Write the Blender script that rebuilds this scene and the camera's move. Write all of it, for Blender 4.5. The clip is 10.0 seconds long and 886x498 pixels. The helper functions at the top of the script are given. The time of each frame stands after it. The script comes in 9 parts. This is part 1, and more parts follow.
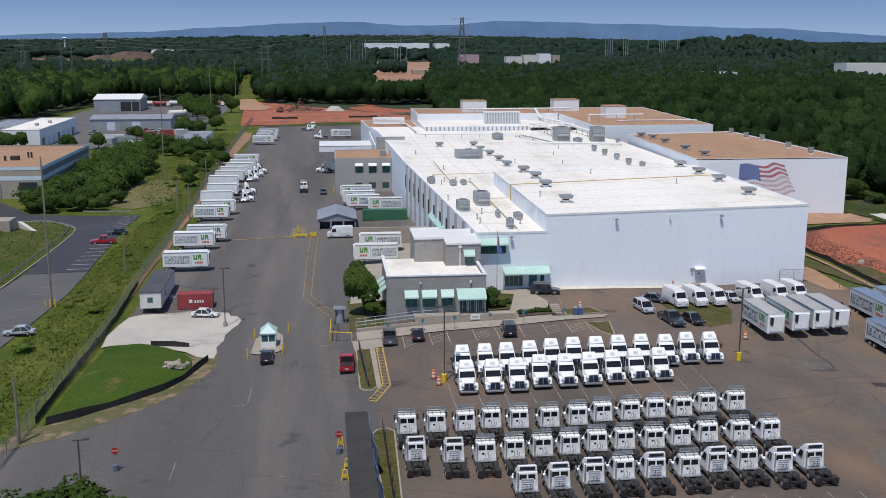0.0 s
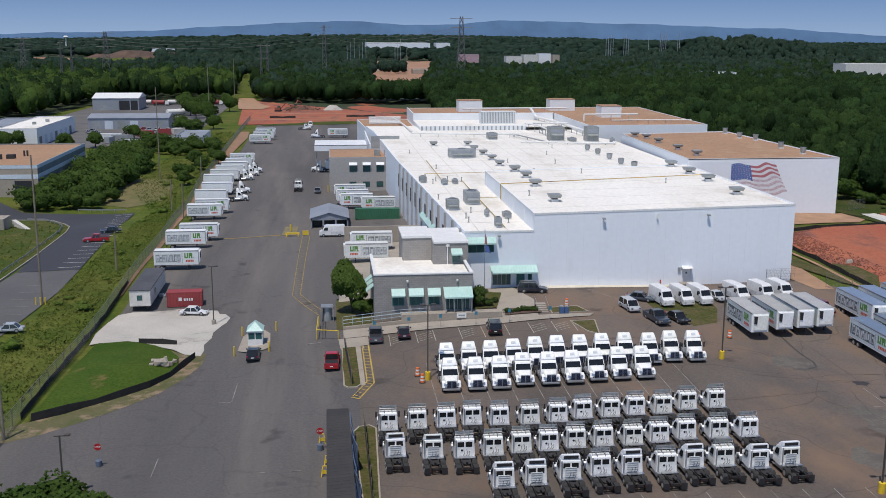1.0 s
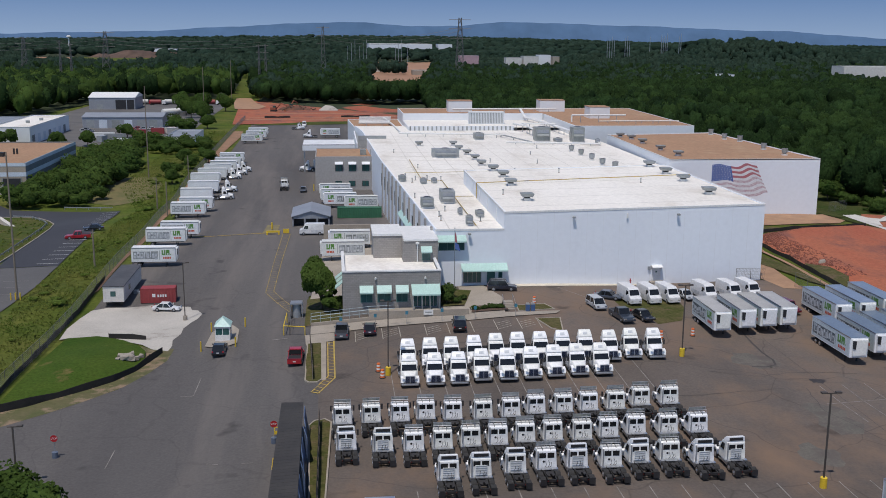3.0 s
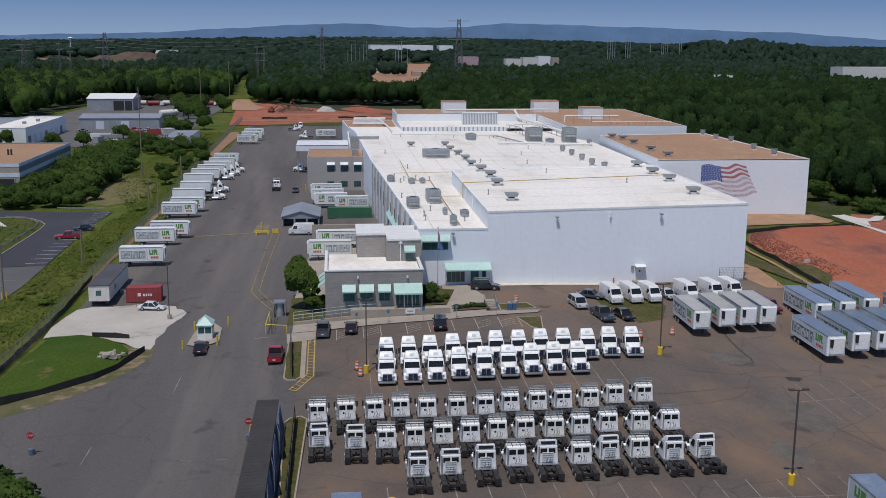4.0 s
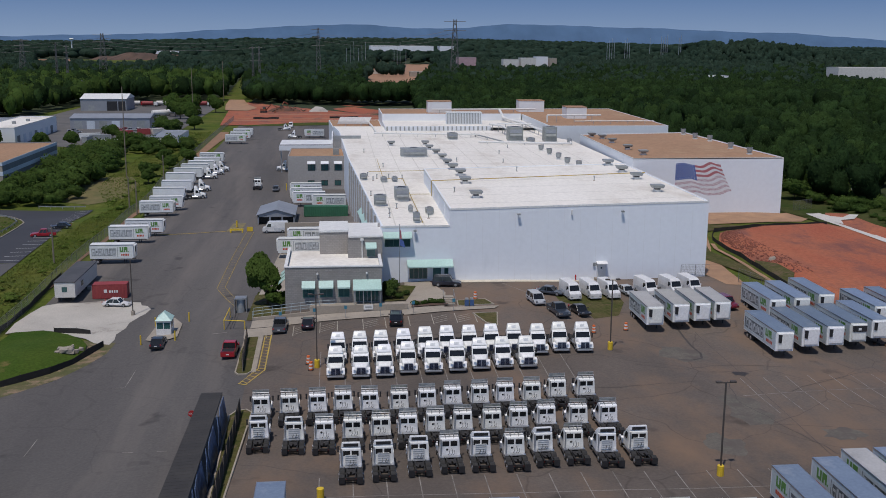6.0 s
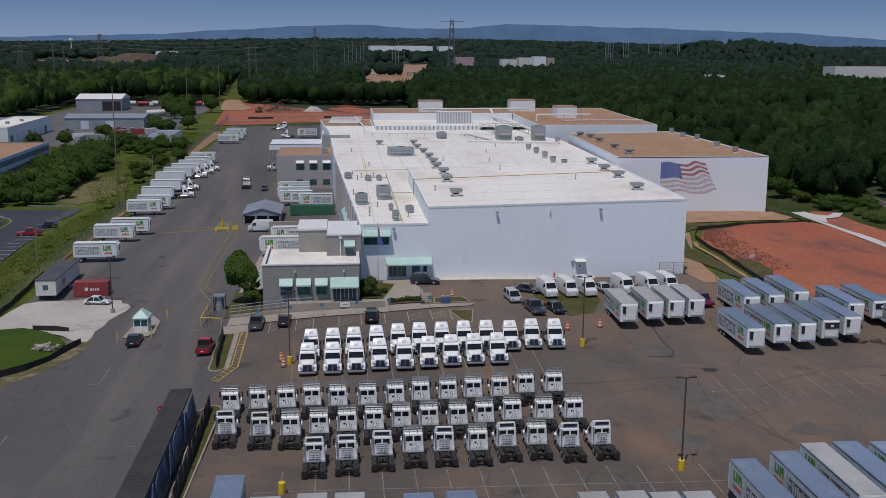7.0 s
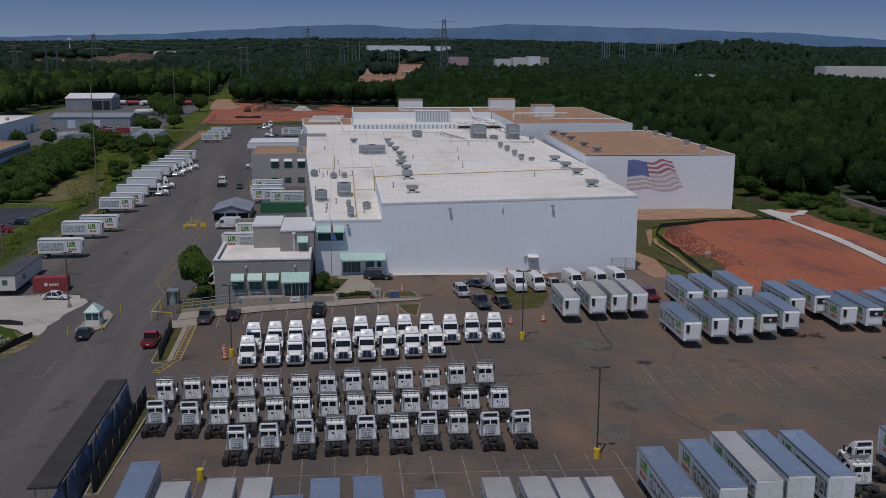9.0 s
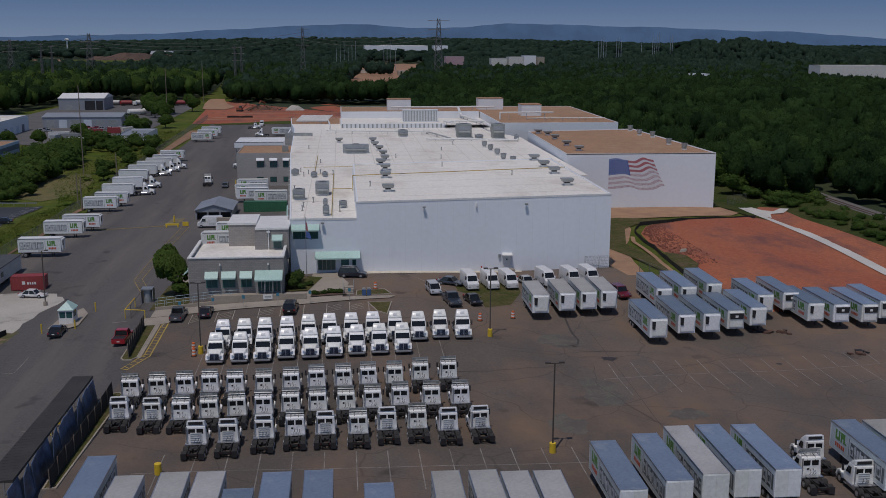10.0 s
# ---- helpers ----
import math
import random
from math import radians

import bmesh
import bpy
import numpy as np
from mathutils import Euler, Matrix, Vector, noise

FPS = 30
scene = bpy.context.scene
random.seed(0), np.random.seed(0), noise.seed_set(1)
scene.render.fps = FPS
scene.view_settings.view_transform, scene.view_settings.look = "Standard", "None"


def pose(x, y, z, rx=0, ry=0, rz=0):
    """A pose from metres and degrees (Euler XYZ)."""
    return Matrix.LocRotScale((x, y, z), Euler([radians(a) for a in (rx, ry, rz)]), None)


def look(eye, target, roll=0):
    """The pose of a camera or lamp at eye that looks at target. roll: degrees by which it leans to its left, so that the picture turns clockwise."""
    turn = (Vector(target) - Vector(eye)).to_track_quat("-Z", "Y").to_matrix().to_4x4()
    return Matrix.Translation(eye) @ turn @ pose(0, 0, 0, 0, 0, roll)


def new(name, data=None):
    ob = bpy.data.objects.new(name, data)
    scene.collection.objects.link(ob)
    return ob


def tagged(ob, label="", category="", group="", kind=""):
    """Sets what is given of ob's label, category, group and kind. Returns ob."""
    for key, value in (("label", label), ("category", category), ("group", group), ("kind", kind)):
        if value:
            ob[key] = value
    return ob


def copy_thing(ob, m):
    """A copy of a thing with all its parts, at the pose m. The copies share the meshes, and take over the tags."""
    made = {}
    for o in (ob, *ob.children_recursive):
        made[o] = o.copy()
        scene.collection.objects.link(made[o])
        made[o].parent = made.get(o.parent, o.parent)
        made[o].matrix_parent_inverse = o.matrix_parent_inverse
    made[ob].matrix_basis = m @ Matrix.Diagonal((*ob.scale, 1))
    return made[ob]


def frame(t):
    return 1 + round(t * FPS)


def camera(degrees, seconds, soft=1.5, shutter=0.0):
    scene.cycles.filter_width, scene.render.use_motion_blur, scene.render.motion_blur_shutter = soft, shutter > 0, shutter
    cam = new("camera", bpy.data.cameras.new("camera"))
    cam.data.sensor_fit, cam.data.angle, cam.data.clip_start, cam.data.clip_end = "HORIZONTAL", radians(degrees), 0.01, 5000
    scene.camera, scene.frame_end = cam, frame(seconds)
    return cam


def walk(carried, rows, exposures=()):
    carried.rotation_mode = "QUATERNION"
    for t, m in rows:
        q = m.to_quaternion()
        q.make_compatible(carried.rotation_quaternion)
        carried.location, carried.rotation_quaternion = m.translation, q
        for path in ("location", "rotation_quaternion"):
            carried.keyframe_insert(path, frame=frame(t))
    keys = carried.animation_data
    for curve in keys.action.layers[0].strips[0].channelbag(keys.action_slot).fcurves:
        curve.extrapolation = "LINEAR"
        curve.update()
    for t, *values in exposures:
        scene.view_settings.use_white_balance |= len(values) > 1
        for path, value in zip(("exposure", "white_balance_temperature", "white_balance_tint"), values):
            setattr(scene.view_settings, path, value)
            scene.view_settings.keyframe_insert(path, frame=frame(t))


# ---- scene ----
cam = camera(46.5, 10.0, soft=0.9)
PATH = [
    (0, (-37.060, -169.468, 44.331), (-33.132, -135.035, 37.091), 0.1),
    (0.5, (-36.055, -169.961, 44.389), (-32.130, -135.545, 37.132), 0.2),
    (1, (-34.858, -170.553, 44.375), (-30.983, -136.113, 37.118), 0.2),
    (1.5, (-33.539, -171.001, 44.280), (-29.699, -136.556, 37.058), 0.3),
    (2, (-32.231, -171.489, 44.225), (-28.426, -137.041, 37.004), 0.3),
    (2.5, (-30.862, -172.043, 44.187), (-27.074, -137.592, 36.966), 0.4),
    (4, (-26.176, -173.811, 43.957), (-22.527, -139.326, 36.789), 0.4),
    (4.5, (-24.639, -174.353, 43.946), (-21.008, -139.866, 36.795), 0.4),
    (5, (-22.920, -174.901, 43.873), (-19.326, -140.427, 36.704), 0.4),
    (5.5, (-21.004, -175.539, 43.773), (-17.463, -141.059, 36.622), 0.4),
    (7, (-15.187, -177.549, 43.471), (-11.731, -143.041, 36.338), 0.3),
    (7.5, (-13.162, -178.274, 43.457), (-9.725, -143.764, 36.324), 0.3),
    (8, (-11.110, -179.019, 43.386), (-7.674, -144.527, 36.253), 0.3),
    (8.5, (-8.936, -180.031, 43.366), (-5.534, -145.517, 36.233), 0.3),
    (9, (-6.819, -180.978, 43.292), (-3.434, -146.462, 36.159), 0.3),
    (9.5, (-4.580, -181.907, 43.335), (-1.195, -147.391, 36.202), 0.3),
    (10, (-2.355, -182.778, 43.339), (1.028, -148.279, 36.189), 0.2),
]
EXPOSURES = [(0.0, 0.21, 6940, 11), (2.5, 0.05, 6940, 12), (5.0, -0.13, 6930, 13), (7.5, -0.4, 6920, 14), (10.0, -0.75, 6910, 15)]
walk(cam, [(t, look(eye, target, roll)) for t, eye, target, roll in PATH], EXPOSURES)

# ---- daylight ----
SUN_FROM = Vector((-1.9, -3.7, 10.0)).normalized()
world = bpy.data.worlds.new("sky")
scene.world = world
world.use_nodes = True
wn = world.node_tree.nodes
sky = wn.new("ShaderNodeTexSky")
sky.sky_type = "NISHITA"
sky.sun_disc = False
sky.sun_elevation = math.asin(SUN_FROM.z)
sky.sun_rotation = math.atan2(SUN_FROM.x, SUN_FROM.y)
sky.air_density, sky.dust_density, sky.ozone_density, sky.altitude = 1.0, 0.0, 4.0, 4000
world.node_tree.links.new(sky.outputs[0], wn["Background"].inputs[0])
wn["Background"].inputs[1].default_value = 0.145
sun = new("sun", bpy.data.lights.new("sun", "SUN"))
sun.data.energy, sun.data.angle, sun.data.color = 3.05, radians(0.53), (1.0, 0.98, 0.96)
sun.matrix_world = look(SUN_FROM * 100, (0, 0, 0))


# ---- materials ----
def ramp2(nt, src, a, b, lo, hi):
    r = nt.nodes.new("ShaderNodeMapRange")
    r.inputs[1].default_value, r.inputs[2].default_value = lo, hi
    nt.links.new(src, r.inputs[0])
    m = nt.nodes.new("ShaderNodeMix")
    m.data_type = "RGBA"
    nt.links.new(r.outputs[0], m.inputs[0])
    for sock, c in ((m.inputs[6], a), (m.inputs[7], b)):
        if isinstance(c, tuple):
            sock.default_value = (*c, 1)
        else:
            nt.links.new(c, sock)
    return m.outputs[2]


def noise_out(nt, scale, detail=4.0, rough=0.55, coords=None, squash=None):
    n = nt.nodes.new("ShaderNodeTexNoise")
    n.inputs["Scale"].default_value, n.inputs["Detail"].default_value, n.inputs["Roughness"].default_value = scale, detail, rough
    tc = nt.nodes.new("ShaderNodeTexCoord")
    out = tc.outputs["Object"]
    if squash:
        mp = nt.nodes.new("ShaderNodeMapping")
        mp.inputs["Scale"].default_value = squash
        nt.links.new(out, mp.inputs[0])
        out = mp.outputs[0]
    nt.links.new(out, n.inputs["Vector"])
    return n.outputs["Fac"]


def mat(name, c1, c2=None, big=0.3, small=6.0, rough=0.7, metal=0.0, bump=0.0, rand=0.0, island=0.0, stain=None, squash=None, coat=0.0, fine=0.12, spec=0.5):
    """Two tones mixed at a large and a small scale, with an optional stain tone, bump and variation from object to object."""
    m = bpy.data.materials.new(name)
    m.use_nodes = True
    nt = m.node_tree
    bs = nt.nodes["Principled BSDF"]
    c2 = c2 or tuple(0.85 * v for v in c1)
    grain = noise_out(nt, small, 6.0, 0.6)
    col = ramp2(nt, noise_out(nt, big, 5.0, 0.6, squash=squash), c1, c2, 0.35, 0.65)
    dark = nt.nodes.new("ShaderNodeMix")
    dark.data_type, dark.blend_type = "RGBA", "MULTIPLY"
    dark.inputs[0].default_value = 1.0
    nt.links.new(col, dark.inputs[6])
    nt.links.new(ramp2(nt, grain, (1 - fine,) * 3, (1 + fine * 0.8,) * 3, 0.3, 0.7), dark.inputs[7])
    col = dark.outputs[2]
    if stain:
        sc, sz, lo, hi = stain
        s = noise_out(nt, sz, 7.0, 0.65, squash=squash)
        r = nt.nodes.new("ShaderNodeMapRange")
        r.inputs[1].default_value, r.inputs[2].default_value = lo, hi
        nt.links.new(s, r.inputs[0])
        mm = nt.nodes.new("ShaderNodeMix")
        mm.data_type = "RGBA"
        nt.links.new(r.outputs[0], mm.inputs[0])
        nt.links.new(col, mm.inputs[6])
        mm.inputs[7].default_value = (*sc, 1)
        col = mm.outputs[2]
    if rand or island:
        src = nt.nodes.new("ShaderNodeObjectInfo").outputs["Random"] if rand else nt.nodes.new("ShaderNodeNewGeometry").outputs["Random Per Island"]
        amount = rand or island
        v = nt.nodes.new("ShaderNodeMix")
        v.data_type, v.blend_type = "RGBA", "MULTIPLY"
        v.inputs[0].default_value = 1.0
        nt.links.new(col, v.inputs[6])
        a, b = 1 - amount, 1 + amount * 0.6
        nt.links.new(ramp2(nt, src, (a, a, a * 0.92), (b, b, b), 0.0, 1.0), v.inputs[7])
        col = v.outputs[2]
    nt.links.new(col, bs.inputs["Base Color"])
    bs.inputs["Roughness"].default_value, bs.inputs["Metallic"].default_value = rough, metal
    bs.inputs["Coat Weight"].default_value, bs.inputs["Specular IOR Level"].default_value = coat, spec
    if bump:
        bp = nt.nodes.new("ShaderNodeBump")
        bp.inputs["Strength"].default_value, bp.inputs["Distance"].default_value = 0.6, bump
        nt.links.new(grain, bp.inputs["Height"])
        nt.links.new(bp.outputs[0], bs.inputs["Normal"])
    return m


def block_mat(name, c1, c2, mortar, w, h):
    """Coursed split-faced blocks, too small to tell apart singly."""
    m = mat(name, c1, c2, 0.5, 5.0, 0.9, bump=0.02)
    nt = m.node_tree
    bs = nt.nodes["Principled BSDF"]
    br = nt.nodes.new("ShaderNodeTexBrick")
    br.inputs["Color1"].default_value, br.inputs["Color2"].default_value, br.inputs["Mortar"].default_value = (*c1, 1), (*c2, 1), (*mortar, 1)
    br.inputs["Scale"].default_value, br.inputs["Mortar Size"].default_value = 1.0, 0.03
    br.inputs["Brick Width"].default_value, br.inputs["Row Height"].default_value = w, h
    tc, sp, cb, ad = (nt.nodes.new(k) for k in ("ShaderNodeTexCoord", "ShaderNodeSeparateXYZ", "ShaderNodeCombineXYZ", "ShaderNodeMath"))
    nt.links.new(tc.outputs["Object"], sp.inputs[0])
    nt.links.new(sp.outputs[0], ad.inputs[0])
    nt.links.new(sp.outputs[1], ad.inputs[1])
    nt.links.new(ad.outputs[0], cb.inputs[0])
    nt.links.new(sp.outputs[2], cb.inputs[1])
    nt.links.new(cb.outputs[0], br.inputs["Vector"])
    mx = nt.nodes.new("ShaderNodeMix")
    mx.data_type, mx.blend_type = "RGBA", "MIX"
    mx.inputs[0].default_value = 0.65
    old = bs.inputs["Base Color"].links[0].from_socket
    nt.links.new(old, mx.inputs[6])
    nt.links.new(br.outputs["Color"], mx.inputs[7])
    nt.links.new(mx.outputs[2], bs.inputs["Base Color"])
    return m


def asphalt_mat(name, c1, c2, patch, crack=0.6, squash=(1.0, 0.6, 1.0), dust=None):
    """Aged asphalt: broad worn tones, lighter and rusty patches, oil stains and sealed cracks."""
    m = mat(name, c1, c2, 0.035, 3.0, 0.92, bump=0.01, stain=(patch, 0.06, 0.47, 0.7), squash=squash, fine=0.18)
    nt = m.node_tree
    bs = nt.nodes["Principled BSDF"]
    col = bs.inputs["Base Color"].links[0].from_socket
    tc = nt.nodes.new("ShaderNodeTexCoord")
    warp = nt.nodes.new("ShaderNodeTexNoise")
    warp.inputs["Scale"].default_value = 0.12
    nt.links.new(tc.outputs["Object"], warp.inputs["Vector"])
    add = nt.nodes.new("ShaderNodeMix")
    add.data_type, add.blend_type = "RGBA", "ADD"
    add.inputs[0].default_value = 1.0
    sc = nt.nodes.new("ShaderNodeVectorMath")
    sc.operation = "SCALE"
    sc.inputs["Scale"].default_value = 0.075
    nt.links.new(tc.outputs["Object"], sc.inputs[0])
    nt.links.new(sc.outputs[0], add.inputs[6])
    soft = nt.nodes.new("ShaderNodeVectorMath")
    soft.operation = "SCALE"
    soft.inputs["Scale"].default_value = 0.35
    nt.links.new(warp.outputs["Color"], soft.inputs[0])
    nt.links.new(soft.outputs[0], add.inputs[7])
    vor = nt.nodes.new("ShaderNodeTexVoronoi")
    vor.feature = "DISTANCE_TO_EDGE"
    vor.inputs["Scale"].default_value = 0.9
    nt.links.new(add.outputs[2], vor.inputs["Vector"])
    r = nt.nodes.new("ShaderNodeMapRange")
    r.inputs[1].default_value, r.inputs[2].default_value, r.inputs[3].default_value, r.inputs[4].default_value = 0.0, 0.008, 1.0 - crack, 1.0
    nt.links.new(vor.outputs["Distance"], r.inputs[0])
    oil = noise_out(nt, 0.16, 3.0, 0.5)
    r2 = nt.nodes.new("ShaderNodeMapRange")
    r2.inputs[1].default_value, r2.inputs[2].default_value, r2.inputs[3].default_value, r2.inputs[4].default_value = 0.66, 0.74, 1.0, 0.55
    nt.links.new(oil, r2.inputs[0])
    ml = nt.nodes.new("ShaderNodeMath")
    ml.operation = "MULTIPLY"
    nt.links.new(r.outputs[0], ml.inputs[0])
    nt.links.new(r2.outputs[0], ml.inputs[1])
    mx = nt.nodes.new("ShaderNodeMix")
    mx.data_type, mx.blend_type = "RGBA", "MULTIPLY"
    mx.inputs[0].default_value = 1.0
    nt.links.new(col, mx.inputs[6])
    nt.links.new(ml.outputs[0], mx.inputs[7])
    col = mx.outputs[2]
    if dust:
        # clay washed over the surface from the bare pad beyond its edge, thinning out in tongues
        colour, x0, x1 = dust
        sep, near, sm = (nt.nodes.new(k) for k in ("ShaderNodeSeparateXYZ", "ShaderNodeMapRange", "ShaderNodeMath"))
        nt.links.new(tc.outputs["Object"], sep.inputs[0])
        near.inputs[1].default_value, near.inputs[2].default_value, near.inputs[3].default_value, near.inputs[4].default_value = x0, x1, -0.12, 0.2
        nt.links.new(sep.outputs[0], near.inputs[0])
        sm.operation = "ADD"
        nt.links.new(near.outputs[0], sm.inputs[0])
        nt.links.new(noise_out(nt, 0.07, 8.0, 0.68, squash=(1.0, 1.0, 1.0)), sm.inputs[1])
        amount = nt.nodes.new("ShaderNodeMapRange")
        amount.inputs[1].default_value, amount.inputs[2].default_value, amount.inputs[4].default_value = 0.5, 0.78, 0.75
        nt.links.new(sm.outputs[0], amount.inputs[0])
        dm = nt.nodes.new("ShaderNodeMix")
        dm.data_type = "RGBA"
        nt.links.new(amount.outputs[0], dm.inputs[0])
        nt.links.new(col, dm.inputs[6])
        dm.inputs[7].default_value = (*colour, 1)
        col = dm.outputs[2]
    nt.links.new(col, bs.inputs["Base Color"])
    return m


ASPHALT_LOT = asphalt_mat("lot asphalt", (0.082, 0.068, 0.058), (0.138, 0.111, 0.092), (0.185, 0.12, 0.078), 0.3, dust=((0.21, 0.132, 0.088), 30.0, 100.0))
ASPHALT_ROAD = asphalt_mat("road asphalt", (0.078, 0.072, 0.069), (0.112, 0.103, 0.096), (0.15, 0.132, 0.118), 0.16, (1.6, 0.16, 1.0))
ASPHALT_NEW = mat("dark new asphalt", (0.035, 0.037, 0.045), (0.045, 0.047, 0.055), 0.05, 4.0, 0.9)
GRASS = mat("grass", (0.075, 0.108, 0.015), (0.125, 0.125, 0.032), 0.045, 1.0, 0.95, bump=0.08, stain=((0.05, 0.08, 0.014), 0.11, 0.45, 0.66), fine=0.3, spec=0.1)
GRASS_LUSH = mat("mown grass", (0.034, 0.072, 0.010), (0.056, 0.09, 0.014), 0.12, 2.5, 0.95, bump=0.05, stain=((0.15, 0.115, 0.045), 0.25, 0.62, 0.75), fine=0.3, spec=0.08)
GRASS_ROUGH = mat("rough lawn", (0.042, 0.074, 0.014), (0.085, 0.088, 0.026), 0.09, 1.6, 0.95, bump=0.1, stain=((0.17, 0.125, 0.06), 0.13, 0.56, 0.72), fine=0.35, spec=0.08)
# shade between the crowns is put into this dark floor colour
FLOOR_SHADED = mat("woodland floor", (0.022, 0.035, 0.011), (0.033, 0.048, 0.015), 0.02, 0.3, 0.95)
GRAVEL = mat("pale gravel", (0.47, 0.44, 0.39), (0.37, 0.345, 0.305), 0.1, 4.0, 0.95, bump=0.03, stain=((0.2, 0.18, 0.16), 0.2, 0.58, 0.7))
RED_EARTH = mat("red clay earth", (0.33, 0.084, 0.042), (0.39, 0.135, 0.066), 0.05, 1.5, 0.95, bump=0.12, stain=((0.17, 0.062, 0.048), 0.1, 0.48, 0.66), squash=(1.0, 0.5, 1.0), fine=0.25)
TAN_EARTH = mat("tan dirt", (0.40, 0.235, 0.135), (0.30, 0.18, 0.11), 0.25, 2.0, 0.95, bump=0.04)
CONCRETE = mat("concrete", (0.35, 0.305, 0.25), (0.285, 0.25, 0.205), 0.3, 4.0, 0.9, stain=((0.2, 0.18, 0.155), 0.5, 0.6, 0.75))
CONCRETE_WHITE = mat("fresh concrete", (0.58, 0.56, 0.52), (0.5, 0.48, 0.44), 0.1, 3.0, 0.85)
WALL_WHITE = mat("white painted wall panel", (0.765, 0.80, 0.84), (0.745, 0.78, 0.82), 0.07, 1.0, 0.65, stain=((0.68, 0.715, 0.75), 0.25, 0.62, 0.85), squash=(1.0, 1.0, 0.25), fine=0.03)
WALL_WHITE2 = mat("white wall", (0.72, 0.74, 0.76), (0.68, 0.70, 0.72), 0.07, 1.0, 0.65, fine=0.03)
ROOF_WHITE = mat("white membrane roof", (0.80, 0.768, 0.706), (0.745, 0.71, 0.645), 0.06, 1.4, 0.75, stain=((0.53, 0.475, 0.40), 0.11, 0.53, 0.78), squash=(1.0, 0.5, 1.0))
ROOF_TAN = mat("tan ballasted roof", (0.375, 0.22, 0.128), (0.325, 0.19, 0.11), 0.05, 1.0, 0.95, stain=((0.46, 0.325, 0.2), 0.1, 0.55, 0.8), fine=0.2)
ROOF_GREY = mat("grey metal roof", (0.33, 0.35, 0.38), (0.28, 0.30, 0.33), 0.2, 2.0, 0.5, 0.3)
BLOCK = block_mat("grey split-faced block", (0.36, 0.335, 0.31), (0.29, 0.27, 0.25), (0.24, 0.225, 0.21), 0.6, 0.3)
BLOCK_DARK = block_mat("dark grey split-faced block", (0.30, 0.285, 0.268), (0.235, 0.224, 0.212), (0.2, 0.19, 0.18), 0.6, 0.3)
STUCCO_GREY = mat("grey wall", (0.36, 0.345, 0.33), (0.31, 0.30, 0.285), 0.1, 2.0, 0.85)
TEAL = mat("teal metal awning", (0.42, 0.60, 0.55), (0.37, 0.55, 0.50), 0.3, 4.0, 0.5)
TEAL_DARK = mat("dark teal frame", (0.05, 0.16, 0.15), (0.04, 0.13, 0.125), 0.5, 4.0, 0.5)
GLASS = mat("dark window glass", (0.025, 0.085, 0.085), (0.04, 0.11, 0.105), 0.4, 1.0, 0.08)
CAR_GLASS = mat("car glass", (0.012, 0.014, 0.016), (0.016, 0.018, 0.02), 0.5, 2.0, 0.06)
TRUCK_WHITE = mat("white truck paint", (0.87, 0.87, 0.875), (0.82, 0.82, 0.825), 0.6, 4.0, 0.28, coat=0.4, rand=0.04)
TRAILER_WHITE = mat("white trailer panel", (0.78, 0.80, 0.82), (0.70, 0.725, 0.75), 0.35, 3.0, 0.4, rand=0.08)
TRAILER_SILVER = mat("pictured trailer side", (0.60, 0.66, 0.70), (0.52, 0.58, 0.62), 0.5, 3.0, 0.4, rand=0.1)
# blue of the reflected sky is put into the aluminium's base colour
TRAILER_ROOF = mat("sky-blued aluminium roof", (0.30, 0.37, 0.47), (0.24, 0.30, 0.40), 0.22, 3.0, 0.38, 0.45, rand=0.25, stain=((0.46, 0.50, 0.55), 0.4, 0.55, 0.75))
TRAILER_ROOF_DUSTY = mat("dusty grey trailer roof", (0.40, 0.395, 0.39), (0.33, 0.325, 0.32), 0.3, 3.0, 0.5, rand=0.12, stain=((0.25, 0.24, 0.23), 0.4, 0.6, 0.75))
TRAILER_ROOF_WHITE = mat("white trailer roof", (0.72, 0.73, 0.73), (0.6, 0.61, 0.62), 0.3, 3.0, 0.5, rand=0.12)
BLACK = mat("black plastic", (0.018, 0.018, 0.02), (0.028, 0.028, 0.03), 0.8, 5.0, 0.55)
RUBBER = mat("tyre rubber", (0.022, 0.022, 0.022), (0.035, 0.033, 0.031), 1.0, 8.0, 0.85)
FRAME_BLACK = mat("black chassis steel", (0.016, 0.015, 0.015), (0.032, 0.029, 0.027), 1.2, 6.0, 0.6, stain=((0.09, 0.058, 0.04), 1.5, 0.64, 0.75))
CHROME = mat("bright metal", (0.62, 0.63, 0.65), (0.52, 0.53, 0.55), 1.0, 5.0, 0.28, 0.9)
STEEL = mat("galvanised steel", (0.42, 0.43, 0.44), (0.34, 0.35, 0.36), 0.8, 5.0, 0.45, 0.6)
DUCT = mat("grey sheet metal", (0.36, 0.38, 0.39), (0.29, 0.31, 0.32), 0.6, 4.0, 0.5, 0.3, rand=0.15)
POLE_DARK = mat("dark bronze pole", (0.055, 0.045, 0.038), (0.075, 0.062, 0.052), 0.5, 5.0, 0.6)
WOOD_POLE = mat("weathered wooden pole", (0.23, 0.19, 0.15), (0.17, 0.14, 0.11), 0.6, 6.0, 0.9)
YELLOW = mat("yellow safety paint", (0.72, 0.50, 0.03), (0.6, 0.41, 0.04), 1.0, 6.0, 0.6, stain=((0.35, 0.26, 0.08), 2.0, 0.62, 0.75))
FADED_YELLOW = mat("faded yellow road paint", (0.36, 0.255, 0.075), (0.22, 0.17, 0.08), 0.6, 5.0, 0.85, stain=((0.13, 0.115, 0.095), 0.9, 0.5, 0.64))
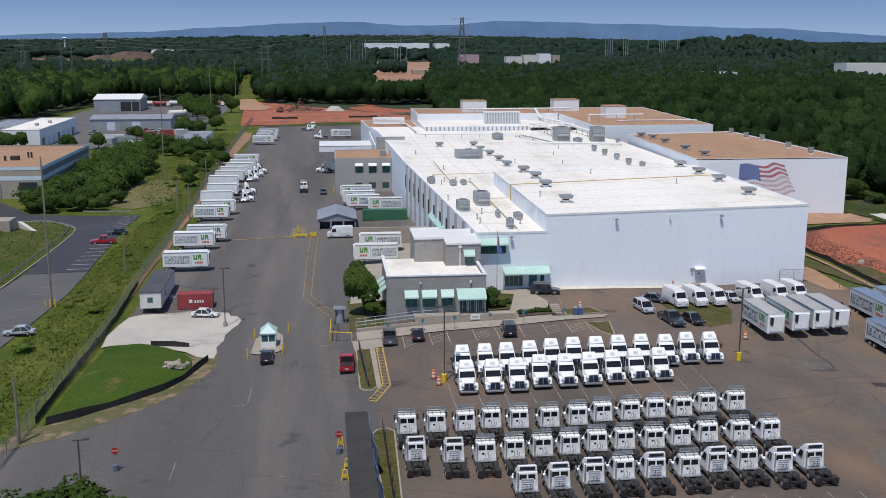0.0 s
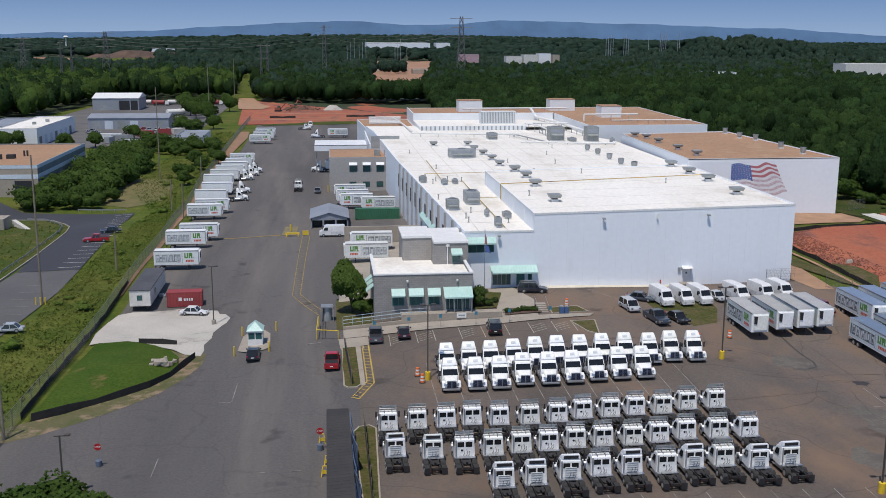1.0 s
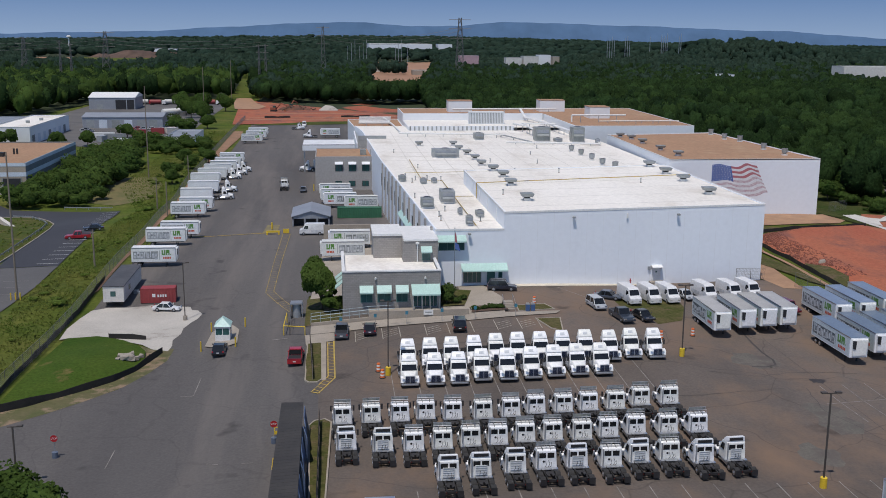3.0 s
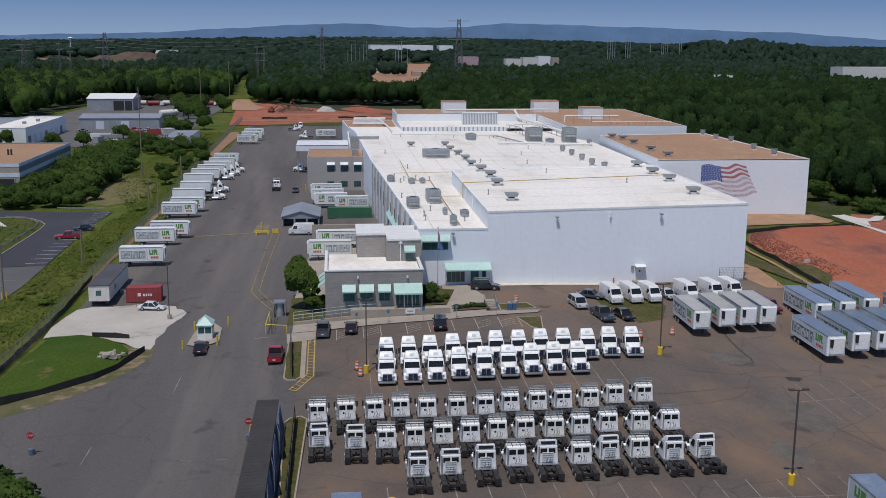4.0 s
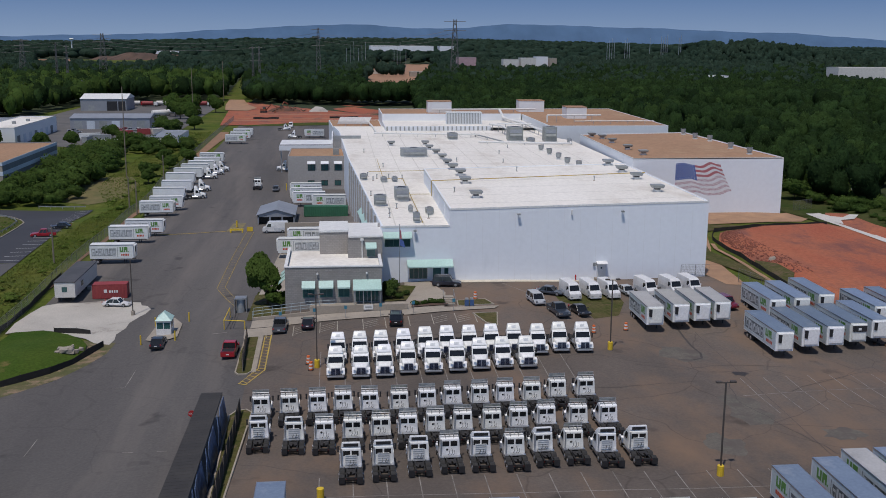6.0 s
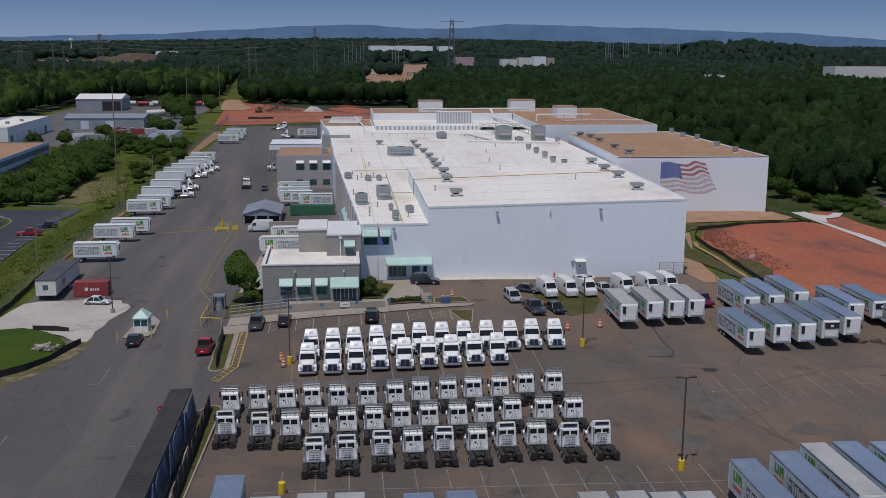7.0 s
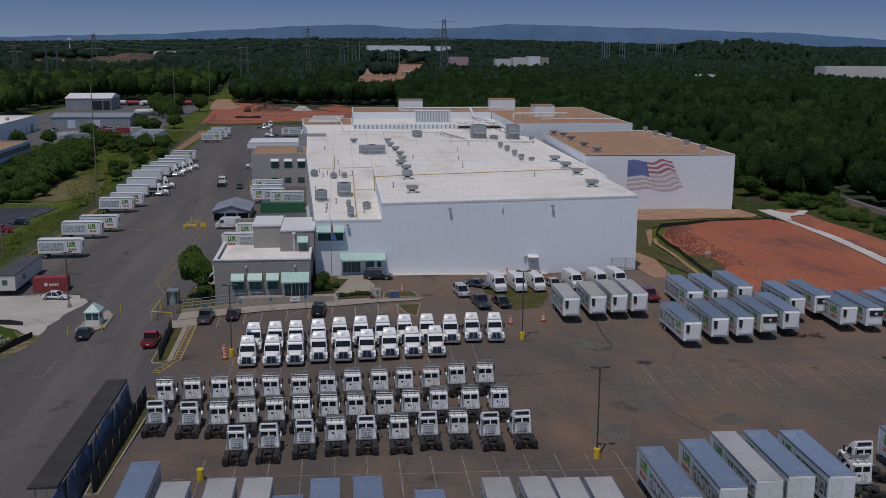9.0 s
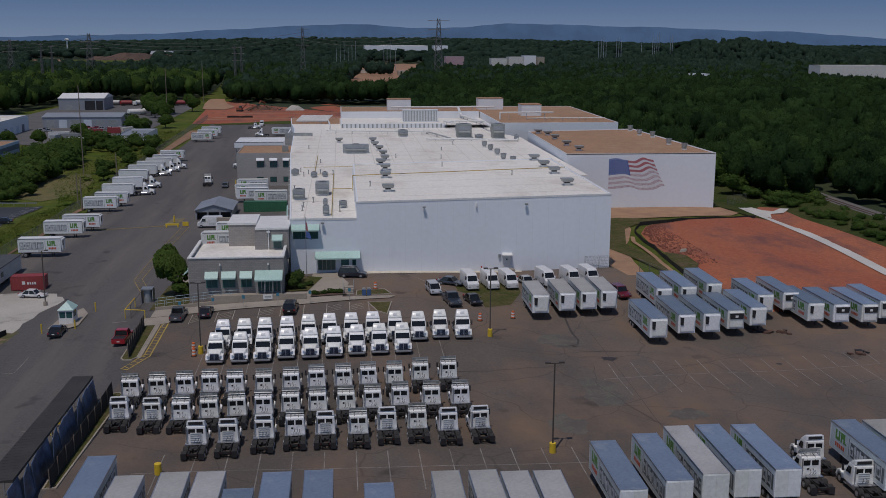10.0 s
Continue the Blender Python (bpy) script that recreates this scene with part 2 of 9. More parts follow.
LINE_YELLOW = mat("worn yellow road paint", (0.52, 0.36, 0.06), (0.34, 0.25, 0.08), 0.6, 5.0, 0.85, stain=((0.15, 0.13, 0.1), 0.9, 0.56, 0.68))
LINE_TAN = mat("pale stall paint", (0.40, 0.37, 0.31), (0.28, 0.255, 0.215), 0.5, 5.0, 0.85, stain=((0.13, 0.11, 0.095), 0.8, 0.55, 0.68))
LINE_FRESH = mat("fresh white road paint", (0.6, 0.6, 0.58), (0.5, 0.5, 0.48), 0.5, 5.0, 0.8)
LINE_WHITE = mat("worn white road paint", (0.30, 0.275, 0.25), (0.17, 0.155, 0.14), 0.5, 5.0, 0.85, stain=((0.13, 0.12, 0.11), 0.8, 0.5, 0.62))
ORANGE = mat("orange plastic", (0.75, 0.16, 0.03), (0.65, 0.13, 0.03), 1.0, 5.0, 0.6)
WHITE_PLAIN = mat("white paint", (0.74, 0.74, 0.72), (0.66, 0.66, 0.64), 1.0, 5.0, 0.55)
RED_PAINT = mat("red paint", (0.42, 0.015, 0.02), (0.36, 0.012, 0.016), 1.0, 5.0, 0.35, coat=0.4)
LOGO_GREEN = mat("green lettering", (0.10, 0.26, 0.055), (0.09, 0.235, 0.05), 1.0, 4.0, 0.5)
LOGO_RED = mat("red lettering", (0.55, 0.09, 0.04), (0.5, 0.08, 0.035), 1.0, 4.0, 0.5)
PICTURE_DARK = mat("dark printed picture", (0.05, 0.06, 0.07), (0.15, 0.17, 0.185), 1.4, 6.0, 0.45, rand=0.15)
PICTURE_GREY = mat("grey printed picture", (0.19, 0.21, 0.225), (0.40, 0.43, 0.45), 1.4, 6.0, 0.45, rand=0.15)
PICTURE_PALE = mat("pale printed picture", (0.62, 0.64, 0.65), (0.4, 0.43, 0.45), 1.2, 6.0, 0.45)
CONTAINER_RED = mat("red container steel", (0.30, 0.045, 0.045), (0.25, 0.04, 0.04), 0.6, 4.0, 0.6, stain=((0.17, 0.06, 0.045), 0.8, 0.6, 0.75))
CONTAINER_GREEN = mat("green container steel", (0.03, 0.14, 0.07), (0.025, 0.115, 0.06), 0.6, 4.0, 0.6)
SITE_CREAM = mat("pale cladding", (0.62, 0.60, 0.56), (0.54, 0.52, 0.48), 0.6, 4.0, 0.7)
SITE_ROOF = mat("dark bitumen roof", (0.055, 0.058, 0.066), (0.08, 0.082, 0.09), 0.4, 4.0, 0.85)
SEAM = mat("dirty roof seam", (0.60, 0.57, 0.51), (0.70, 0.67, 0.605), 0.12, 3.0, 0.8, stain=((0.45, 0.41, 0.35), 0.3, 0.56, 0.72))
SILT = mat("black silt fabric", (0.018, 0.017, 0.016), (0.03, 0.027, 0.024), 0.8, 5.0, 0.9)
TARP_DARK = mat("dark ribbed roof sheet", (0.03, 0.027, 0.025), (0.045, 0.041, 0.036), 0.3, 3.0, 0.75)
TARP_BLUE = mat("blue tarpaulin", (0.12, 0.18, 0.30), (0.035, 0.05, 0.09), 0.8, 5.0, 0.5)
BARK = mat("bark", (0.10, 0.075, 0.052), (0.07, 0.052, 0.036), 1.0, 6.0, 0.95)
LEAF = mat("leaves", (0.046, 0.094, 0.020), (0.078, 0.128, 0.028), 0.12, 1.5, 0.8, bump=0.3, island=0.3, fine=0.35, spec=0.12)
LEAF_DARK = mat("woodland leaves", (0.017, 0.040, 0.014), (0.035, 0.071, 0.021), 0.03, 1.3, 0.85, bump=0.35, island=0.4, fine=0.45, spec=0.08)
LEAF_MID = mat("fresher woodland leaves", (0.027, 0.060, 0.018), (0.046, 0.088, 0.025), 0.05, 1.4, 0.85, bump=0.35, island=0.35, fine=0.45, spec=0.08)
# paler and bluer than near leaves: distance haze put into the colour
LEAF_HAZED = mat("hazed distant leaves", (0.027, 0.055, 0.040), (0.046, 0.077, 0.054), 0.012, 0.5, 0.9, bump=0.6, island=0.3, fine=0.35, spec=0.05)
BUSH = mat("shrub leaves", (0.045, 0.085, 0.02), (0.07, 0.11, 0.03), 0.4, 2.0, 0.85, island=0.35, spec=0.12)


def leafy(m, share=0.42):
    """Lets light through the leaves."""
    nt = m.node_tree
    bs, out = nt.nodes["Principled BSDF"], nt.nodes["Material Output"]
    tl, mx = nt.nodes.new("ShaderNodeBsdfTranslucent"), nt.nodes.new("ShaderNodeMixShader")
    mx.inputs[0].default_value = share
    nt.links.new(bs.inputs["Base Color"].links[0].from_socket, tl.inputs["Color"])
    nt.links.new(bs.outputs[0], mx.inputs[1])
    nt.links.new(tl.outputs[0], mx.inputs[2])
    nt.links.new(mx.outputs[0], out.inputs["Surface"])
    return m


for m in (LEAF, LEAF_DARK, LEAF_MID, LEAF_HAZED, BUSH):
    leafy(m)
FLAG_BLUE = mat("mural blue", (0.06, 0.115, 0.33), (0.085, 0.15, 0.38), 0.3, 3.0, 0.7)
FLAG_RED = mat("mural red", (0.46, 0.12, 0.14), (0.40, 0.16, 0.175), 0.3, 3.0, 0.7)
FLAG_FADED = mat("faded mural red", (0.46, 0.30, 0.33), (0.62, 0.58, 0.61), 1.2, 3.0, 0.7, squash=(1.0, 1.0, 3.0))
FLAG_WHITE = mat("mural white", (0.72, 0.72, 0.74), (0.62, 0.63, 0.66), 0.3, 3.0, 0.7)
SKY_GLOW = bpy.data.materials.new("clear sky")
# blue of the distance haze is put into the ridge's base colour
HILL_HAZE = mat("haze-blue wooded ridge", (0.085, 0.15, 0.25), (0.075, 0.135, 0.225), 0.0015, 0.01, 1.0, spec=0.0)
# a clear sky paling towards the horizon
SKY_GLOW.use_nodes = True
sn = SKY_GLOW.node_tree
sn.nodes.clear()
s_out, s_em, s_tc, s_sep, s_map, s_mix = (sn.nodes.new(k) for k in ("ShaderNodeOutputMaterial", "ShaderNodeEmission", "ShaderNodeTexCoord", "ShaderNodeSeparateXYZ", "ShaderNodeMapRange", "ShaderNodeMix"))
s_mix.data_type = "RGBA"
s_map.inputs[1].default_value, s_map.inputs[2].default_value = 40.0, 240.0
s_mix.inputs[6].default_value, s_mix.inputs[7].default_value = (0.235, 0.355, 0.56, 1), (0.12, 0.23, 0.46, 1)
sn.links.new(s_tc.outputs["Object"], s_sep.inputs[0])
sn.links.new(s_sep.outputs[2], s_map.inputs[0])
sn.links.new(s_map.outputs[0], s_mix.inputs[0])
sn.links.new(s_mix.outputs[2], s_em.inputs[0])
sn.links.new(s_em.outputs[0], s_out.inputs[0])


# ---- mesh tools ----
class Shape:
    """Gathers boxes, prisms and tubes into one mesh."""

    def __init__(self):
        self.v, self.f = [], []

    def add(self, verts, faces):
        n = len(self.v)
        self.v += [tuple(p) for p in verts]
        self.f += [tuple(n + i for i in f) for f in faces]
        return self

    def box(self, x0, y0, z0, x1, y1, z1):
        return self.hexa([(x0, y0, z0), (x1, y0, z0), (x1, y1, z0), (x0, y1, z0), (x0, y0, z1), (x1, y0, z1), (x1, y1, z1), (x0, y1, z1)])

    def hexa(self, p):
        return self.add(p, [(3, 2, 1, 0), (4, 5, 6, 7), (0, 1, 5, 4), (1, 2, 6, 5), (2, 3, 7, 6), (3, 0, 4, 7)])

    def prism(self, outline, a, b, axis="x"):
        """An outline in the other two axes, drawn out from a to b."""
        put = {"x": lambda u, w, k: (k, u, w), "y": lambda u, w, k: (u, k, w), "z": lambda u, w, k: (u, w, k)}[axis]
        n = len(outline)
        verts = [put(u, w, a) for u, w in outline] + [put(u, w, b) for u, w in outline]
        faces = [tuple(range(n)), tuple(range(2 * n - 1, n - 1, -1))] + [(i, n + i, n + (i + 1) % n, (i + 1) % n) for i in range(n)]
        return self.add(verts, faces)

    def cyl(self, x, y, z, r, h, axis="z", n=12, r2=None):
        r2 = r if r2 is None else r2
        put = {"x": lambda a, b, k: (x + k, y + a, z + b), "y": lambda a, b, k: (x + a, y + k, z + b), "z": lambda a, b, k: (x + a, y + b, z + k)}[axis]
        ring = [(math.cos(math.tau * i / n), math.sin(math.tau * i / n)) for i in range(n)]
        verts = [put(r * c, r * s, 0) for c, s in ring] + [put(r2 * c, r2 * s, h) for c, s in ring]
        faces = [tuple(range(n - 1, -1, -1)), tuple(range(n, 2 * n))] + [(i, (i + 1) % n, n + (i + 1) % n, n + i) for i in range(n)]
        return self.add(verts, faces)

    def tube(self, pts, r, n=6):
        for p, q in zip(pts, pts[1:]):
            p, q = Vector(p), Vector(q)
            d = (q - p).normalized()
            a = d.cross(Vector((0, 0, 1)) if abs(d.z) < 0.9 else Vector((1, 0, 0))).normalized()
            b = d.cross(a)
            ring = [(a * math.cos(math.tau * i / n) + b * math.sin(math.tau * i / n)) * r for i in range(n)]
            self.add([p + o for o in ring] + [q + o for o in ring], [(i, (i + 1) % n, n + (i + 1) % n, n + i) for i in range(n)] + [tuple(range(n - 1, -1, -1)), tuple(range(n, 2 * n))])
        return self

    def mesh(self, name, material, bevel=0.0, smooth=False):
        me = bpy.data.meshes.new(name)
        me.from_pydata(self.v, [], self.f)
        bm = bmesh.new()
        bm.from_mesh(me)
        bmesh.ops.recalc_face_normals(bm, faces=bm.faces)
        if bevel:
            bmesh.ops.bevel(bm, geom=[e for e in bm.edges if len(e.link_faces) == 2 and e.calc_face_angle(0) > 0.5], offset=bevel, segments=2, profile=0.6, affect="EDGES", clamp_overlap=True)
        if smooth:
            for f in bm.faces:
                f.smooth = True
        bm.to_mesh(me)
        bm.free()
        me.materials.append(material)
        return me


def part(name, shape, material, parent=None, label="", bevel=0.0, smooth=False, at=None):
    ob = new(name, shape.mesh(name, material, bevel, smooth))
    if parent is not None:
        ob.parent = parent
    if at is not None:
        ob.location = at
    return tagged(ob, label) if label else ob


def thing(name, label, category, group="", kind="", at=(0, 0, 0), turn=0.0):
    ob = new(name)
    ob.empty_display_size = 0.5
    ob.matrix_basis = pose(*at, 0, 0, turn)
    return tagged(ob, label, category, group, kind)


def again(first, x, y, turn=0.0, dz=0.0, label="", z=None):
    """Another of a thing, standing on the ground at x, y."""
    ob = copy_thing(first, pose(x, y, (ground_z(x, y) if z is None else z) + dz, 0, 0, turn))
    if label:
        ob["label"] = label
    return ob


# ---- the lie of the land ----
LEVELS = [(34,-47.7,-.4),(32,-40,-.4),(55.6,-42.5,-1.8),(-17,-22.5,1.1),(-1.4,-20.7,1.7),(3,-19.4,2.2),(-2,-9.3,1.5),(-38,-23,-.6),(-31.6,-33,-.3),(-42,10.6,-1.7),(-44,65,-1.6),(-58.6,74,-3.),(-57,-19,-3.1),(-49.4,-40.7,-3.),(-56.5,-58,-2.9),(-57,-.7,-3.5),(19.7,-79.8,-.9),(18,-42,1.),(-24,-41.7,.1),(-21,-86,.3),(5.7,-77.7,-.3),(-105,127,-6),(102,76,-1.8),(0,1,1.8),(46,0,1.7),(90,78,-.5),(70,-60,-2),(95,-10,-2),(-44,160,-1.6),(-60,200,-3),(0,-110,0)]


def ground_z(x, y):
    a = b = 0.0
    for u, v, w in LEVELS:
        k = 1 / ((x - u) ** 2 + (y - v) ** 2 + 150) ** 1.5
        a, b = a + k * w, b + k
    rise = 0.0115 * max(0.0, y - 1500) * math.exp(-((x - 250) / (1250 if x < 250 else 800)) ** 2) + (27 * math.exp(-((x - 640) / 125) ** 2 - ((y - 1480) / 300) ** 2) if y > 700 else 0.0)
    return a / b + rise


def drape(name, outline, dz, material, cell=4.0, label="", kind="structure", category="", parent=None, height=None):
    """A sheet that follows the ground inside an outline."""
    xs, ys = [p[0] for p in outline], [p[1] for p in outline]
    bm = bmesh.new()
    bmesh.ops.triangulate(bm, faces=[bm.faces.new([bm.verts.new((x, y, 0)) for x, y in outline])])
    for axis, lo, hi in ((0, min(xs), max(xs)), (1, min(ys), max(ys))):
        n = max(1, round((hi - lo) / cell))
        for i in range(1, n):
            c = lo + (hi - lo) * i / n
            bmesh.ops.bisect_plane(bm, geom=bm.verts[:] + bm.edges[:] + bm.faces[:], plane_co=(c, c, 0), plane_no=(1 - axis, axis, 0))
    bmesh.ops.recalc_face_normals(bm, faces=bm.faces)
    if sum(f.normal.z for f in bm.faces) < 0:
        bmesh.ops.reverse_faces(bm, faces=bm.faces)
    for v in bm.verts:
        v.co.z = ground_z(v.co.x, v.co.y) + dz + (height(v.co.x, v.co.y) if height else 0.0)
    me = bpy.data.meshes.new(name)
    bm.to_mesh(me)
    bm.free()
    me.materials.append(material)
    ob = new(name, me)
    if parent is not None:
        ob.parent = parent
        return ob
    return tagged(ob, label, category or name.replace("_", " "), "", kind)


def stripe(name, pts, width, dz, material, label, category="road marking"):
    """A painted line along points."""
    s = Shape()
    for (ax, ay), (bx, by) in zip(pts, pts[1:]):
        n = max(1, round(math.dist((ax, ay), (bx, by)) / 3))
        dx, dy = bx - ax, by - ay
        k = width / 2 / math.hypot(dx, dy)
        for i in range(n):
            q = []
            for u, sgn in ((i / n, 1), (i / n, -1), ((i + 1) / n, -1), ((i + 1) / n, 1)):
                x, y = ax + dx * u - dy * k * sgn, ay + dy * u + dx * k * sgn
                q.append((x, y, ground_z(x, y) + dz))
            s.add(q, [(0, 1, 2, 3)])
    return tagged(part(name, s, material), label, category, "", "structure")


# ---- ground, lot and roads ----
def land():
    def steps(*spans):
        out = []
        for a, b, s in spans:
            out += list(np.arange(a, b, s))
        return out + [spans[-1][1]]
    xs = steps((-6600, -1000, 300), (-1000, -220, 40), (-220, 180, 5), (180, 1000, 40), (1000, 6600, 300))
    ys = steps((-600, -200, 40), (-200, 260, 5), (260, 700, 20), (700, 4300, 150))
    verts = [(x, y, ground_z(x, y) - 0.16) for y in ys for x in xs]
    n = len(xs)
    faces = [(j * n + i, j * n + i + 1, (j + 1) * n + i + 1, (j + 1) * n + i) for j in range(len(ys) - 1) for i in range(n - 1)]
    me = bpy.data.meshes.new("ground")
    me.from_pydata(verts, [], faces)
    me.materials.append(GRASS)
    tagged(new("ground", me), "rough green and straw-coloured grassland", "ground", "", "structure")


land()
# service road along the trailers, entrance apron and truck lot
drape("road", [(-70.5, -8), (-33.8, -8), (-33.8, 5), (-10, 5), (-14, 366), (-70, 364), (-69.5, 100)], 0.0, ASPHALT_ROAD, 5.0, "grey worn asphalt service road beside the warehouse")
drape("road", [(-56.5, -29), (-56.2, -24), (-56.2, -7), (-30, -7), (-30, -130), (-140, -130), (-78, -57), (-65, -47), (-58, -38.8)], 0.012, ASPHALT_ROAD, 4.0, "grey worn asphalt entrance road")
drape("parking_lot", [(-31.5, -130), (120, -130), (120, -12), (62, -10), (51, -3), (46.4, 0.5), (-8, 0.5), (-31.5, -8)], 0.03, ASPHALT_LOT, 4.0, "brown-grey cracked asphalt truck parking lot", category="parking lot")
drape("gravel_yard", [(-71.6, -14.5), (-70.3, -13.4), (-66, -12.6), (-64, -13.3), (-61, -16), (-58.6, -17.8), (-56.5, -20.8), (-54.0, -22.4), (-53.8, -19.6), (-54.2, -16.4), (-53.4, -13), (-53.5, -9.6), (-52.6, -5.4), (-52.0, -3.8), (-51.6, -0.6), (-52.6, 1.8), (-53.7, 2.4), (-54.2, 4.4), (-57.5, 5.4), (-61, 6.4), (-65, 5.2), (-68.5, 4.8), (-70.6, 3.2), (-71.4, -1.6), (-72.0, -8)], 0.06, GRAVEL, 3.0, "pale gravel patch beside the red container")
drape("woodland_floor", [(137, -40), (900, -40), (1500, 2600), (-190, 2600), (-78, 540), (-10, 505), (24, 480), (26, 400), (60, 268), (112, 268), (137, 420)], 0.1, FLOOR_SHADED, 60.0, "woodland floor with the shade of the crowns painted in")
drape("woodland_floor", [(-600, 400), (-195, 400), (-185, 512), (-110, 572), (-104, 640), (-220, 2600), (-1200, 2600)], 0.1, FLOOR_SHADED, 60.0, "woodland floor with the shade of the crowns painted in")
KERB_LINE = [(-97, 22.1), (-96.5, 47.8), (-97, 70.1), (-97.8, 82.5), (-100, 95), (-103.7, 105), (-108.8, 113.5), (-114, 114.6), (-124.3, 114.4), (-160, 114)]
drape("neighbour_parking_lot", [(-95.9, 34.4), (-84.3, 36.1), (-84.1, 19.3), (-86.5, -14), (-92, -60), (-150, -60), (-150, 8), (-97, 22.1)], 0.0, mat("grey car park", (0.085, 0.083, 0.083), (0.105, 0.102, 0.10), 0.1, 3.0, 0.9), 4.0, "grey asphalt car park next door", category="parking lot")
drape("neighbour_drive", [(-160, 147), (-133.6, 146.5), (-120.3, 127.7), (-89, 122.7), (-86.1, 72.2), (-84.3, 36.3), (-95.9, 34.6)] + KERB_LINE[1:], 0.03, ASPHALT_NEW, 4.0, "fresh dark asphalt drive with white stalls next door", category="drive")
drape("neighbour_lawn", KERB_LINE + [(-160, 8.2), (-150, 8.2)], 0.06, GRASS_ROUGH, 4.0, "rough green lawn inside the curved kerb", category="lawn")
drape("straw_patch", [(-103, 141), (-93, 134), (-84, 140), (-83, 160), (-88, 176), (-97, 178), (-103, 168)], -0.05, mat("dry straw grass", (0.17, 0.135, 0.055), (0.095, 0.10, 0.03), 0.12, 1.0, 0.95, bump=0.08), 4.0, "straw-coloured dry grass patch")
drape("works_yard", [(-185, 300), (-150, 278), (-118, 258), (-96, 262), (-96, 505), (-112, 552), (-150, 560), (-180, 530)], 0.02, mat("grey works yard", (0.095, 0.092, 0.09), (0.135, 0.128, 0.12), 0.08, 2.0, 0.95), 10.0, "grey gravel works yard among the sheds", category="yard")


# ---- the warehouse ----
def wall_run(s, pts, z0, z1, t=0.3):
    """Walls of thickness t along an open or closed run of points, inside to the left, butted at the corners."""
    n = len(pts) - 1
    for i in range(n):
        (ax, ay), (bx, by) = pts[i], pts[i + 1]
        d = math.hypot(bx - ax, by - ay)
        ux, uy = (bx - ax) / d, (by - ay) / d
        if i < n - 1 or pts[0] == pts[-1]:
            bx, by = bx - ux * t, by - uy * t
        nx, ny = -uy * t, ux * t
        za, zb = (z1 if not callable(z1) else z1(ax, ay)), (z1 if not callable(z1) else z1(bx, by))
        s.hexa([(ax, ay, z0), (bx, by, z0), (bx + nx, by + ny, z0), (ax + nx, ay + ny, z0), (ax, ay, za), (bx, by, zb), (bx + nx, by + ny, zb), (ax + nx, ay + ny, za)])
    return s


def walls(parent, pts, z0, z1, material, label="", t=0.3):
    """The same run with each length a part of its own."""
    whole = wall_run(Shape(), pts, z0, z1, t)
    for i in range(len(pts) - 1):
        part("wall", Shape().hexa(whole.v[8 * i:8 * i + 8]), material, parent, label)


def slab(pts, z, t=0.3):
    zz = z if callable(z) else (lambda x, y: z)
    n = len(pts)
    return Shape().add([(x, y, zz(x, y) - t) for x, y in pts] + [(x, y, zz(x, y)) for x, y in pts],
                       [tuple(range(n - 1, -1, -1)), tuple(range(n, 2 * n))] + [(i, (i + 1) % n, n + (i + 1) % n, n + i) for i in range(n)])


def tall_top(x, y):
    return 14.3 + 0.0205 * x


warehouse = thing("warehouse", "large white cold-storage warehouse with white flat roofs", "warehouse", "", "structure")
walls(warehouse, [(-21, 205), (-19, 184), (-16.8, 106), (-11.9, 0), (0.0, 0)], -3, 11.35, WALL_WHITE, "white painted lower wall")
walls(warehouse, [(0, 56), (0, 0), (46.5, 0), (46.5, 56), (0, 56)], -1, tall_top, WALL_WHITE, "tall white painted panel wall")
part("tall_roof", slab([(0.3, 0.3), (46.2, 0.3), (46.2, 55.7), (0.3, 55.7)], lambda x, y: tall_top(x, y) - 0.12), ROOF_WHITE, warehouse, "white membrane roof of the tall part")
part("low_roof", slab([(-11.6, 0.3), (0, 0.3), (0, 56), (0, 187), (-2.6, 187), (-2.95, 205.1), (-20.8, 205.1), (-18.7, 184), (-16.5, 106)], 11.22), ROOF_WHITE, warehouse, "white membrane roof with dirt streaks")
part("low_roof", slab([(0, 56), (55.5, 56), (55.5, 149.8), (50.8, 163), (50.8, 186.5), (0, 186.5)], 11.22), ROOF_WHITE, warehouse, "white membrane roof with dirt streaks")
# roof edge flashings
edge = Shape()
for a, b in (((0, 0), (46.5, 0)), ((46.5, 0), (46.5, 56)), ((0, 56), (0, 0))):
    za, zb = tall_top(*a), tall_top(*b)
    dx, dy = (0.06 if a[0] == b[0] else 0), (0.06 if a[1] == b[1] else 0)
    edge.hexa([(a[0] - dx, a[1] - dy, za - 0.25), (b[0] - dx, b[1] - dy, zb - 0.25), (b[0] + dx, b[1] + dy, zb - 0.25), (a[0] + dx, a[1] + dy, za - 0.25),
               (a[0] - dx, a[1] - dy, za + 0.08), (b[0] - dx, b[1] - dy, zb + 0.08), (b[0] + dx, b[1] + dy, zb + 0.08), (a[0] + dx, a[1] + dy, za + 0.08)])
part("roof_edge", edge, WHITE_PLAIN, warehouse, "white metal roof edge")
lowedge = Shape().box(-11.98, -0.06, 11.1, 0, 0.1, 11.45)
part("roof_edge", lowedge, WHITE_PLAIN, warehouse, "white metal roof edge")
# panel joints of the front, thin proud battens
for i in range(1, 16):
    x = i * 46.5 / 16
    part("panel_joint", Shape().box(x - 0.02, -0.012, 1.2, x + 0.02, 0.01, tall_top(x, 0) - 0.3), WALL_WHITE2, warehouse)
# step wall downpipes and yellow gas pipe
for y in (8, 19, 30, 41, 51):
    part("downpipe", Shape().tube([(-0.12, y, 11.3), (-0.12, y, 13.9)], 0.07), WALL_WHITE2, warehouse)
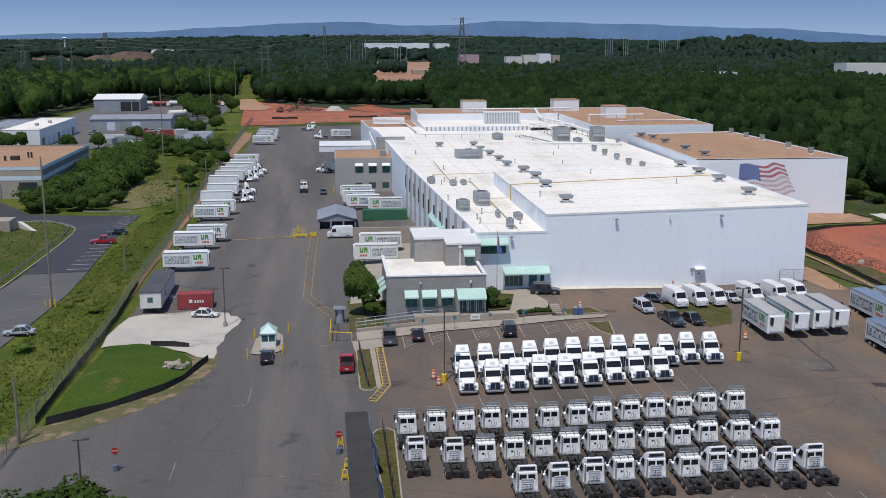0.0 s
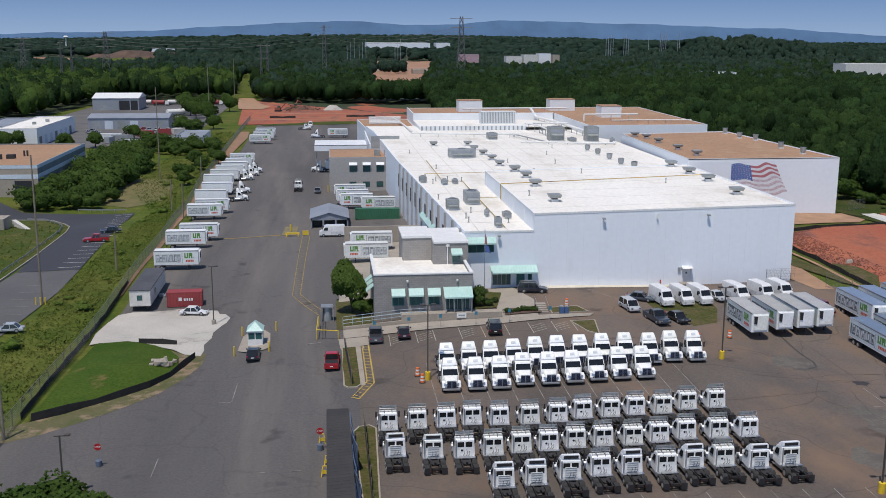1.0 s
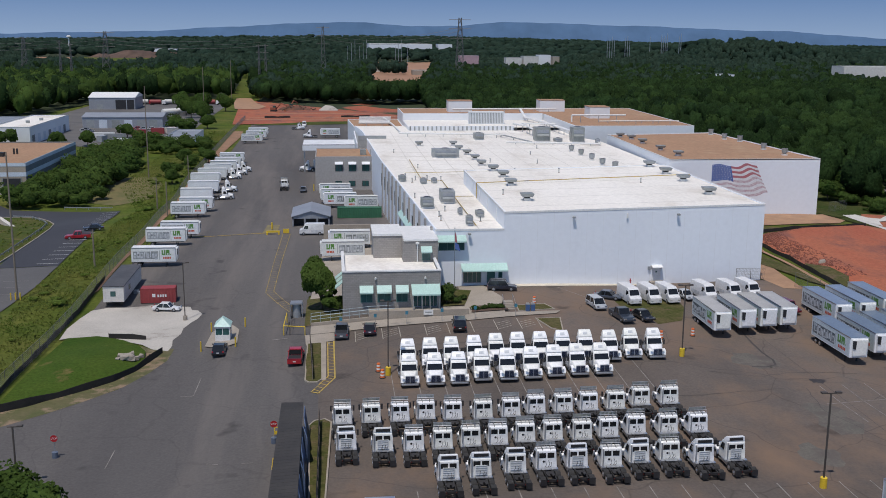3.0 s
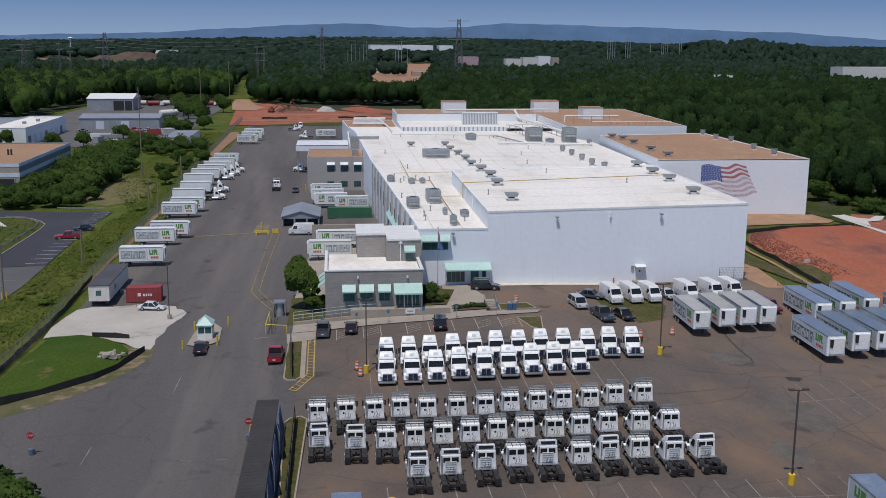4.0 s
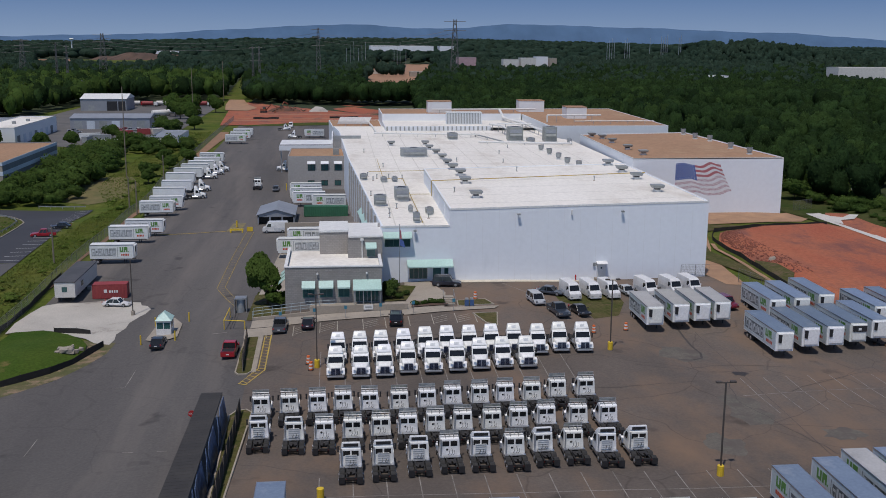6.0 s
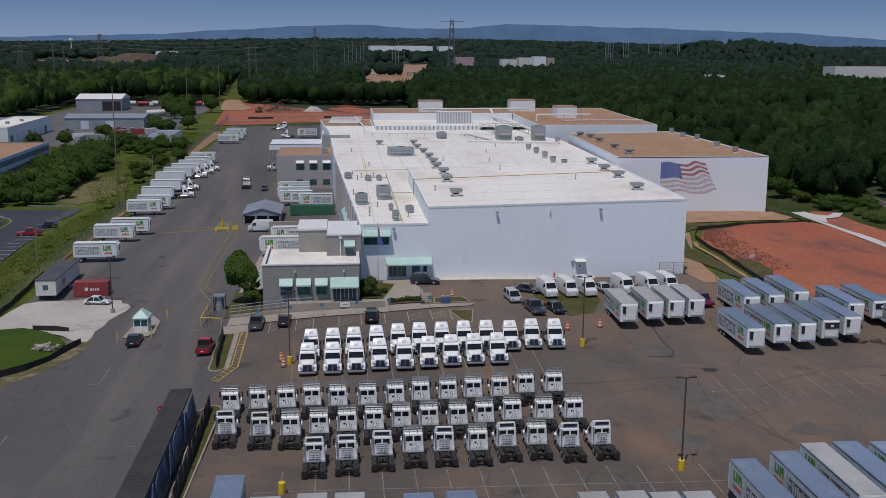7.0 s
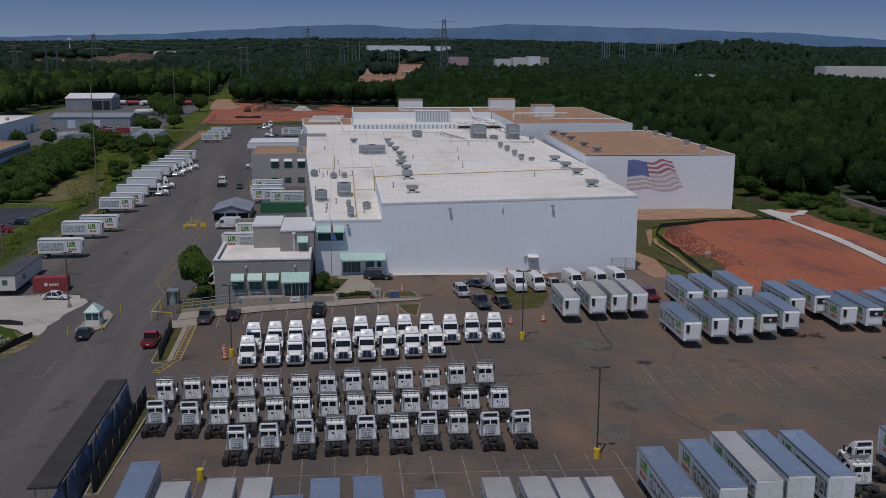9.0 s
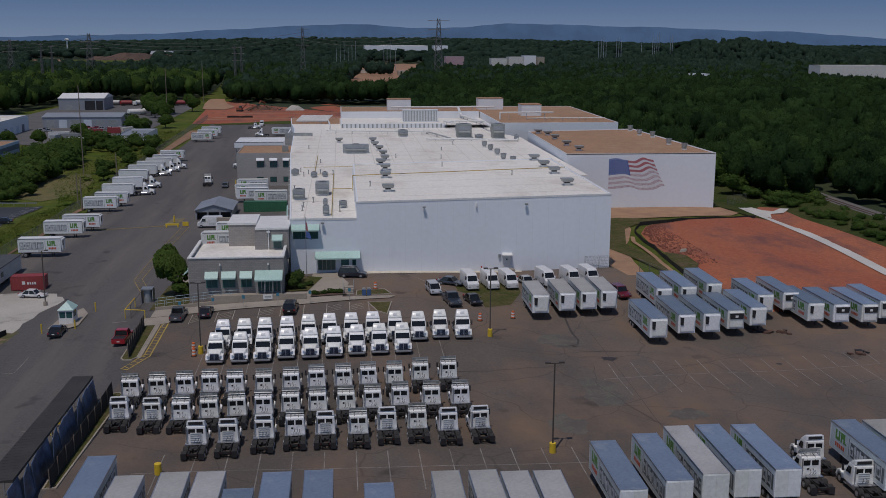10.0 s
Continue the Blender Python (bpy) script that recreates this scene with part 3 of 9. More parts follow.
# welded membrane seams
for i in range(12):
    x = -9.5 + i * 5.1
    part("roof_seam", Shape().box(x, 57 if x > 0 else 1, 11.221, x + 0.22, 185, 11.235), SEAM, warehouse)
for i in range(13):
    y = 62 + i * 9.4
    part("roof_seam", Shape().box(-11.5 - (y / 106) * 4.2, y, 11.236, 50, y + 0.2, 11.248), SEAM, warehouse)
for i in range(6):
    y = 6 + i * 9.5
    part("roof_seam", Shape().hexa([(0.5, y, 14.19), (46, y, 15.12), (46, y + 0.15, 15.12), (0.5, y + 0.15, 14.19), (0.5, y, 14.205), (46, y, 15.138), (46, y + 0.15, 15.138), (0.5, y + 0.15, 14.205)]), CONCRETE_WHITE, warehouse)
for i in range(4):
    y = 9 + i * 11.5
    part("roof_seam", Shape().box(-11.4 - y * 0.04, y, 11.236, -0.2, y + 0.18, 11.248), SEAM, warehouse)
# stone strip at the foot of the wall
drape("gravel_strip", [(1, -1.9), (30, -1.0), (30, 0.3), (1, 0.3)], 0.08, mat("pale stones", (0.62, 0.56, 0.45), (0.5, 0.45, 0.36), 0.8, 6.0, 0.95, bump=0.05), 2.0, "pale stone strip along the warehouse wall")


def wall_light(x, z):
    t = thing("wall_light", "small grey wall light on the white wall", "wall light", "wall lights", at=(x, 0, z))
    part("bracket", Shape().box(-0.1, -0.35, -0.08, 0.1, -0.002, 0.08), DUCT, t)
    part("lamp_head", Shape().hexa([(-0.28, -0.75, -0.12), (0.28, -0.75, -0.12), (0.28, -0.3, -0.02), (-0.28, -0.3, -0.02), (-0.25, -0.75, 0.1), (0.25, -0.75, 0.1), (0.25, -0.3, 0.2), (-0.25, -0.3, 0.2)]), DUCT, t)


for x, z in ((12.1, 13.3), (30.7, 13.6), (-6.1, 10.6)):
    wall_light(x, z)
part("camera_bracket", Shape().box(21.5, -0.4, 13.1, 21.7, -0.002, 13.9), WHITE_PLAIN, warehouse)


# the white service door
def service_door():
    d = thing("service_door", "white steel door with a small hood in the white wall", "door", "", "structure", at=(27.3, 0, 1.75))
    part("leaf", Shape().box(-0.75, -0.1, 0, 0.75, -0.003, 2.15), WHITE_PLAIN, d)
    part("frame", Shape().box(-0.92, -0.14, 0, -0.76, -0.003, 2.3).box(0.76, -0.14, 0, 0.92, -0.003, 2.3).box(-0.92, -0.14, 2.16, 0.92, -0.003, 2.32), WALL_WHITE2, d)
    part("hood", Shape().hexa([(-0.95, -1.0, 2.45), (0.95, -1.0, 2.45), (0.95, -0.003, 2.6), (-0.95, -0.003, 2.6), (-0.95, -1.0, 2.55), (0.95, -1.0, 2.55), (0.95, -0.003, 2.85), (-0.95, -0.003, 2.85)]), WHITE_PLAIN, d)
    part("pane", Shape().box(-0.15, -0.115, 1.45, 0.15, -0.101, 1.75), GLASS, d)
    part("meter_box", Shape().box(-1.55, -0.3, 2.0, -1.1, -0.003, 2.6), DUCT, d)
    part("step", Shape().box(-1.3, -1.6, -0.4, 1.3, -0.15, 0.0), CONCRETE, d)


service_door()
part_pipe = thing("fire_hydrant", "red and white standpipe at the wall foot", "standpipe", at=(22.6, -0.35, ground_z(22.6, -0.35)))
part("barrel", Shape().cyl(0, 0, 0, 0.09, 0.95, n=10), RED_PAINT, part_pipe)
part("cap", Shape().cyl(0, 0, 0.95, 0.12, 0.15, n=10).cyl(-0.2, 0, 0.7, 0.06, 0.4, "x", 8), RED_PAINT, part_pipe)


def awning(parent, x0, x1, y, z0, z1, depth, ribs):
    """A sloping sheet-metal awning with raised ribs."""
    part("awning", Shape().prism([(y - depth, z0), (y - depth, z0 + 0.22), (y - 0.003, z1), (y - 0.003, z1 - 0.12), (y - depth + 0.1, z0 + 0.05)], x0, x1, "x"), TEAL, parent, "ribbed teal metal awning")
    for i in range(ribs + 1):
        x = x0 + (x1 - x0) * i / ribs
        part("rib", Shape().hexa([(x - 0.03, y - depth, z0 + 0.22), (x + 0.03, y - depth, z0 + 0.22), (x + 0.03, y, z1), (x - 0.03, y, z1), (x - 0.03, y - depth, z0 + 0.27), (x + 0.03, y - depth, z0 + 0.27), (x + 0.03, y, z1 + 0.05), (x - 0.03, y, z1 + 0.05)]), TEAL, parent)


def window(parent, x0, x1, z0, z1, y, cols=2, frame=TEAL_DARK, name="window"):
    w = new(name)
    w.parent = parent
    f = Shape()
    f.box(x0, y - 0.06, z0, x1, y - 0.003, z0 + 0.1).box(x0, y - 0.06, z1 - 0.1, x1, y - 0.003, z1)
    for i in range(cols + 1):
        x = x0 + (x1 - x0 - 0.1) * i / cols
        f.box(x, y - 0.06, z0 + 0.1, x + 0.1, y - 0.003, z1 - 0.1)
    part("frame", f, frame, w)
    for i in range(cols):
        a = x0 + (x1 - x0 - 0.1) * i / cols + 0.1
        b = x0 + (x1 - x0 - 0.1) * (i + 1) / cols
        part("pane", Shape().box(a, y - 0.03, z0 + 0.1, b, y - 0.004, z1 - 0.1), GLASS, w)
    return w


# entrance of the low part
entry = thing("entrance_canopy", "teal canopy over the glazed staff entrance", "entrance", "", "structure")
awning(entry, -7.5, 0.5, 0.0, 4.25, 5.35, 1.9, 16)
window(entry, -7.1, -3.9, 1.9, 3.9, 0.0, 4, STUCCO_GREY)
part("door", Shape().box(-2.9, -0.08, 1.75, -1.5, -0.003, 3.9), TEAL_DARK, entry, "teal steel door")
window(entry, -0.9, -0.2, 2.7, 3.8, 0.0, 1)
upper = thing("office_window", "wide upper window under a teal awning", "window", "", "structure")
window(upper, -11.4, -6.9, 7.7, 9.7, 0.0, 3)
awning(upper, -11.6, -6.7, 0.0, 9.3, 10.35, 1.3, 12)

# side wall facing the docks: pilasters, openings as black blocks for their shade, awning
for i in range(12):
    y = 4 + i * 8.2
    x = -11.9 - (y / 106) * 4.9
    part("pilaster", Shape().box(x - 0.35, y - 0.5, -3, x + 0.1, y + 0.5, 11.2), STUCCO_GREY, warehouse)
    part("dock_window", Shape().box(x - 0.28, y + 2.5, 5.0, x + 0.1, y + 4.2, 8.2), BLACK, warehouse, "black block drawn as the shade of a recessed opening")
part("dock_awning", Shape().hexa([(-14.3, 33, 5.2), (-13.5, 33, 6.0), (-14.4, 52, 6.0), (-15.2, 52, 5.2), (-14.3, 33, 5.35), (-13.45, 33, 6.2), (-14.35, 52, 6.2), (-15.2, 52, 5.35)]), TEAL, warehouse, "long teal dock awning")

# the flagged storehouse and the far blocks
storehouse = thing("storehouse", "white storehouse with a tan ballasted roof", "warehouse", "", "structure")
SH = [(55.6, 80), (95.6, 80), (93.5, 152), (57.2, 146), (55.6, 80)]
walls(storehouse, SH, -3, 13.5, WALL_WHITE, "white painted storehouse wall")
part("roof", slab([(55.8, 80.3), (95.4, 80.3), (93.3, 151.7), (57.4, 145.7)], 13.38), ROOF_TAN, storehouse, "tan ballasted flat roof")
part("roof_edge", wall_run(Shape(), SH, 13.3, 13.6, 0.2), WHITE_PLAIN, storehouse)
far_block = thing("far_warehouse_block", "rear warehouse block with tan roof and white walls", "warehouse", "", "structure")
walls(far_block, [(-2.8, 246.6), (-2.8, 216), (50.6, 216)], -3, 15.0, WALL_WHITE2)
walls(far_block, [(50.9, 216.3), (50.9, 163.5), (91.6, 163.5), (93, 247), (-2.8, 247)], -3, 14.8, WALL_WHITE2)
part("roof", slab([(-2.5, 216.3), (50.9, 216.3), (51.2, 163.8), (91.3, 163.8), (92.7, 246.7), (-2.5, 246.7)], 14.7), ROOF_TAN, far_block, "tan flat roof")
part("lower_wall", Shape().box(-2.8, 187.2, -3, -2.5, 215.99, 12.4), WALL_WHITE2, far_block)
part("lower_roof", slab([(-2.5, 187.3), (50.8, 187.3), (50.8, 215.95), (-2.5, 215.95)], 12.4), ROOF_WHITE, far_block, "white membrane roof")
screen = part("screen_wall", Shape().box(-2.5, 186.6, 11.2, 34.5, 187.2, 12.75), WALL_WHITE2, far_block, "ribbed white screen wall")
for i in range(24):
    part("rib", Shape().box(-2.4 + i * 1.53, 186.5, 11.25, -1.9 + i * 1.53, 186.598, 12.7), DUCT, screen)
part("corner_wall", wall_run(Shape(), [(-23, 243), (-21, 205.2), (-2.9, 205.2), (-2.9, 243), (-23, 243)], -3, 10.6), WALL_WHITE2, far_block)
part("tan_low_roof", slab([(-20.7, 205.5), (-3.2, 205.5), (-3.2, 242.7), (-22.7, 242.7)], 10.5), ROOF_TAN, far_block, "tan roof of the far corner")
for x0, x1, y0, y1, z in ((15.6, 24.8, 226, 233, 18.9), (52.0, 62.0, 229, 236, 19.0), (63.6, 71.0, 195, 203, 18.7)):
    p = thing("penthouse", "white boxy penthouse on the far tan roof", "penthouse", "penthouses", at=((x0 + x1) / 2, (y0 + y1) / 2, 14.7))
    w, d = (x1 - x0) / 2, (y1 - y0) / 2
    part("wall", Shape().box(-w, -d, 0, w, d, z - 14.7), WALL_WHITE2, p)
    part("cap", Shape().box(-w - 0.1, -d - 0.1, z - 14.7, w + 0.1, d + 0.1, z - 14.5), ROOF_TAN, p)
cond = thing("condenser_bank", "ribbed white condenser housing on the roof", "condenser", at=(26.5, 198.5, 12.4))
part("casing", Shape().box(-6.4, 0, 0, 6.4, 4, 4.2), WALL_WHITE2, cond)
part("cap", Shape().box(-6.5, -0.15, 4.2, 6.5, 4.1, 4.4), WHITE_PLAIN, cond)
for i in range(22):
    part("fin", Shape().box(-6.3 + i * 12.6 / 22, -0.12, 0.3, -6.05 + i * 12.6 / 22, -0.003, 4.1), DUCT, cond)


# ---- roof plant ----
def mushroom_vent():
    t = thing("roof_vent", "grey square mushroom roof ventilator on a curb", "roof vent", "roof ventilators")
    part("curb", Shape().box(-0.6, -0.6, 0, 0.6, 0.6, 0.45), WHITE_PLAIN, t)
    part("throat", Shape().box(-0.5, -0.5, 0.451, 0.5, 0.5, 0.8), BLACK, t)
    part("hood", Shape().hexa([(-0.95, -0.95, 0.75), (0.95, -0.95, 0.75), (0.95, 0.95, 0.75), (-0.95, 0.95, 0.75), (-1.15, -1.15, 1.25), (1.15, -1.15, 1.25), (1.15, 1.15, 1.25), (-1.15, 1.15, 1.25)]), DUCT, t)
    part("lid", Shape().box(-1.15, -1.15, 1.251, 1.15, 1.15, 1.36), DUCT, t)
    return t


vent = mushroom_vent()
vent.matrix_basis = pose(6.2, 12.4, tall_top(6.2, 0) - 0.12)
for x, y in ((6.5, 31.7), (7.0, 44.2), (6.4, 54.2), (41.1, 13.3), (42.1, 30.7), (42.1, 42.1), (42.2, 54.2)):
    again(vent, x, y, z=tall_top(x, y) - 0.12)
for x, y in ((8.8, 89.0), (8.8, 101.2), (8.2, 113.2), (7.3, 124.8), (7.1, 137.3), (-3.3, 136.7)):
    again(vent, x, y, z=11.22)
for x, y in ((59.3, 139), (61.1, 133), (60.9, 120.9), (60.5, 102.7), (60.9, 89)):
    again(vent, x, y, z=13.38)


def drum_fan():
    t = thing("roof_fan", "grey upblast drum exhaust fan on the roof", "roof fan", "exhaust fans")
    part("base", Shape().box(-0.6, -0.6, 0, 0.6, 0.6, 0.35), WHITE_PLAIN, t)
    part("neck", Shape().cyl(0, 0, 0.351, 0.42, 0.35, n=14, r2=0.6), DUCT, t)
    part("drum", Shape().cyl(0, 0, 0.701, 0.72, 1.05, n=18, r2=0.8), DUCT, t)
    part("rim", Shape().cyl(0, 0, 1.752, 0.84, 0.1, n=18), STEEL, t)
    part("damper", Shape().cyl(0, 0, 1.853, 0.62, 0.02, n=14), FRAME_BLACK, t)
    return t


fan = drum_fan()
fan.matrix_basis = pose(39.4, 119, 11.22)
for x, y in ((39.8, 109), (40.1, 98), (40.1, 87), (41.5, 79.8)):
    again(fan, x, y, z=11.22)
for x, y in ((90.9, 146), (89.7, 131.3), (91.8, 124.3), (90.1, 103), (90.1, 89.4)):
    again(fan, x, y, z=13.38)


def rooftop_unit(x, y, sx, sy, sz, label):
    t = thing("rooftop_unit", label, "air handler", "rooftop units", at=(x, y, 11.22))
    part("curb", Shape().box(-sx, -sy, 0, sx, sy, 0.3), WHITE_PLAIN, t)
    part("cabinet", Shape().box(-sx - 0.05, -sy - 0.05, 0.301, sx + 0.05, sy + 0.05, sz), DUCT, t, bevel=0.04)
    part("front_grille", Shape().box(-sx * 0.8, -sy - 0.09, sz * 0.6, sx * 0.8, -sy - 0.052, sz * 0.85), ROOF_GREY, t)
    part("fan_cowl", Shape().cyl(0, 0, sz, min(sx, sy) * 0.7, 0.18, n=14), STEEL, t)
    part("fan_opening", Shape().cyl(0, 0, sz + 0.18, min(sx, sy) * 0.55, 0.01, n=14), BLACK, t)
    part("hood", Shape().hexa([(-sx * 0.8, -sy - 0.7, sz * 0.4), (sx * 0.8, -sy - 0.7, sz * 0.4), (sx * 0.8, -sy - 0.051, sz * 0.4), (-sx * 0.8, -sy - 0.051, sz * 0.4), (-sx * 0.8, -sy - 0.7, sz * 0.45), (sx * 0.8, -sy - 0.7, sz * 0.45), (sx * 0.8, -sy - 0.051, sz * 0.54), (-sx * 0.8, -sy - 0.051, sz * 0.54)]), DUCT, t)


rooftop_unit(-6.6, 30.5, 1.35, 2.2, 2.5, "tall beige-grey rooftop air handler")
rooftop_unit(-11.2, 23.8, 1.15, 1.2, 2.0, "square grey rooftop condenser")
rooftop_unit(-5.5, 4.6, 0.55, 0.6, 1.7, "slim grey rooftop exhaust unit")
rooftop_unit(-2.4, 13.6, 0.7, 1.0, 1.1, "low grey rooftop unit")
rooftop_unit(-5.8, 15.6, 0.4, 0.4, 1.2, "small grey rooftop vent box")
rooftop_unit(1.4, 107.0, 3.6, 1.6, 2.4, "long beige-grey rooftop air handler")
rooftop_unit(17.5, 156, 1.5, 1.8, 2.0, "white rooftop plant box")
rooftop_unit(36.9, 150, 2.3, 2.2, 4.4, "large grey cooling tower on the roof")
rooftop_unit(47.5, 146.5, 1.9, 2.0, 4.7, "grey cooling tower on the roof")
rooftop_unit(41.5, 147, 1.2, 1.0, 1.2, "low grey pump skid on the roof")
rooftop_unit(52.5, 140, 0.6, 0.6, 1.6, "small grey rooftop vent box")
rooftop_unit(-13.5, 61, 0.8, 0.8, 1.3, "small roof fan cluster")
rooftop_unit(-9.0, 57, 0.7, 0.7, 1.1, "small roof fan cluster")
rooftop_unit(-6.5, 58, 0.6, 0.8, 1.0, "small roof fan cluster")
def roof_stub():
    t = thing("roof_stub", "small grey vent pipe on the white roof", "vent pipe", "vent pipes")
    part("pipe", Shape().cyl(0, 0, 0, 0.1, 0.9, n=8), DUCT, t)
    part("flashing", Shape().cyl(0, 0, 0, 0.28, 0.12, n=8, r2=0.14), CONCRETE, t)
    part("cap", Shape().cyl(0, 0, 0.9, 0.2, 0.14, n=8), STEEL, t)
    return t


stub = roof_stub()
stub.matrix_basis = pose(-10.0, 9.5, 11.22)
for x, y in ((-8.2, 19.5), (-12.6, 36), (-3.0, 8.2), (-9.9, 13.7), (-11.4, 58.5), (-10.4, 62.2), (-7.6, 63.0), (-4.6, 61.0), (-12.4, 66.4), (15, 75), (26, 112), (31, 128), (20, 66), (12, 95), (-8, 84), (-12, 118), (24, 92)):
    again(stub, x, y, z=11.22)
for x, y in ((3.0, 20), (20, 48), (33, 30)):
    again(stub, x, y, z=tall_top(x, y) - 0.12)
# pipes across the roof
pipes = thing("roof_pipework", "yellow gas pipe run across the white roof", "pipe", "", "structure")
part("pipe", Shape().tube([(-0.3, 33, 11.5), (-0.3, 33, 14.7), (46, 38, tall_top(46, 0) + 0.2)], 0.09), LINE_YELLOW, pipes)
part("pipe", Shape().tube([(-4.5, 3, 11.5), (-4.5, 36, 11.5), (-0.4, 36, 11.5)], 0.07), LINE_YELLOW, pipes)
part("pipe", Shape().tube([(-9, 100, 11.5), (-9.0, 60, 11.5), (-4.5, 60, 11.5), (-4.5, 36, 11.5)], 0.07), LINE_YELLOW, pipes)
part("pipe", Shape().tube([(-12, 73, 11.5), (54, 80, 11.5)], 0.06), LINE_YELLOW, pipes)
RUNS = [([(-7.5, 166, 12.3), (27, 160, 12.3)], 0.25, 11.2), ([(24, 141, 11.8), (52, 135, 11.8), (53, 141, 11.8)], 0.28, 11.2), ([(17, 224.5, 16.0), (58, 226.5, 16.0)], 0.32, 14.7),
        ([(43, 222, 16.2), (43.5, 214, 13.6), (47, 190, 13.4), (49, 160, 13.2), (49, 151, 14)], 0.45, 11.2), ([(53, 178, 17.2), (72, 178, 17.2)], 0.28, 14.7), ([(53, 178, 14.8), (53, 178, 17.2)], 0.28, 14.7),
        ([(34, 186, 13.6), (37, 178, 13.6), (37, 153, 13.6)], 0.3, 11.2), ([(36, 182, 14), (48, 181, 14)], 0.22, 11.2), ([(65, 172, 15.7), (89, 172, 15.7)], 0.16, 14.7), ([(62, 175, 15.4), (86, 175, 15.4)], 0.16, 14.7)]
RUNS += [([(-19.5 + 0.2 * i, 210 + i * 5.5, 11.9), (-8 + 0.4 * i, 210 + i * 5.5, 11.9)], 0.25, 10.5) for i in range(6)]
RUNS += [([(-9, 240, 11.6), (-7, 205, 11.6), (-6.5, 176, 11.9)], 0.3, 10.5)]
for pts, r, foot in RUNS:
    p = thing("pipe_run", "white insulated pipe on steel roof stands", "pipe", "pipe runs")
    part("pipe", Shape().tube(pts, r, 8), WHITE_PLAIN, p)
    for (ax, ay, az), (bx, by, bz) in zip(pts, pts[1:]):
        n = max(1, round(math.dist((ax, ay), (bx, by)) / 5.5))
        for i in range(n):
            u = (i + 0.5) / n
            x, y, z = ax + (bx - ax) * u, ay + (by - ay) * u, az + (bz - az) * u
            if z - r > foot + 0.1 and (ax, ay) != (bx, by):
                part("stand", Shape().box(x - 0.07, y - 0.2, foot, x + 0.07, y + 0.2, z - r * 0.9), STEEL, p)
cable_tray = thing("cable_tray", "grey steel ladder tray across the roof", "cable tray")
for s0 in (0.0, 0.9):
    part("rail", Shape().tube([(25 + s0, 166, 12.0), (31 + s0, 140, 12.0)], 0.12, 4), DUCT, cable_tray)
for i in range(14):
    u = (i + 0.5) / 14
    part("rung", Shape().tube([(25 + 6 * u, 166 - 26 * u, 12.0), (25.9 + 6 * u, 166 - 26 * u, 12.0)], 0.07, 4), DUCT, cable_tray)
for u in (0.1, 0.5, 0.9):
    part("stand", Shape().box(25.3 + 6 * u, 166 - 26 * u, 11.2, 25.6 + 6 * u, 166.2 - 26 * u, 11.95), DUCT, cable_tray)

# ---- flag painted on the storehouse ----
mural = thing("flag_mural", "faded rippling striped flag mural painted on the white wall", "mural")


def wave(u, v):
    """A point of the flag, u along, v up (0 to 1), in the wall's plane."""
    x = 66.9 + u * 11.8 + (1 - v) * 3.4 * u ** 0.8
    z = 4.4 + v * 7.7 + 0.62 * math.sin(u * 9.5 + 0.2 - 1.6 * (1 - v)) * (0.3 + 0.7 * u) + 0.22 * math.sin(u * 21 + v * 5) * u - 0.3 * u
    return x, 79.985, z


def flag_piece(name, u0, u1, v0, v1, material, off=0.0):
    s, n = Shape(), 14
    for i in range(n):
        a, b = u0 + (u1 - u0) * i / n, u0 + (u1 - u0) * (i + 1) / n
        q = [wave(a, v0), wave(b, v0), wave(b, v1), wave(a, v1)]
        s.add([(x, y - off, z) for x, y, z in q], [(0, 1, 2, 3)])
    part(name, s, material, mural)


for i in range(13):
    m = (FLAG_RED if i > 6 else FLAG_FADED) if i % 2 == 0 else FLAG_WHITE
    flag_piece("stripe", 0.0 if i < 6 else 0.42, 1.0, i / 13, (i + 1) / 13, m)
flag_piece("canton", 0.0, 0.42, 6 / 13, 1.0, FLAG_BLUE)
for r in range(7):
    for c in range(7):
        u, v = 0.42 * (c + 0.5 + 0.25 * (r % 2)) / 7.4, 6 / 13 + (7 / 13) * (r + 0.5) / 7
        x, y, z = wave(u, v)
        pts = []
        for k in range(10):
            rad = 0.2 if k % 2 == 0 else 0.085
            pts.append((x + rad * math.sin(math.tau * k / 10), y - 0.012, z + rad * math.cos(math.tau * k / 10)))
        part("star", Shape().add(pts, [tuple(range(10))]), FLAG_WHITE, mural)

# ---- office wing ----
office = thing("office_wing", "low grey split-block office with teal awnings and white roof", "office building", "", "structure")
walls(office, [(-28.0, 2), (-28.0, -13.5), (-12.4, -13.5), (-12.4, -0.01)], -1.5, 7.25, BLOCK_DARK, "grey split-faced block wall", 0.35)
part("roof", slab([(-27.7, -13.2), (-12.7, -13.2), (-12.7, 1.9), (-27.7, 1.9)], 6.75), ROOF_WHITE, office, "white membrane roof")
part("coping", wall_run(Shape(), [(-28.1, 2), (-28.1, -13.6), (-12.3, -13.6), (-12.3, 0)], 7.25, 7.45, 0.5), WHITE_PLAIN, office, "white coping")
part("upper_wall", Shape().box(-22.6, -0.9, 5, -17.8, 8, 10.6), BLOCK, office, "grey block upper storey")
part("upper_wall", Shape().box(-17.79, -4.3, 5, -11.95, 8, 10.3), BLOCK_DARK, office, "grey block upper storey")
part("coping", Shape().box(-22.75, -1.05, 10.6, -17.7, 8.1, 10.95), WHITE_PLAIN, office, "white coping")
part("coping", Shape().box(-17.69, -4.45, 10.3, -11.85, 8.1, 10.6), WHITE_PLAIN, office, "white coping")
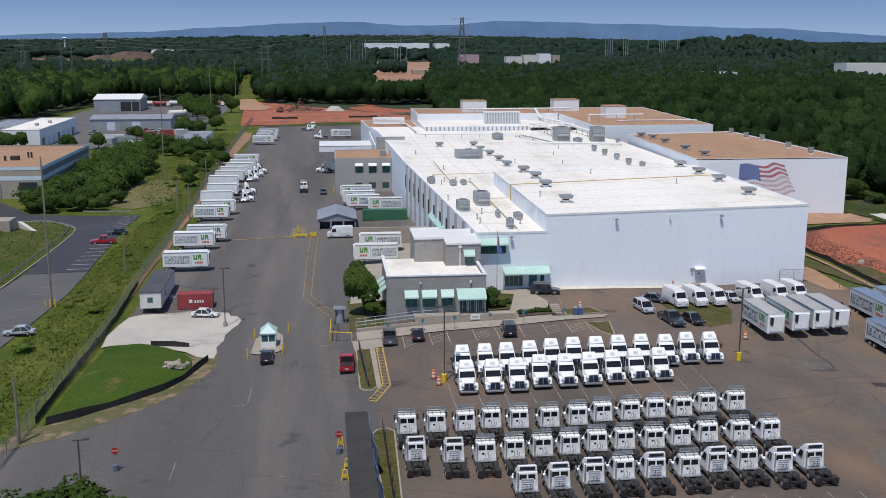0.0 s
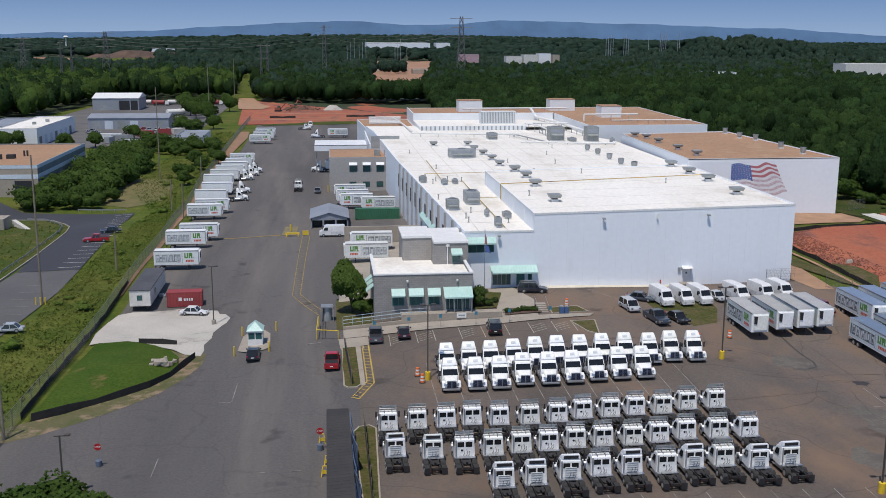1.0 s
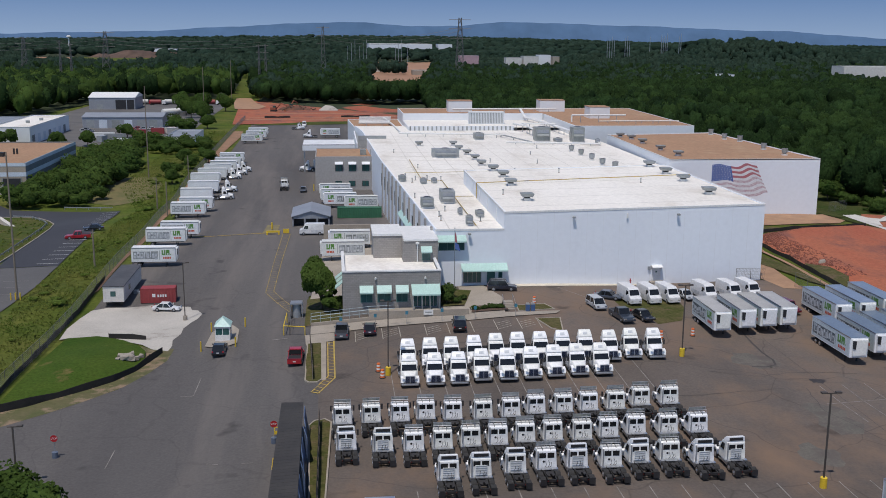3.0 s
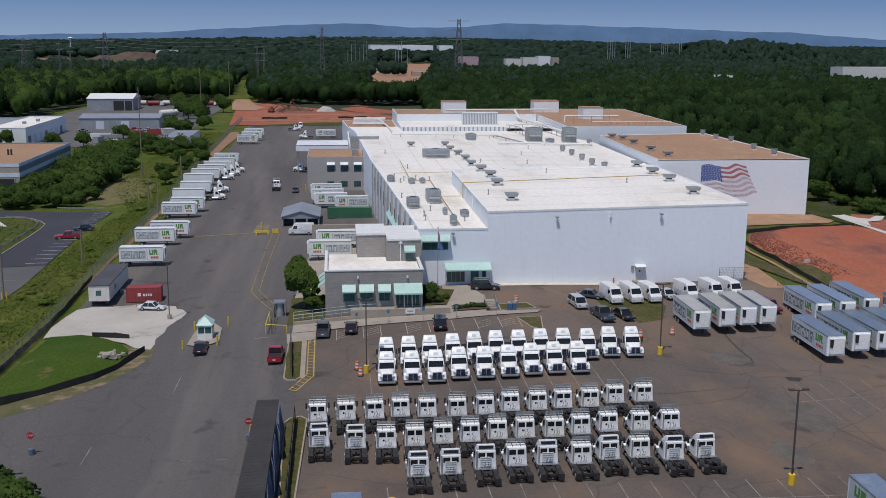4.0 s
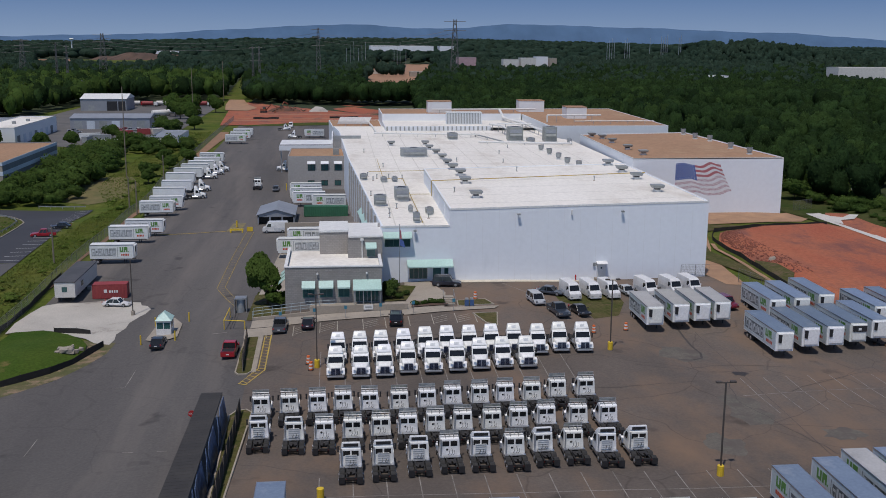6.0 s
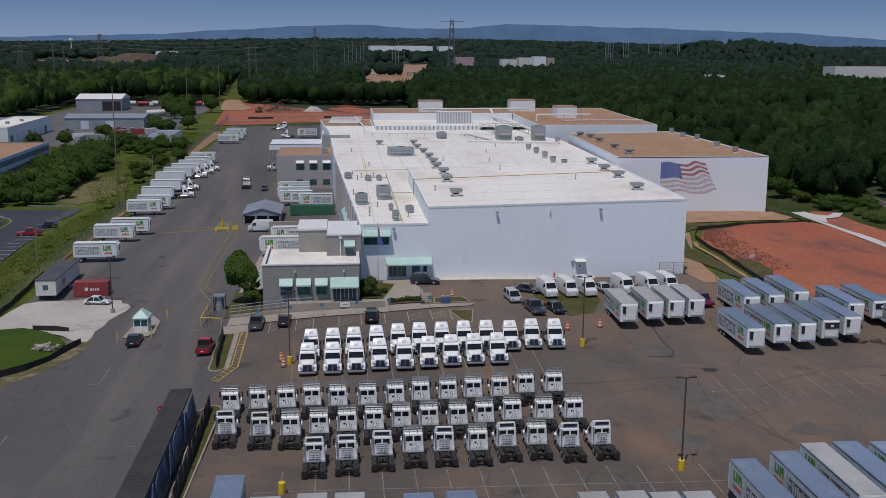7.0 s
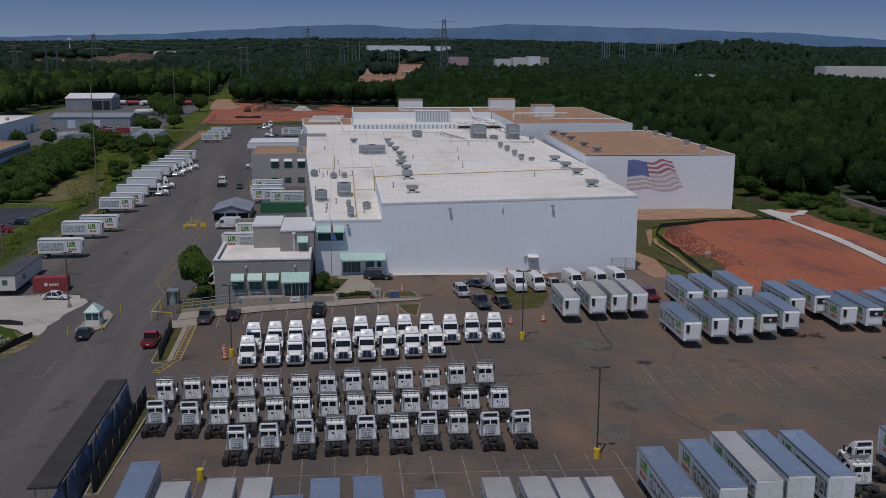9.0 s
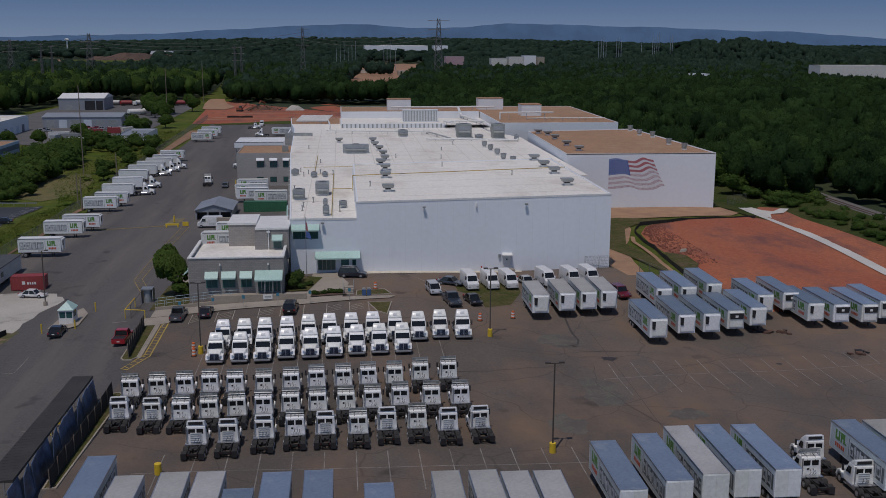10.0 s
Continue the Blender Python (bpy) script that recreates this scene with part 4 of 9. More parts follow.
for x0, x1 in ((-25.3, -23.2), (-22.6, -20.3), (-19.6, -17.6)):
    window(office, x0 + 0.1, x1 - 0.1, 2.3, 4.3, -13.5, 2)
    awning(office, x0, x1, -13.5, 3.9, 5.05, 1.0, 6)
awning(office, -17.1, -12.6, -13.5, 3.7, 5.15, 1.9, 12)
window(office, -16.8, -12.9, 1.4, 3.9, -13.5, 6, DUCT, "entrance_glazing")
for x in (-16.9, -15.5, -14.2, -12.8):
    part("canopy_post", Shape().box(x - 0.06, -15.2, 1.0, x + 0.06, -15.08, 3.8), DUCT, office)
window(office, -14.6, -13.2, 7.0, 8.8, -4.3, 1)
awning(office, -14.8, -13.0, -4.3, 8.4, 9.4, 1.0, 5)
part("downpipe", Shape().tube([(-15.4, -4.45, 6.8), (-15.4, -4.45, 10.2)], 0.1), WHITE_PLAIN, office)
part("downpipe_head", Shape().box(-15.7, -4.65, 9.8, -15.1, -4.31, 10.1), WHITE_PLAIN, office)
for x in (-22.8, -14.9):
    part("lamp", Shape().cyl(x, -13.75, 6.1, 0.16, 0.3, n=10), WHITE_PLAIN, office)
for y in (-11, -8, -5):
    part("side_awning", Shape().prism([(-29.2, 3.9), (-29.2, 4.1), (-28.003, 5.05), (-28.003, 4.9)], y, y + 2.1, "y"), TEAL, office, "ribbed teal metal awning")

# stair block by the docks
stair = thing("dock_office", "grey two-storey dock office with a tan roof", "office building", "", "structure")
part("wall", wall_run(Shape(), [(-34.4, 158), (-34.4, 135), (-14.8, 135), (-14.8, 158), (-34.4, 158)], -4, 8.3, 0.3), STUCCO_GREY, stair)
part("roof", slab([(-34.1, 135.3), (-15.1, 135.3), (-15.1, 157.7), (-34.1, 157.7)], 8.1), ROOF_TAN, stair)
for i in range(3):
    x = -28.5 + i * 4.0
    window(stair, x, x + 2.2, 3.9, 5.9, 135, 2, BLACK)
    part("window_hood", Shape().prism([(134.3, 5.95), (134.3, 6.1), (134.997, 6.75), (134.997, 6.6)], x - 0.1, x + 2.3, "x"), WALL_WHITE2, stair, "pale window hood")
    window(stair, x, x + 2.0, -0.6, 1.0, 135, 2, BLACK)
part("corner_post", Shape().cyl(-34.9, 134.2, -3, 0.15, 3.2, n=8), YELLOW, stair)
part("plant_screen", Shape().box(-21, 158.3, 8.3, -12, 158.9, 12.2), DUCT, stair)
for x in (-20.0, -17.0):
    part("condenser", Shape().box(x - 0.9, 140, 8.1, x + 0.9, 142, 9.8), DUCT, stair)
far_dock = thing("dock_canopy", "long white dock canopy with a dark top edge over parked trailers", "canopy", "", "structure")
part("fascia", Shape().box(-39.2, 176.0, 5.6, -21.6, 176.3, 7.3), WALL_WHITE2, far_dock)
part("roof", Shape().box(-39.2, 178.01, 6.9, -21.6, 196, 7.25), TRAILER_ROOF_WHITE, far_dock, "pale canopy roof")
part("edge_strip", Shape().box(-39.2, 176.31, 6.9, -21.6, 178.0, 7.4), SITE_ROOF, far_dock, "dark canopy edge")
part("soffit", Shape().box(-39.1, 176.31, 5.7, -21.7, 195.9, 5.9), WALL_WHITE2, far_dock)
for x in (-38.6, -33.0, -27.4):
    part("post", Shape().box(x - 0.2, 177, -4, x + 0.2, 177.4, 5.7), STEEL, far_dock)
part("dock_wall", Shape().box(-21.5, 159.2, -3, -21.1, 204.8, 9.6), WALL_WHITE2, far_dock)


# ---- trucks and trailers ----
TAIL_RED = mat("dark red lens", (0.16, 0.01, 0.012), (0.12, 0.008, 0.01), 1.0, 5.0, 0.3)


def wheel(parent, x, y, r, width, rim=CHROME):
    """A wheel whose outer face looks along x; width is signed outwards."""
    w = part("wheel", Shape().cyl(0, 0, 0, r, width, "x", 18), RUBBER, parent, "black rubber tyre", bevel=min(0.05, r * 0.12))
    w.location = (x, y, r)
    s = 1 if width > 0 else -1
    part("rim", Shape().cyl(width - 0.02 * s, 0, 0, r * 0.56, 0.05 * s, "x", 14).cyl(width + 0.03 * s, 0, 0, r * 0.22, 0.04 * s, "x", 8), rim, w)
    return w


def side_print(parent, L, z0, z1, s, ground, ink):
    """Printed pictures and lettering blocks on a trailer side; the front is at -y. s is +1 or -1."""
    x = s * 1.3
    h = z1 - z0

    def slip(shape, a, b, lo, hi, off):
        shape.box(min(x, x + s * off), a, lo, max(x, x + s * off), b, hi)
    field, dark, pale = Shape(), Shape(), Shape()
    slip(field, -L / 2 + 0.25, L / 2 - 0.2, z0 + 0.12, z1 - 0.12, 0.008)
    rng = random.Random(int(L * 10))
    start, stop = -L / 2 + 0.36 * L, L / 2 - 0.35
    # shelf-like photographs: pale goods of many heights against a dark ground
    slip(dark, start, start + 0.09, z0 + h * 0.12, z1 - h * 0.12, 0.014)
    slip(dark, start + 0.35, stop, z0 + h * 0.2, z1 - h * 0.22, 0.014)
    at = start + 0.45
    while at < stop - 0.4:
        w = rng.uniform(0.16, 0.62)
        lo = z0 + h * rng.uniform(0.16, 0.36)
        hi = z1 - h * rng.uniform(0.2, 0.42)
        slip(pale, at, min(at + w, stop), lo, hi, 0.018)
        if w > 0.45:
            slip(dark, at + 0.1, at + w - 0.1, lo + (hi - lo) * rng.uniform(0.15, 0.4), lo + (hi - lo) * rng.uniform(0.5, 0.8), 0.022)
        at += w + rng.uniform(0.06, 0.24)
    part("picture_field", field, ground, parent, "pale grey picture field")
    tagged(part("dark_picture", dark, ink, parent), "dark printed pictures", kind="stuff")
    tagged(part("pale_picture", pale, PICTURE_PALE, parent), "pale printed pictures", kind="stuff")
    # plain green blocks over a red lettering bar
    a = -L / 2 + 0.11 * L
    w = 0.085 * L
    lo, hi = z0 + h * 0.48, z1 - h * 0.12
    d = s * 0.02
    g = Shape()
    for v0, v1, e0, e1 in ((0.0, 0.34, 0.0, 1.0), (0.66, 1.0, 0.0, 1.0), (0.34, 0.66, 0.0, 0.3), (1.15, 1.5, 0.0, 1.0), (1.75, 2.1, 0.0, 1.0), (1.5, 1.75, 0.4, 1.0), (2.2, 2.4, 0.0, 0.2)):
        if s < 0:
            v0, v1 = 2.4 - v1, 2.4 - v0
        g.box(x, a + w * v0, lo + (hi - lo) * e0, x + d, a + w * v1, lo + (hi - lo) * e1)
    part("emblem", g, LOGO_GREEN, parent, "green block emblem")
    bars = Shape()
    for i in range(5):
        p = a + w * 2.15 * i / 5
        bars.box(x, p, z0 + h * 0.2, x + d, p + w * 0.33, z0 + h * 0.36)
    tagged(part("lettering", bars, LOGO_RED, parent), "red lettering bars", kind="stuff")


def trailer(L, label, roof=TRAILER_ROOF, axles=1, dark_unit=False, printed=True, field=TRAILER_SILVER):
    """A refrigerated box trailer, front at -y."""
    t = thing("trailer", label, "trailer", "parked trailers")
    z0, z1, hw = 1.12, 3.95, 1.3
    part("body", Shape().box(-hw, -L / 2, z0, hw, L / 2, z1), TRAILER_WHITE, t, bevel=0.04)
    part("roof", Shape().box(-hw + 0.02, -L / 2 + 0.02, z1 + 0.002, hw - 0.02, L / 2 - 0.02, z1 + 0.05), roof, t)
    for s in (-1, 1):
        part("side_rail", Shape().box(s * hw - 0.03, -L / 2, z1 - 0.1, s * hw + 0.03, L / 2, z1 + 0.07), CHROME, t)
    for s in (-1, 1):
        if printed:
            side_print(t, L, z0 + 0.05, z1 - 0.1, s, field, PICTURE_DARK if field is TRAILER_SILVER else PICTURE_GREY)
    unit = part("cooling_unit", Shape().hexa([(-1.0, -L / 2 - 0.3, 1.4), (1.0, -L / 2 - 0.3, 1.4), (1.0, -L / 2 - 0.003, 1.4), (-1.0, -L / 2 - 0.003, 1.4), (-1.16, -L / 2 - 0.38, 3.82), (1.16, -L / 2 - 0.38, 3.82), (1.16, -L / 2 - 0.003, 3.82), (-1.16, -L / 2 - 0.003, 3.82)]), TRUCK_WHITE, t, "white moulded cooling unit", bevel=0.12)
    face = -L / 2 - 0.4
    if dark_unit:
        part("grille", Shape().prism([(-1.02, 2.72), (1.02, 2.72), (1.1, 3.62), (-1.1, 3.62)], face - 0.02, face + 0.08, "y"), BLACK, unit)
        part("badge", Shape().box(-0.22, face - 0.04, 2.95, 0.22, face - 0.022, 3.3), WHITE_PLAIN, unit)
    else:
        part("grille", Shape().prism([(-1.06, 2.5), (-0.64, 2.4), (-0.58, 3.6), (-1.12, 3.66)], face - 0.02, face + 0.1, "y"), BLACK, unit)
    for s in (0, 1):
        part("rear_door", Shape().box(-1.2 + s * 1.21, L / 2 + 0.003, z0 + 0.1, -0.01 + s * 1.21, L / 2 + 0.04, z1 - 0.12), TRAILER_WHITE, t)
        part("frame_beam", Shape().box(-0.5 + 0.85 * s, -L / 2 + 0.5, 0.85, -0.35 + 0.85 * s, L / 2 - 0.3, z0 - 0.021), FRAME_BLACK, t)
    for s in (-1, 1):
        part("landing_leg", Shape().box(s * 0.9 - 0.07, -L / 2 + 1.9, 0.06, s * 0.9 + 0.07, -L / 2 + 2.05, z0 - 0.021).box(s * 0.9 - 0.14, -L / 2 + 1.82, 0.0, s * 0.9 + 0.14, -L / 2 + 2.13, 0.06), FRAME_BLACK, t)
    part("bumper_bar", Shape().box(-1.15, L / 2 - 0.12, 0.45, 1.15, L / 2 - 0.02, 0.58).box(-0.7, L / 2 - 0.1, 0.58, -0.6, L / 2 - 0.02, 1.09).box(0.6, L / 2 - 0.1, 0.58, 0.7, L / 2 - 0.02, 1.09), FRAME_BLACK, t)
    for k in range(axles):
        y = L / 2 - 1.4 - k * 1.25
        part("axle", Shape().cyl(-0.9, y, 0.5, 0.08, 1.8, "x", 8), FRAME_BLACK, t)
        wheel(t, 0.72, y, 0.5, 0.52)
        wheel(t, -0.72, y, 0.5, -0.52)
    return t


def taper(shape, z0, z1, k):
    """Narrows a shape across x between two heights, down to the share k."""
    shape.v = [(x * (1 - (1 - k) * max(0.0, min(1.0, (z - z0) / (z1 - z0)))), y, z) for x, y, z in shape.v]
    return shape


# sky reflected in the chrome grille is painted as this blue-black
GRILLE_DARK = mat("sky-blued grille bars", (0.03, 0.04, 0.085), (0.02, 0.025, 0.05), 1.0, 6.0, 0.3, 0.4)


def tractor(fairing, label, body=TRUCK_WHITE):
    """A day-cab road tractor, nose at -y."""
    t = thing("road_tractor", label, "truck", "parked tractors")
    W = 1.12
    part("hood", Shape().hexa([(-0.86, -3.0, 0.75), (0.86, -3.0, 0.75), (1.04, -1.45, 0.8), (-1.04, -1.45, 0.8), (-0.6, -2.9, 1.48), (0.6, -2.9, 1.48), (0.95, -1.4, 1.88), (-0.95, -1.4, 1.88)]), body, t, bevel=0.12, smooth=True)
    part("bumper", Shape().hexa([(-1.08, -3.14, 0.36), (1.08, -3.14, 0.36), (1.15, -2.75, 0.36), (-1.15, -2.75, 0.36), (-1.06, -3.12, 0.64), (1.06, -3.12, 0.64), (1.15, -2.75, 0.64), (-1.15, -2.75, 0.64)]), STEEL, t, "grey metal bumper", bevel=0.08)
    part("grille", Shape().hexa([(-0.66, -3.06, 0.68), (0.66, -3.06, 0.68), (0.66, -2.9, 0.68), (-0.66, -2.9, 0.68), (-0.58, -2.95, 1.56), (0.58, -2.95, 1.56), (0.58, -2.72, 1.56), (-0.58, -2.72, 1.56)]), CHROME, t)
    slats = Shape()
    for i in range(7):
        z = 0.73 + i * 0.115
        for s in (-1, 1):
            x0, x1 = sorted((s * 0.05, s * (0.6 - (z - 0.7) * 0.06)))
            slats.box(x0, -3.085 + (z - 0.68) * 0.125, z, x1, -3.03 + (z - 0.68) * 0.125, z + 0.095)
    part("grille_opening", slats, GRILLE_DARK, t)
    for s in (-1, 1):
        part("headlight", Shape().hexa([(s * 0.62, -3.04, 0.95), (s * 0.98, -2.9, 0.95), (s * 0.98, -2.8, 0.95), (s * 0.62, -2.92, 0.95), (s * 0.62, -2.99, 1.2), (s * 0.94, -2.82, 1.28), (s * 0.94, -2.72, 1.28), (s * 0.62, -2.88, 1.2)]), CHROME, t)
        part("fender", Shape().prism([(-2.75, 0.62), (-2.62, 1.1), (-2.3, 1.22), (-1.95, 1.12), (-1.72, 0.75), (-1.62, 0.75), (-1.75, 1.25), (-2.2, 1.42), (-2.75, 1.3), (-2.98, 0.75)], s * 0.82, s * 1.18, "x"), body, t)
    cab = [(-1.48, 0.75), (0.35, 0.75), (0.35, 2.72), (0.2, 2.86), (-0.55, 2.88), (-0.85, 2.75), (-1.42, 1.85)]
    part("cab", taper(Shape().prism(cab, -W, W, "x"), 1.7, 2.88, 0.88), body, t, bevel=0.13, smooth=False)
    part("windshield", Shape().hexa([(-0.98, -1.45, 1.86), (0.98, -1.45, 1.86), (0.98, -1.40, 1.86), (-0.98, -1.40, 1.86), (-0.92, -1.02, 2.52), (0.92, -1.02, 2.52), (0.92, -0.97, 2.52), (-0.92, -0.97, 2.52)]), CAR_GLASS, t)
    for s in (-1, 1):
        x0, x1 = sorted((s * (W + 0.004), s * (W + 0.02)))
        part("side_window", taper(Shape().prism([(-1.1, 1.8), (-0.15, 1.8), (-0.15, 2.5), (-0.72, 2.5)], x0, x1, "x"), 1.7, 2.88, 0.9), CAR_GLASS, t)
        part("mirror", Shape().box(s * 1.32 - 0.09, -1.35, 1.75, s * 1.32 + 0.09, -1.22, 2.4).tube([(s * 1.1, -1.2, 2.35), (s * 1.32, -1.28, 2.38)], 0.025).tube([(s * 1.1, -1.2, 1.8), (s * 1.32, -1.28, 1.8)], 0.025), BLACK, t)
        part("fuel_tank", Shape().cyl(s * 0.88, -0.7, 0.66, 0.3, 1.5, "y", 14), CHROME, t)
        part("step", Shape().box(s * 0.95 - 0.2, -1.45, 0.45, s * 0.95 + 0.2, -0.75, 0.52), STEEL, t)
        wheel(t, s * 0.84, -2.2, 0.5, s * 0.3)
        for y in (1.45, 2.7):
            wheel(t, s * 0.62, y, 0.5, s * 0.56, CHROME)
        part("mudflap", Shape().box(s * 0.9 - 0.3, 3.28, 0.25, s * 0.9 + 0.3, 3.3, 0.95), BLACK, t)
    part("chassis", Shape().box(-0.5, -2.8, 0.62, -0.36, 3.25, 0.92).box(0.36, -2.8, 0.62, 0.5, 3.25, 0.92).box(-0.5, 3.1, 0.66, 0.5, 3.25, 0.9).box(-0.36, 0.7, 0.66, 0.36, 0.85, 0.88).box(-0.36, 2.0, 0.66, 0.36, 2.15, 0.88), FRAME_BLACK, t, "black ladder chassis")
    part("fifth_wheel", Shape().prism([(-0.45, 1.6), (0.45, 1.6), (0.42, 2.5), (0.12, 2.75), (0.1, 2.2), (-0.1, 2.2), (-0.12, 2.75), (-0.42, 2.5)], 0.98, 1.08, "z").box(-0.4, 1.8, 0.92, 0.4, 2.0, 0.979), FRAME_BLACK, t)
    for y in (1.45, 2.7):
        part("axle", Shape().cyl(-0.6, y, 0.5, 0.16, 1.2, "x", 10), FRAME_BLACK, t)
    part("exhaust_pipe", Shape().cyl(0.95, 0.5, 0.8, 0.07, 2.0, n=10), STEEL, t)
    for x in (-0.55, 0.42):
        part("tail_light", Shape().box(x + 0.02, 3.251, 0.72, x + 0.1, 3.28, 0.8), TAIL_RED, t)
    for s in (-1, 1):
        part("rear_window", Shape().box(s * 0.43 - 0.35, 0.353, 1.98, s * 0.43 + 0.35, 0.365, 2.52), CAR_GLASS, t)
    part("deck_plate", Shape().box(-0.62, 0.5, 0.93, 0.62, 1.02, 1.0).box(-1.12, 0.45, 0.5, -0.72, 0.95, 0.98).box(0.72, 0.45, 0.5, 1.12, 0.95, 0.98), CHROME, t, "bright tread deck and step boxes")
    part("rear_vent", Shape().cyl(0.3, 0.353, 1.6, 0.12, 0.02, "y", 10), FRAME_BLACK, t)
    tagged(part("hose_bundle", Shape().tube([(-0.2, 0.37, 1.72), (-0.3, 0.55, 1.4), (-0.15, 0.5, 1.05)], 0.022).tube([(0.12, 0.37, 1.7), (0.05, 0.6, 1.35), (0.2, 0.5, 1.05)], 0.022).tube([(-0.5, 0.37, 1.5), (-0.5, 0.55, 1.2), (-0.3, 0.5, 1.05)], 0.02), BLACK, t), "black air and brake hoses", kind="stuff")
    if fairing == "full":
        part("roof_fairing", taper(Shape().prism([(-0.78, 2.87), (0.3, 2.87), (0.3, 3.6), (0.1, 3.74), (-0.2, 3.66), (-0.5, 3.36)], -0.98, 0.98, "x"), 2.9, 3.74, 0.8), body, t, bevel=0.1, smooth=True)
        part("badge", Shape().hexa([(-0.3, -0.62, 3.22), (0.3, -0.62, 3.22), (0.3, -0.52, 3.22), (-0.3, -0.52, 3.22), (-0.3, -0.4, 3.5), (0.3, -0.4, 3.5), (0.3, -0.3, 3.5), (-0.3, -0.3, 3.5)]), PICTURE_PALE, t)
    elif fairing == "rack":
        d = Shape()
        for i in range(5):
            x = -0.92 + 1.84 * i / 4
            d.tube([(x, -0.3, 3.5), (x, 0.12, 2.95)], 0.02, 4)
        d.tube([(-0.98, -0.3, 3.5), (0.98, -0.3, 3.5)], 0.035, 5).tube([(-0.98, 0.12, 2.95), (0.98, 0.12, 2.95)], 0.035, 5).tube([(-0.98, -0.09, 3.23), (0.98, -0.09, 3.23)], 0.025, 4)
        part("deflector_frame", d, STEEL, t)
        part("deflector_sheet", Shape().hexa([(-0.95, -0.8, 2.9), (0.95, -0.8, 2.9), (0.95, -0.78, 2.88), (-0.95, -0.78, 2.88), (-0.95, -0.33, 3.5), (0.95, -0.33, 3.5), (0.95, -0.31, 3.48), (-0.95, -0.31, 3.48)]), DUCT, t)
        part("grab_bar", Shape().tube([(-0.45, -0.6, 2.91), (-0.42, 0.2, 2.9), (-0.42, 0.38, 2.5)], 0.03), BLACK, t)
        part("grab_bar", Shape().tube([(0.45, -0.6, 2.91), (0.42, 0.2, 2.9), (0.42, 0.38, 2.5)], 0.03), BLACK, t)
    else:
        part("headache_rack", Shape().box(-0.6, 0.4, 1.1, 0.6, 0.46, 2.1), WHITE_PLAIN, t)
        part("rack_brace", Shape().box(-0.56, 0.461, 1.3, 0.56, 0.5, 1.34).box(-0.56, 0.461, 1.55, 0.56, 0.5, 1.59).box(-0.56, 0.461, 1.8, 0.56, 0.5, 1.84).box(-0.56, 0.461, 2.02, 0.56, 0.5, 2.06), DUCT, t)
        part("roof_visor", Shape().hexa([(-0.98, -0.7, 2.88), (0.98, -0.7, 2.88), (0.98, 0.3, 2.88), (-0.98, 0.3, 2.88), (-0.9, -0.2, 3.3), (0.9, -0.2, 3.3), (0.9, 0.3, 3.4), (-0.9, 0.3, 3.4)]), body, t, bevel=0.05)
        # black plate on the closed visor draws the shade of its open back
        part("visor_opening", Shape().box(-0.75, 0.303, 2.95, 0.75, 0.32, 3.28), BLACK, t)
    return t


nose_truck = tractor("full", "white day-cab tractor with a tall roof fairing")
nose_truck.matrix_basis = pose(-19.9, -45.1, ground_z(-19.9, -45.1))
rng = random.Random(4)
for x, y in ((-16.6, -45.3), (-13.5, -45.4), (-10.4, -44.7), (-7.1, -45.0), (-3.9, -44.9), (-0.8, -44.6), (2.3, -44.4), (5.5, -44.4)):
    again(nose_truck, x, y, rng.uniform(-1, 1))
for i, x in enumerate((-19.6, -16.6, -13.7, -10.6, -7.6, -4.6, -1.5, 1.6, 4.8, 8.1, 11.3, 14.6)):
    again(nose_truck, x, -39.2 + (0.2 if i < 9 else 0.0) + (0.8 if i > 9 else 0) + rng.uniform(-0.2, 0.2), rng.uniform(-1, 1))
rear_truck = tractor("rack", "white day-cab tractor with an air deflector frame on the roof")
rear_truck.matrix_basis = pose(-28.6, -59.8, ground_z(-28.6, -59.8), 0, 0, 180)
low_truck = tractor("visor", "white day-cab tractor with a headache rack behind the cab")
low_truck.matrix_basis = pose(-24.4, -68.8, ground_z(-24.4, -68.8), 0, 0, 180)
for x, y in zip((-25.3, -22.0, -19.0, -15.9, -12.4, -9.1, -6.0, -2.7, 0.4, 3.7, 7.0, 10.6), (-60, -60.2, -60, -60.5, -60.7, -60.5, -59.8, -59.7, -59.4, -59.3, -58.4, -58.2)):
    again(rear_truck, x, y, 180 + rng.uniform(-1.2, 1.2))
for x, y in zip((-21.1, -18.0, -14.9, -11.9, -8.8, -5.7, -2.4, 0.7, 4.0, 7.7, 11.2), (-69.2, -69, -68.6, -68.4, -67.9, -67.7, -67.7, -67.2, -66.6, -66.6, -66.5)):
    again(rear_truck, x, y, 180 + rng.uniform(-1.2, 1.2))
again(low_truck, -28.3, -67.6, 181)
for i, (x, y) in enumerate(zip((-18.3, -15.0, -11.3, -8.0, -4.7, -1.1, 2.1, 5.5, 8.9, 12.5), (-77.3, -76.9, -75.9, -75.2, -75.0, -75.0, -74.1, -73.8, -74.6, -74.1))):
    again(rear_truck if i in (3, 5, 7) else low_truck, x, y, 180 + rng.uniform(-1.5, 2.5))

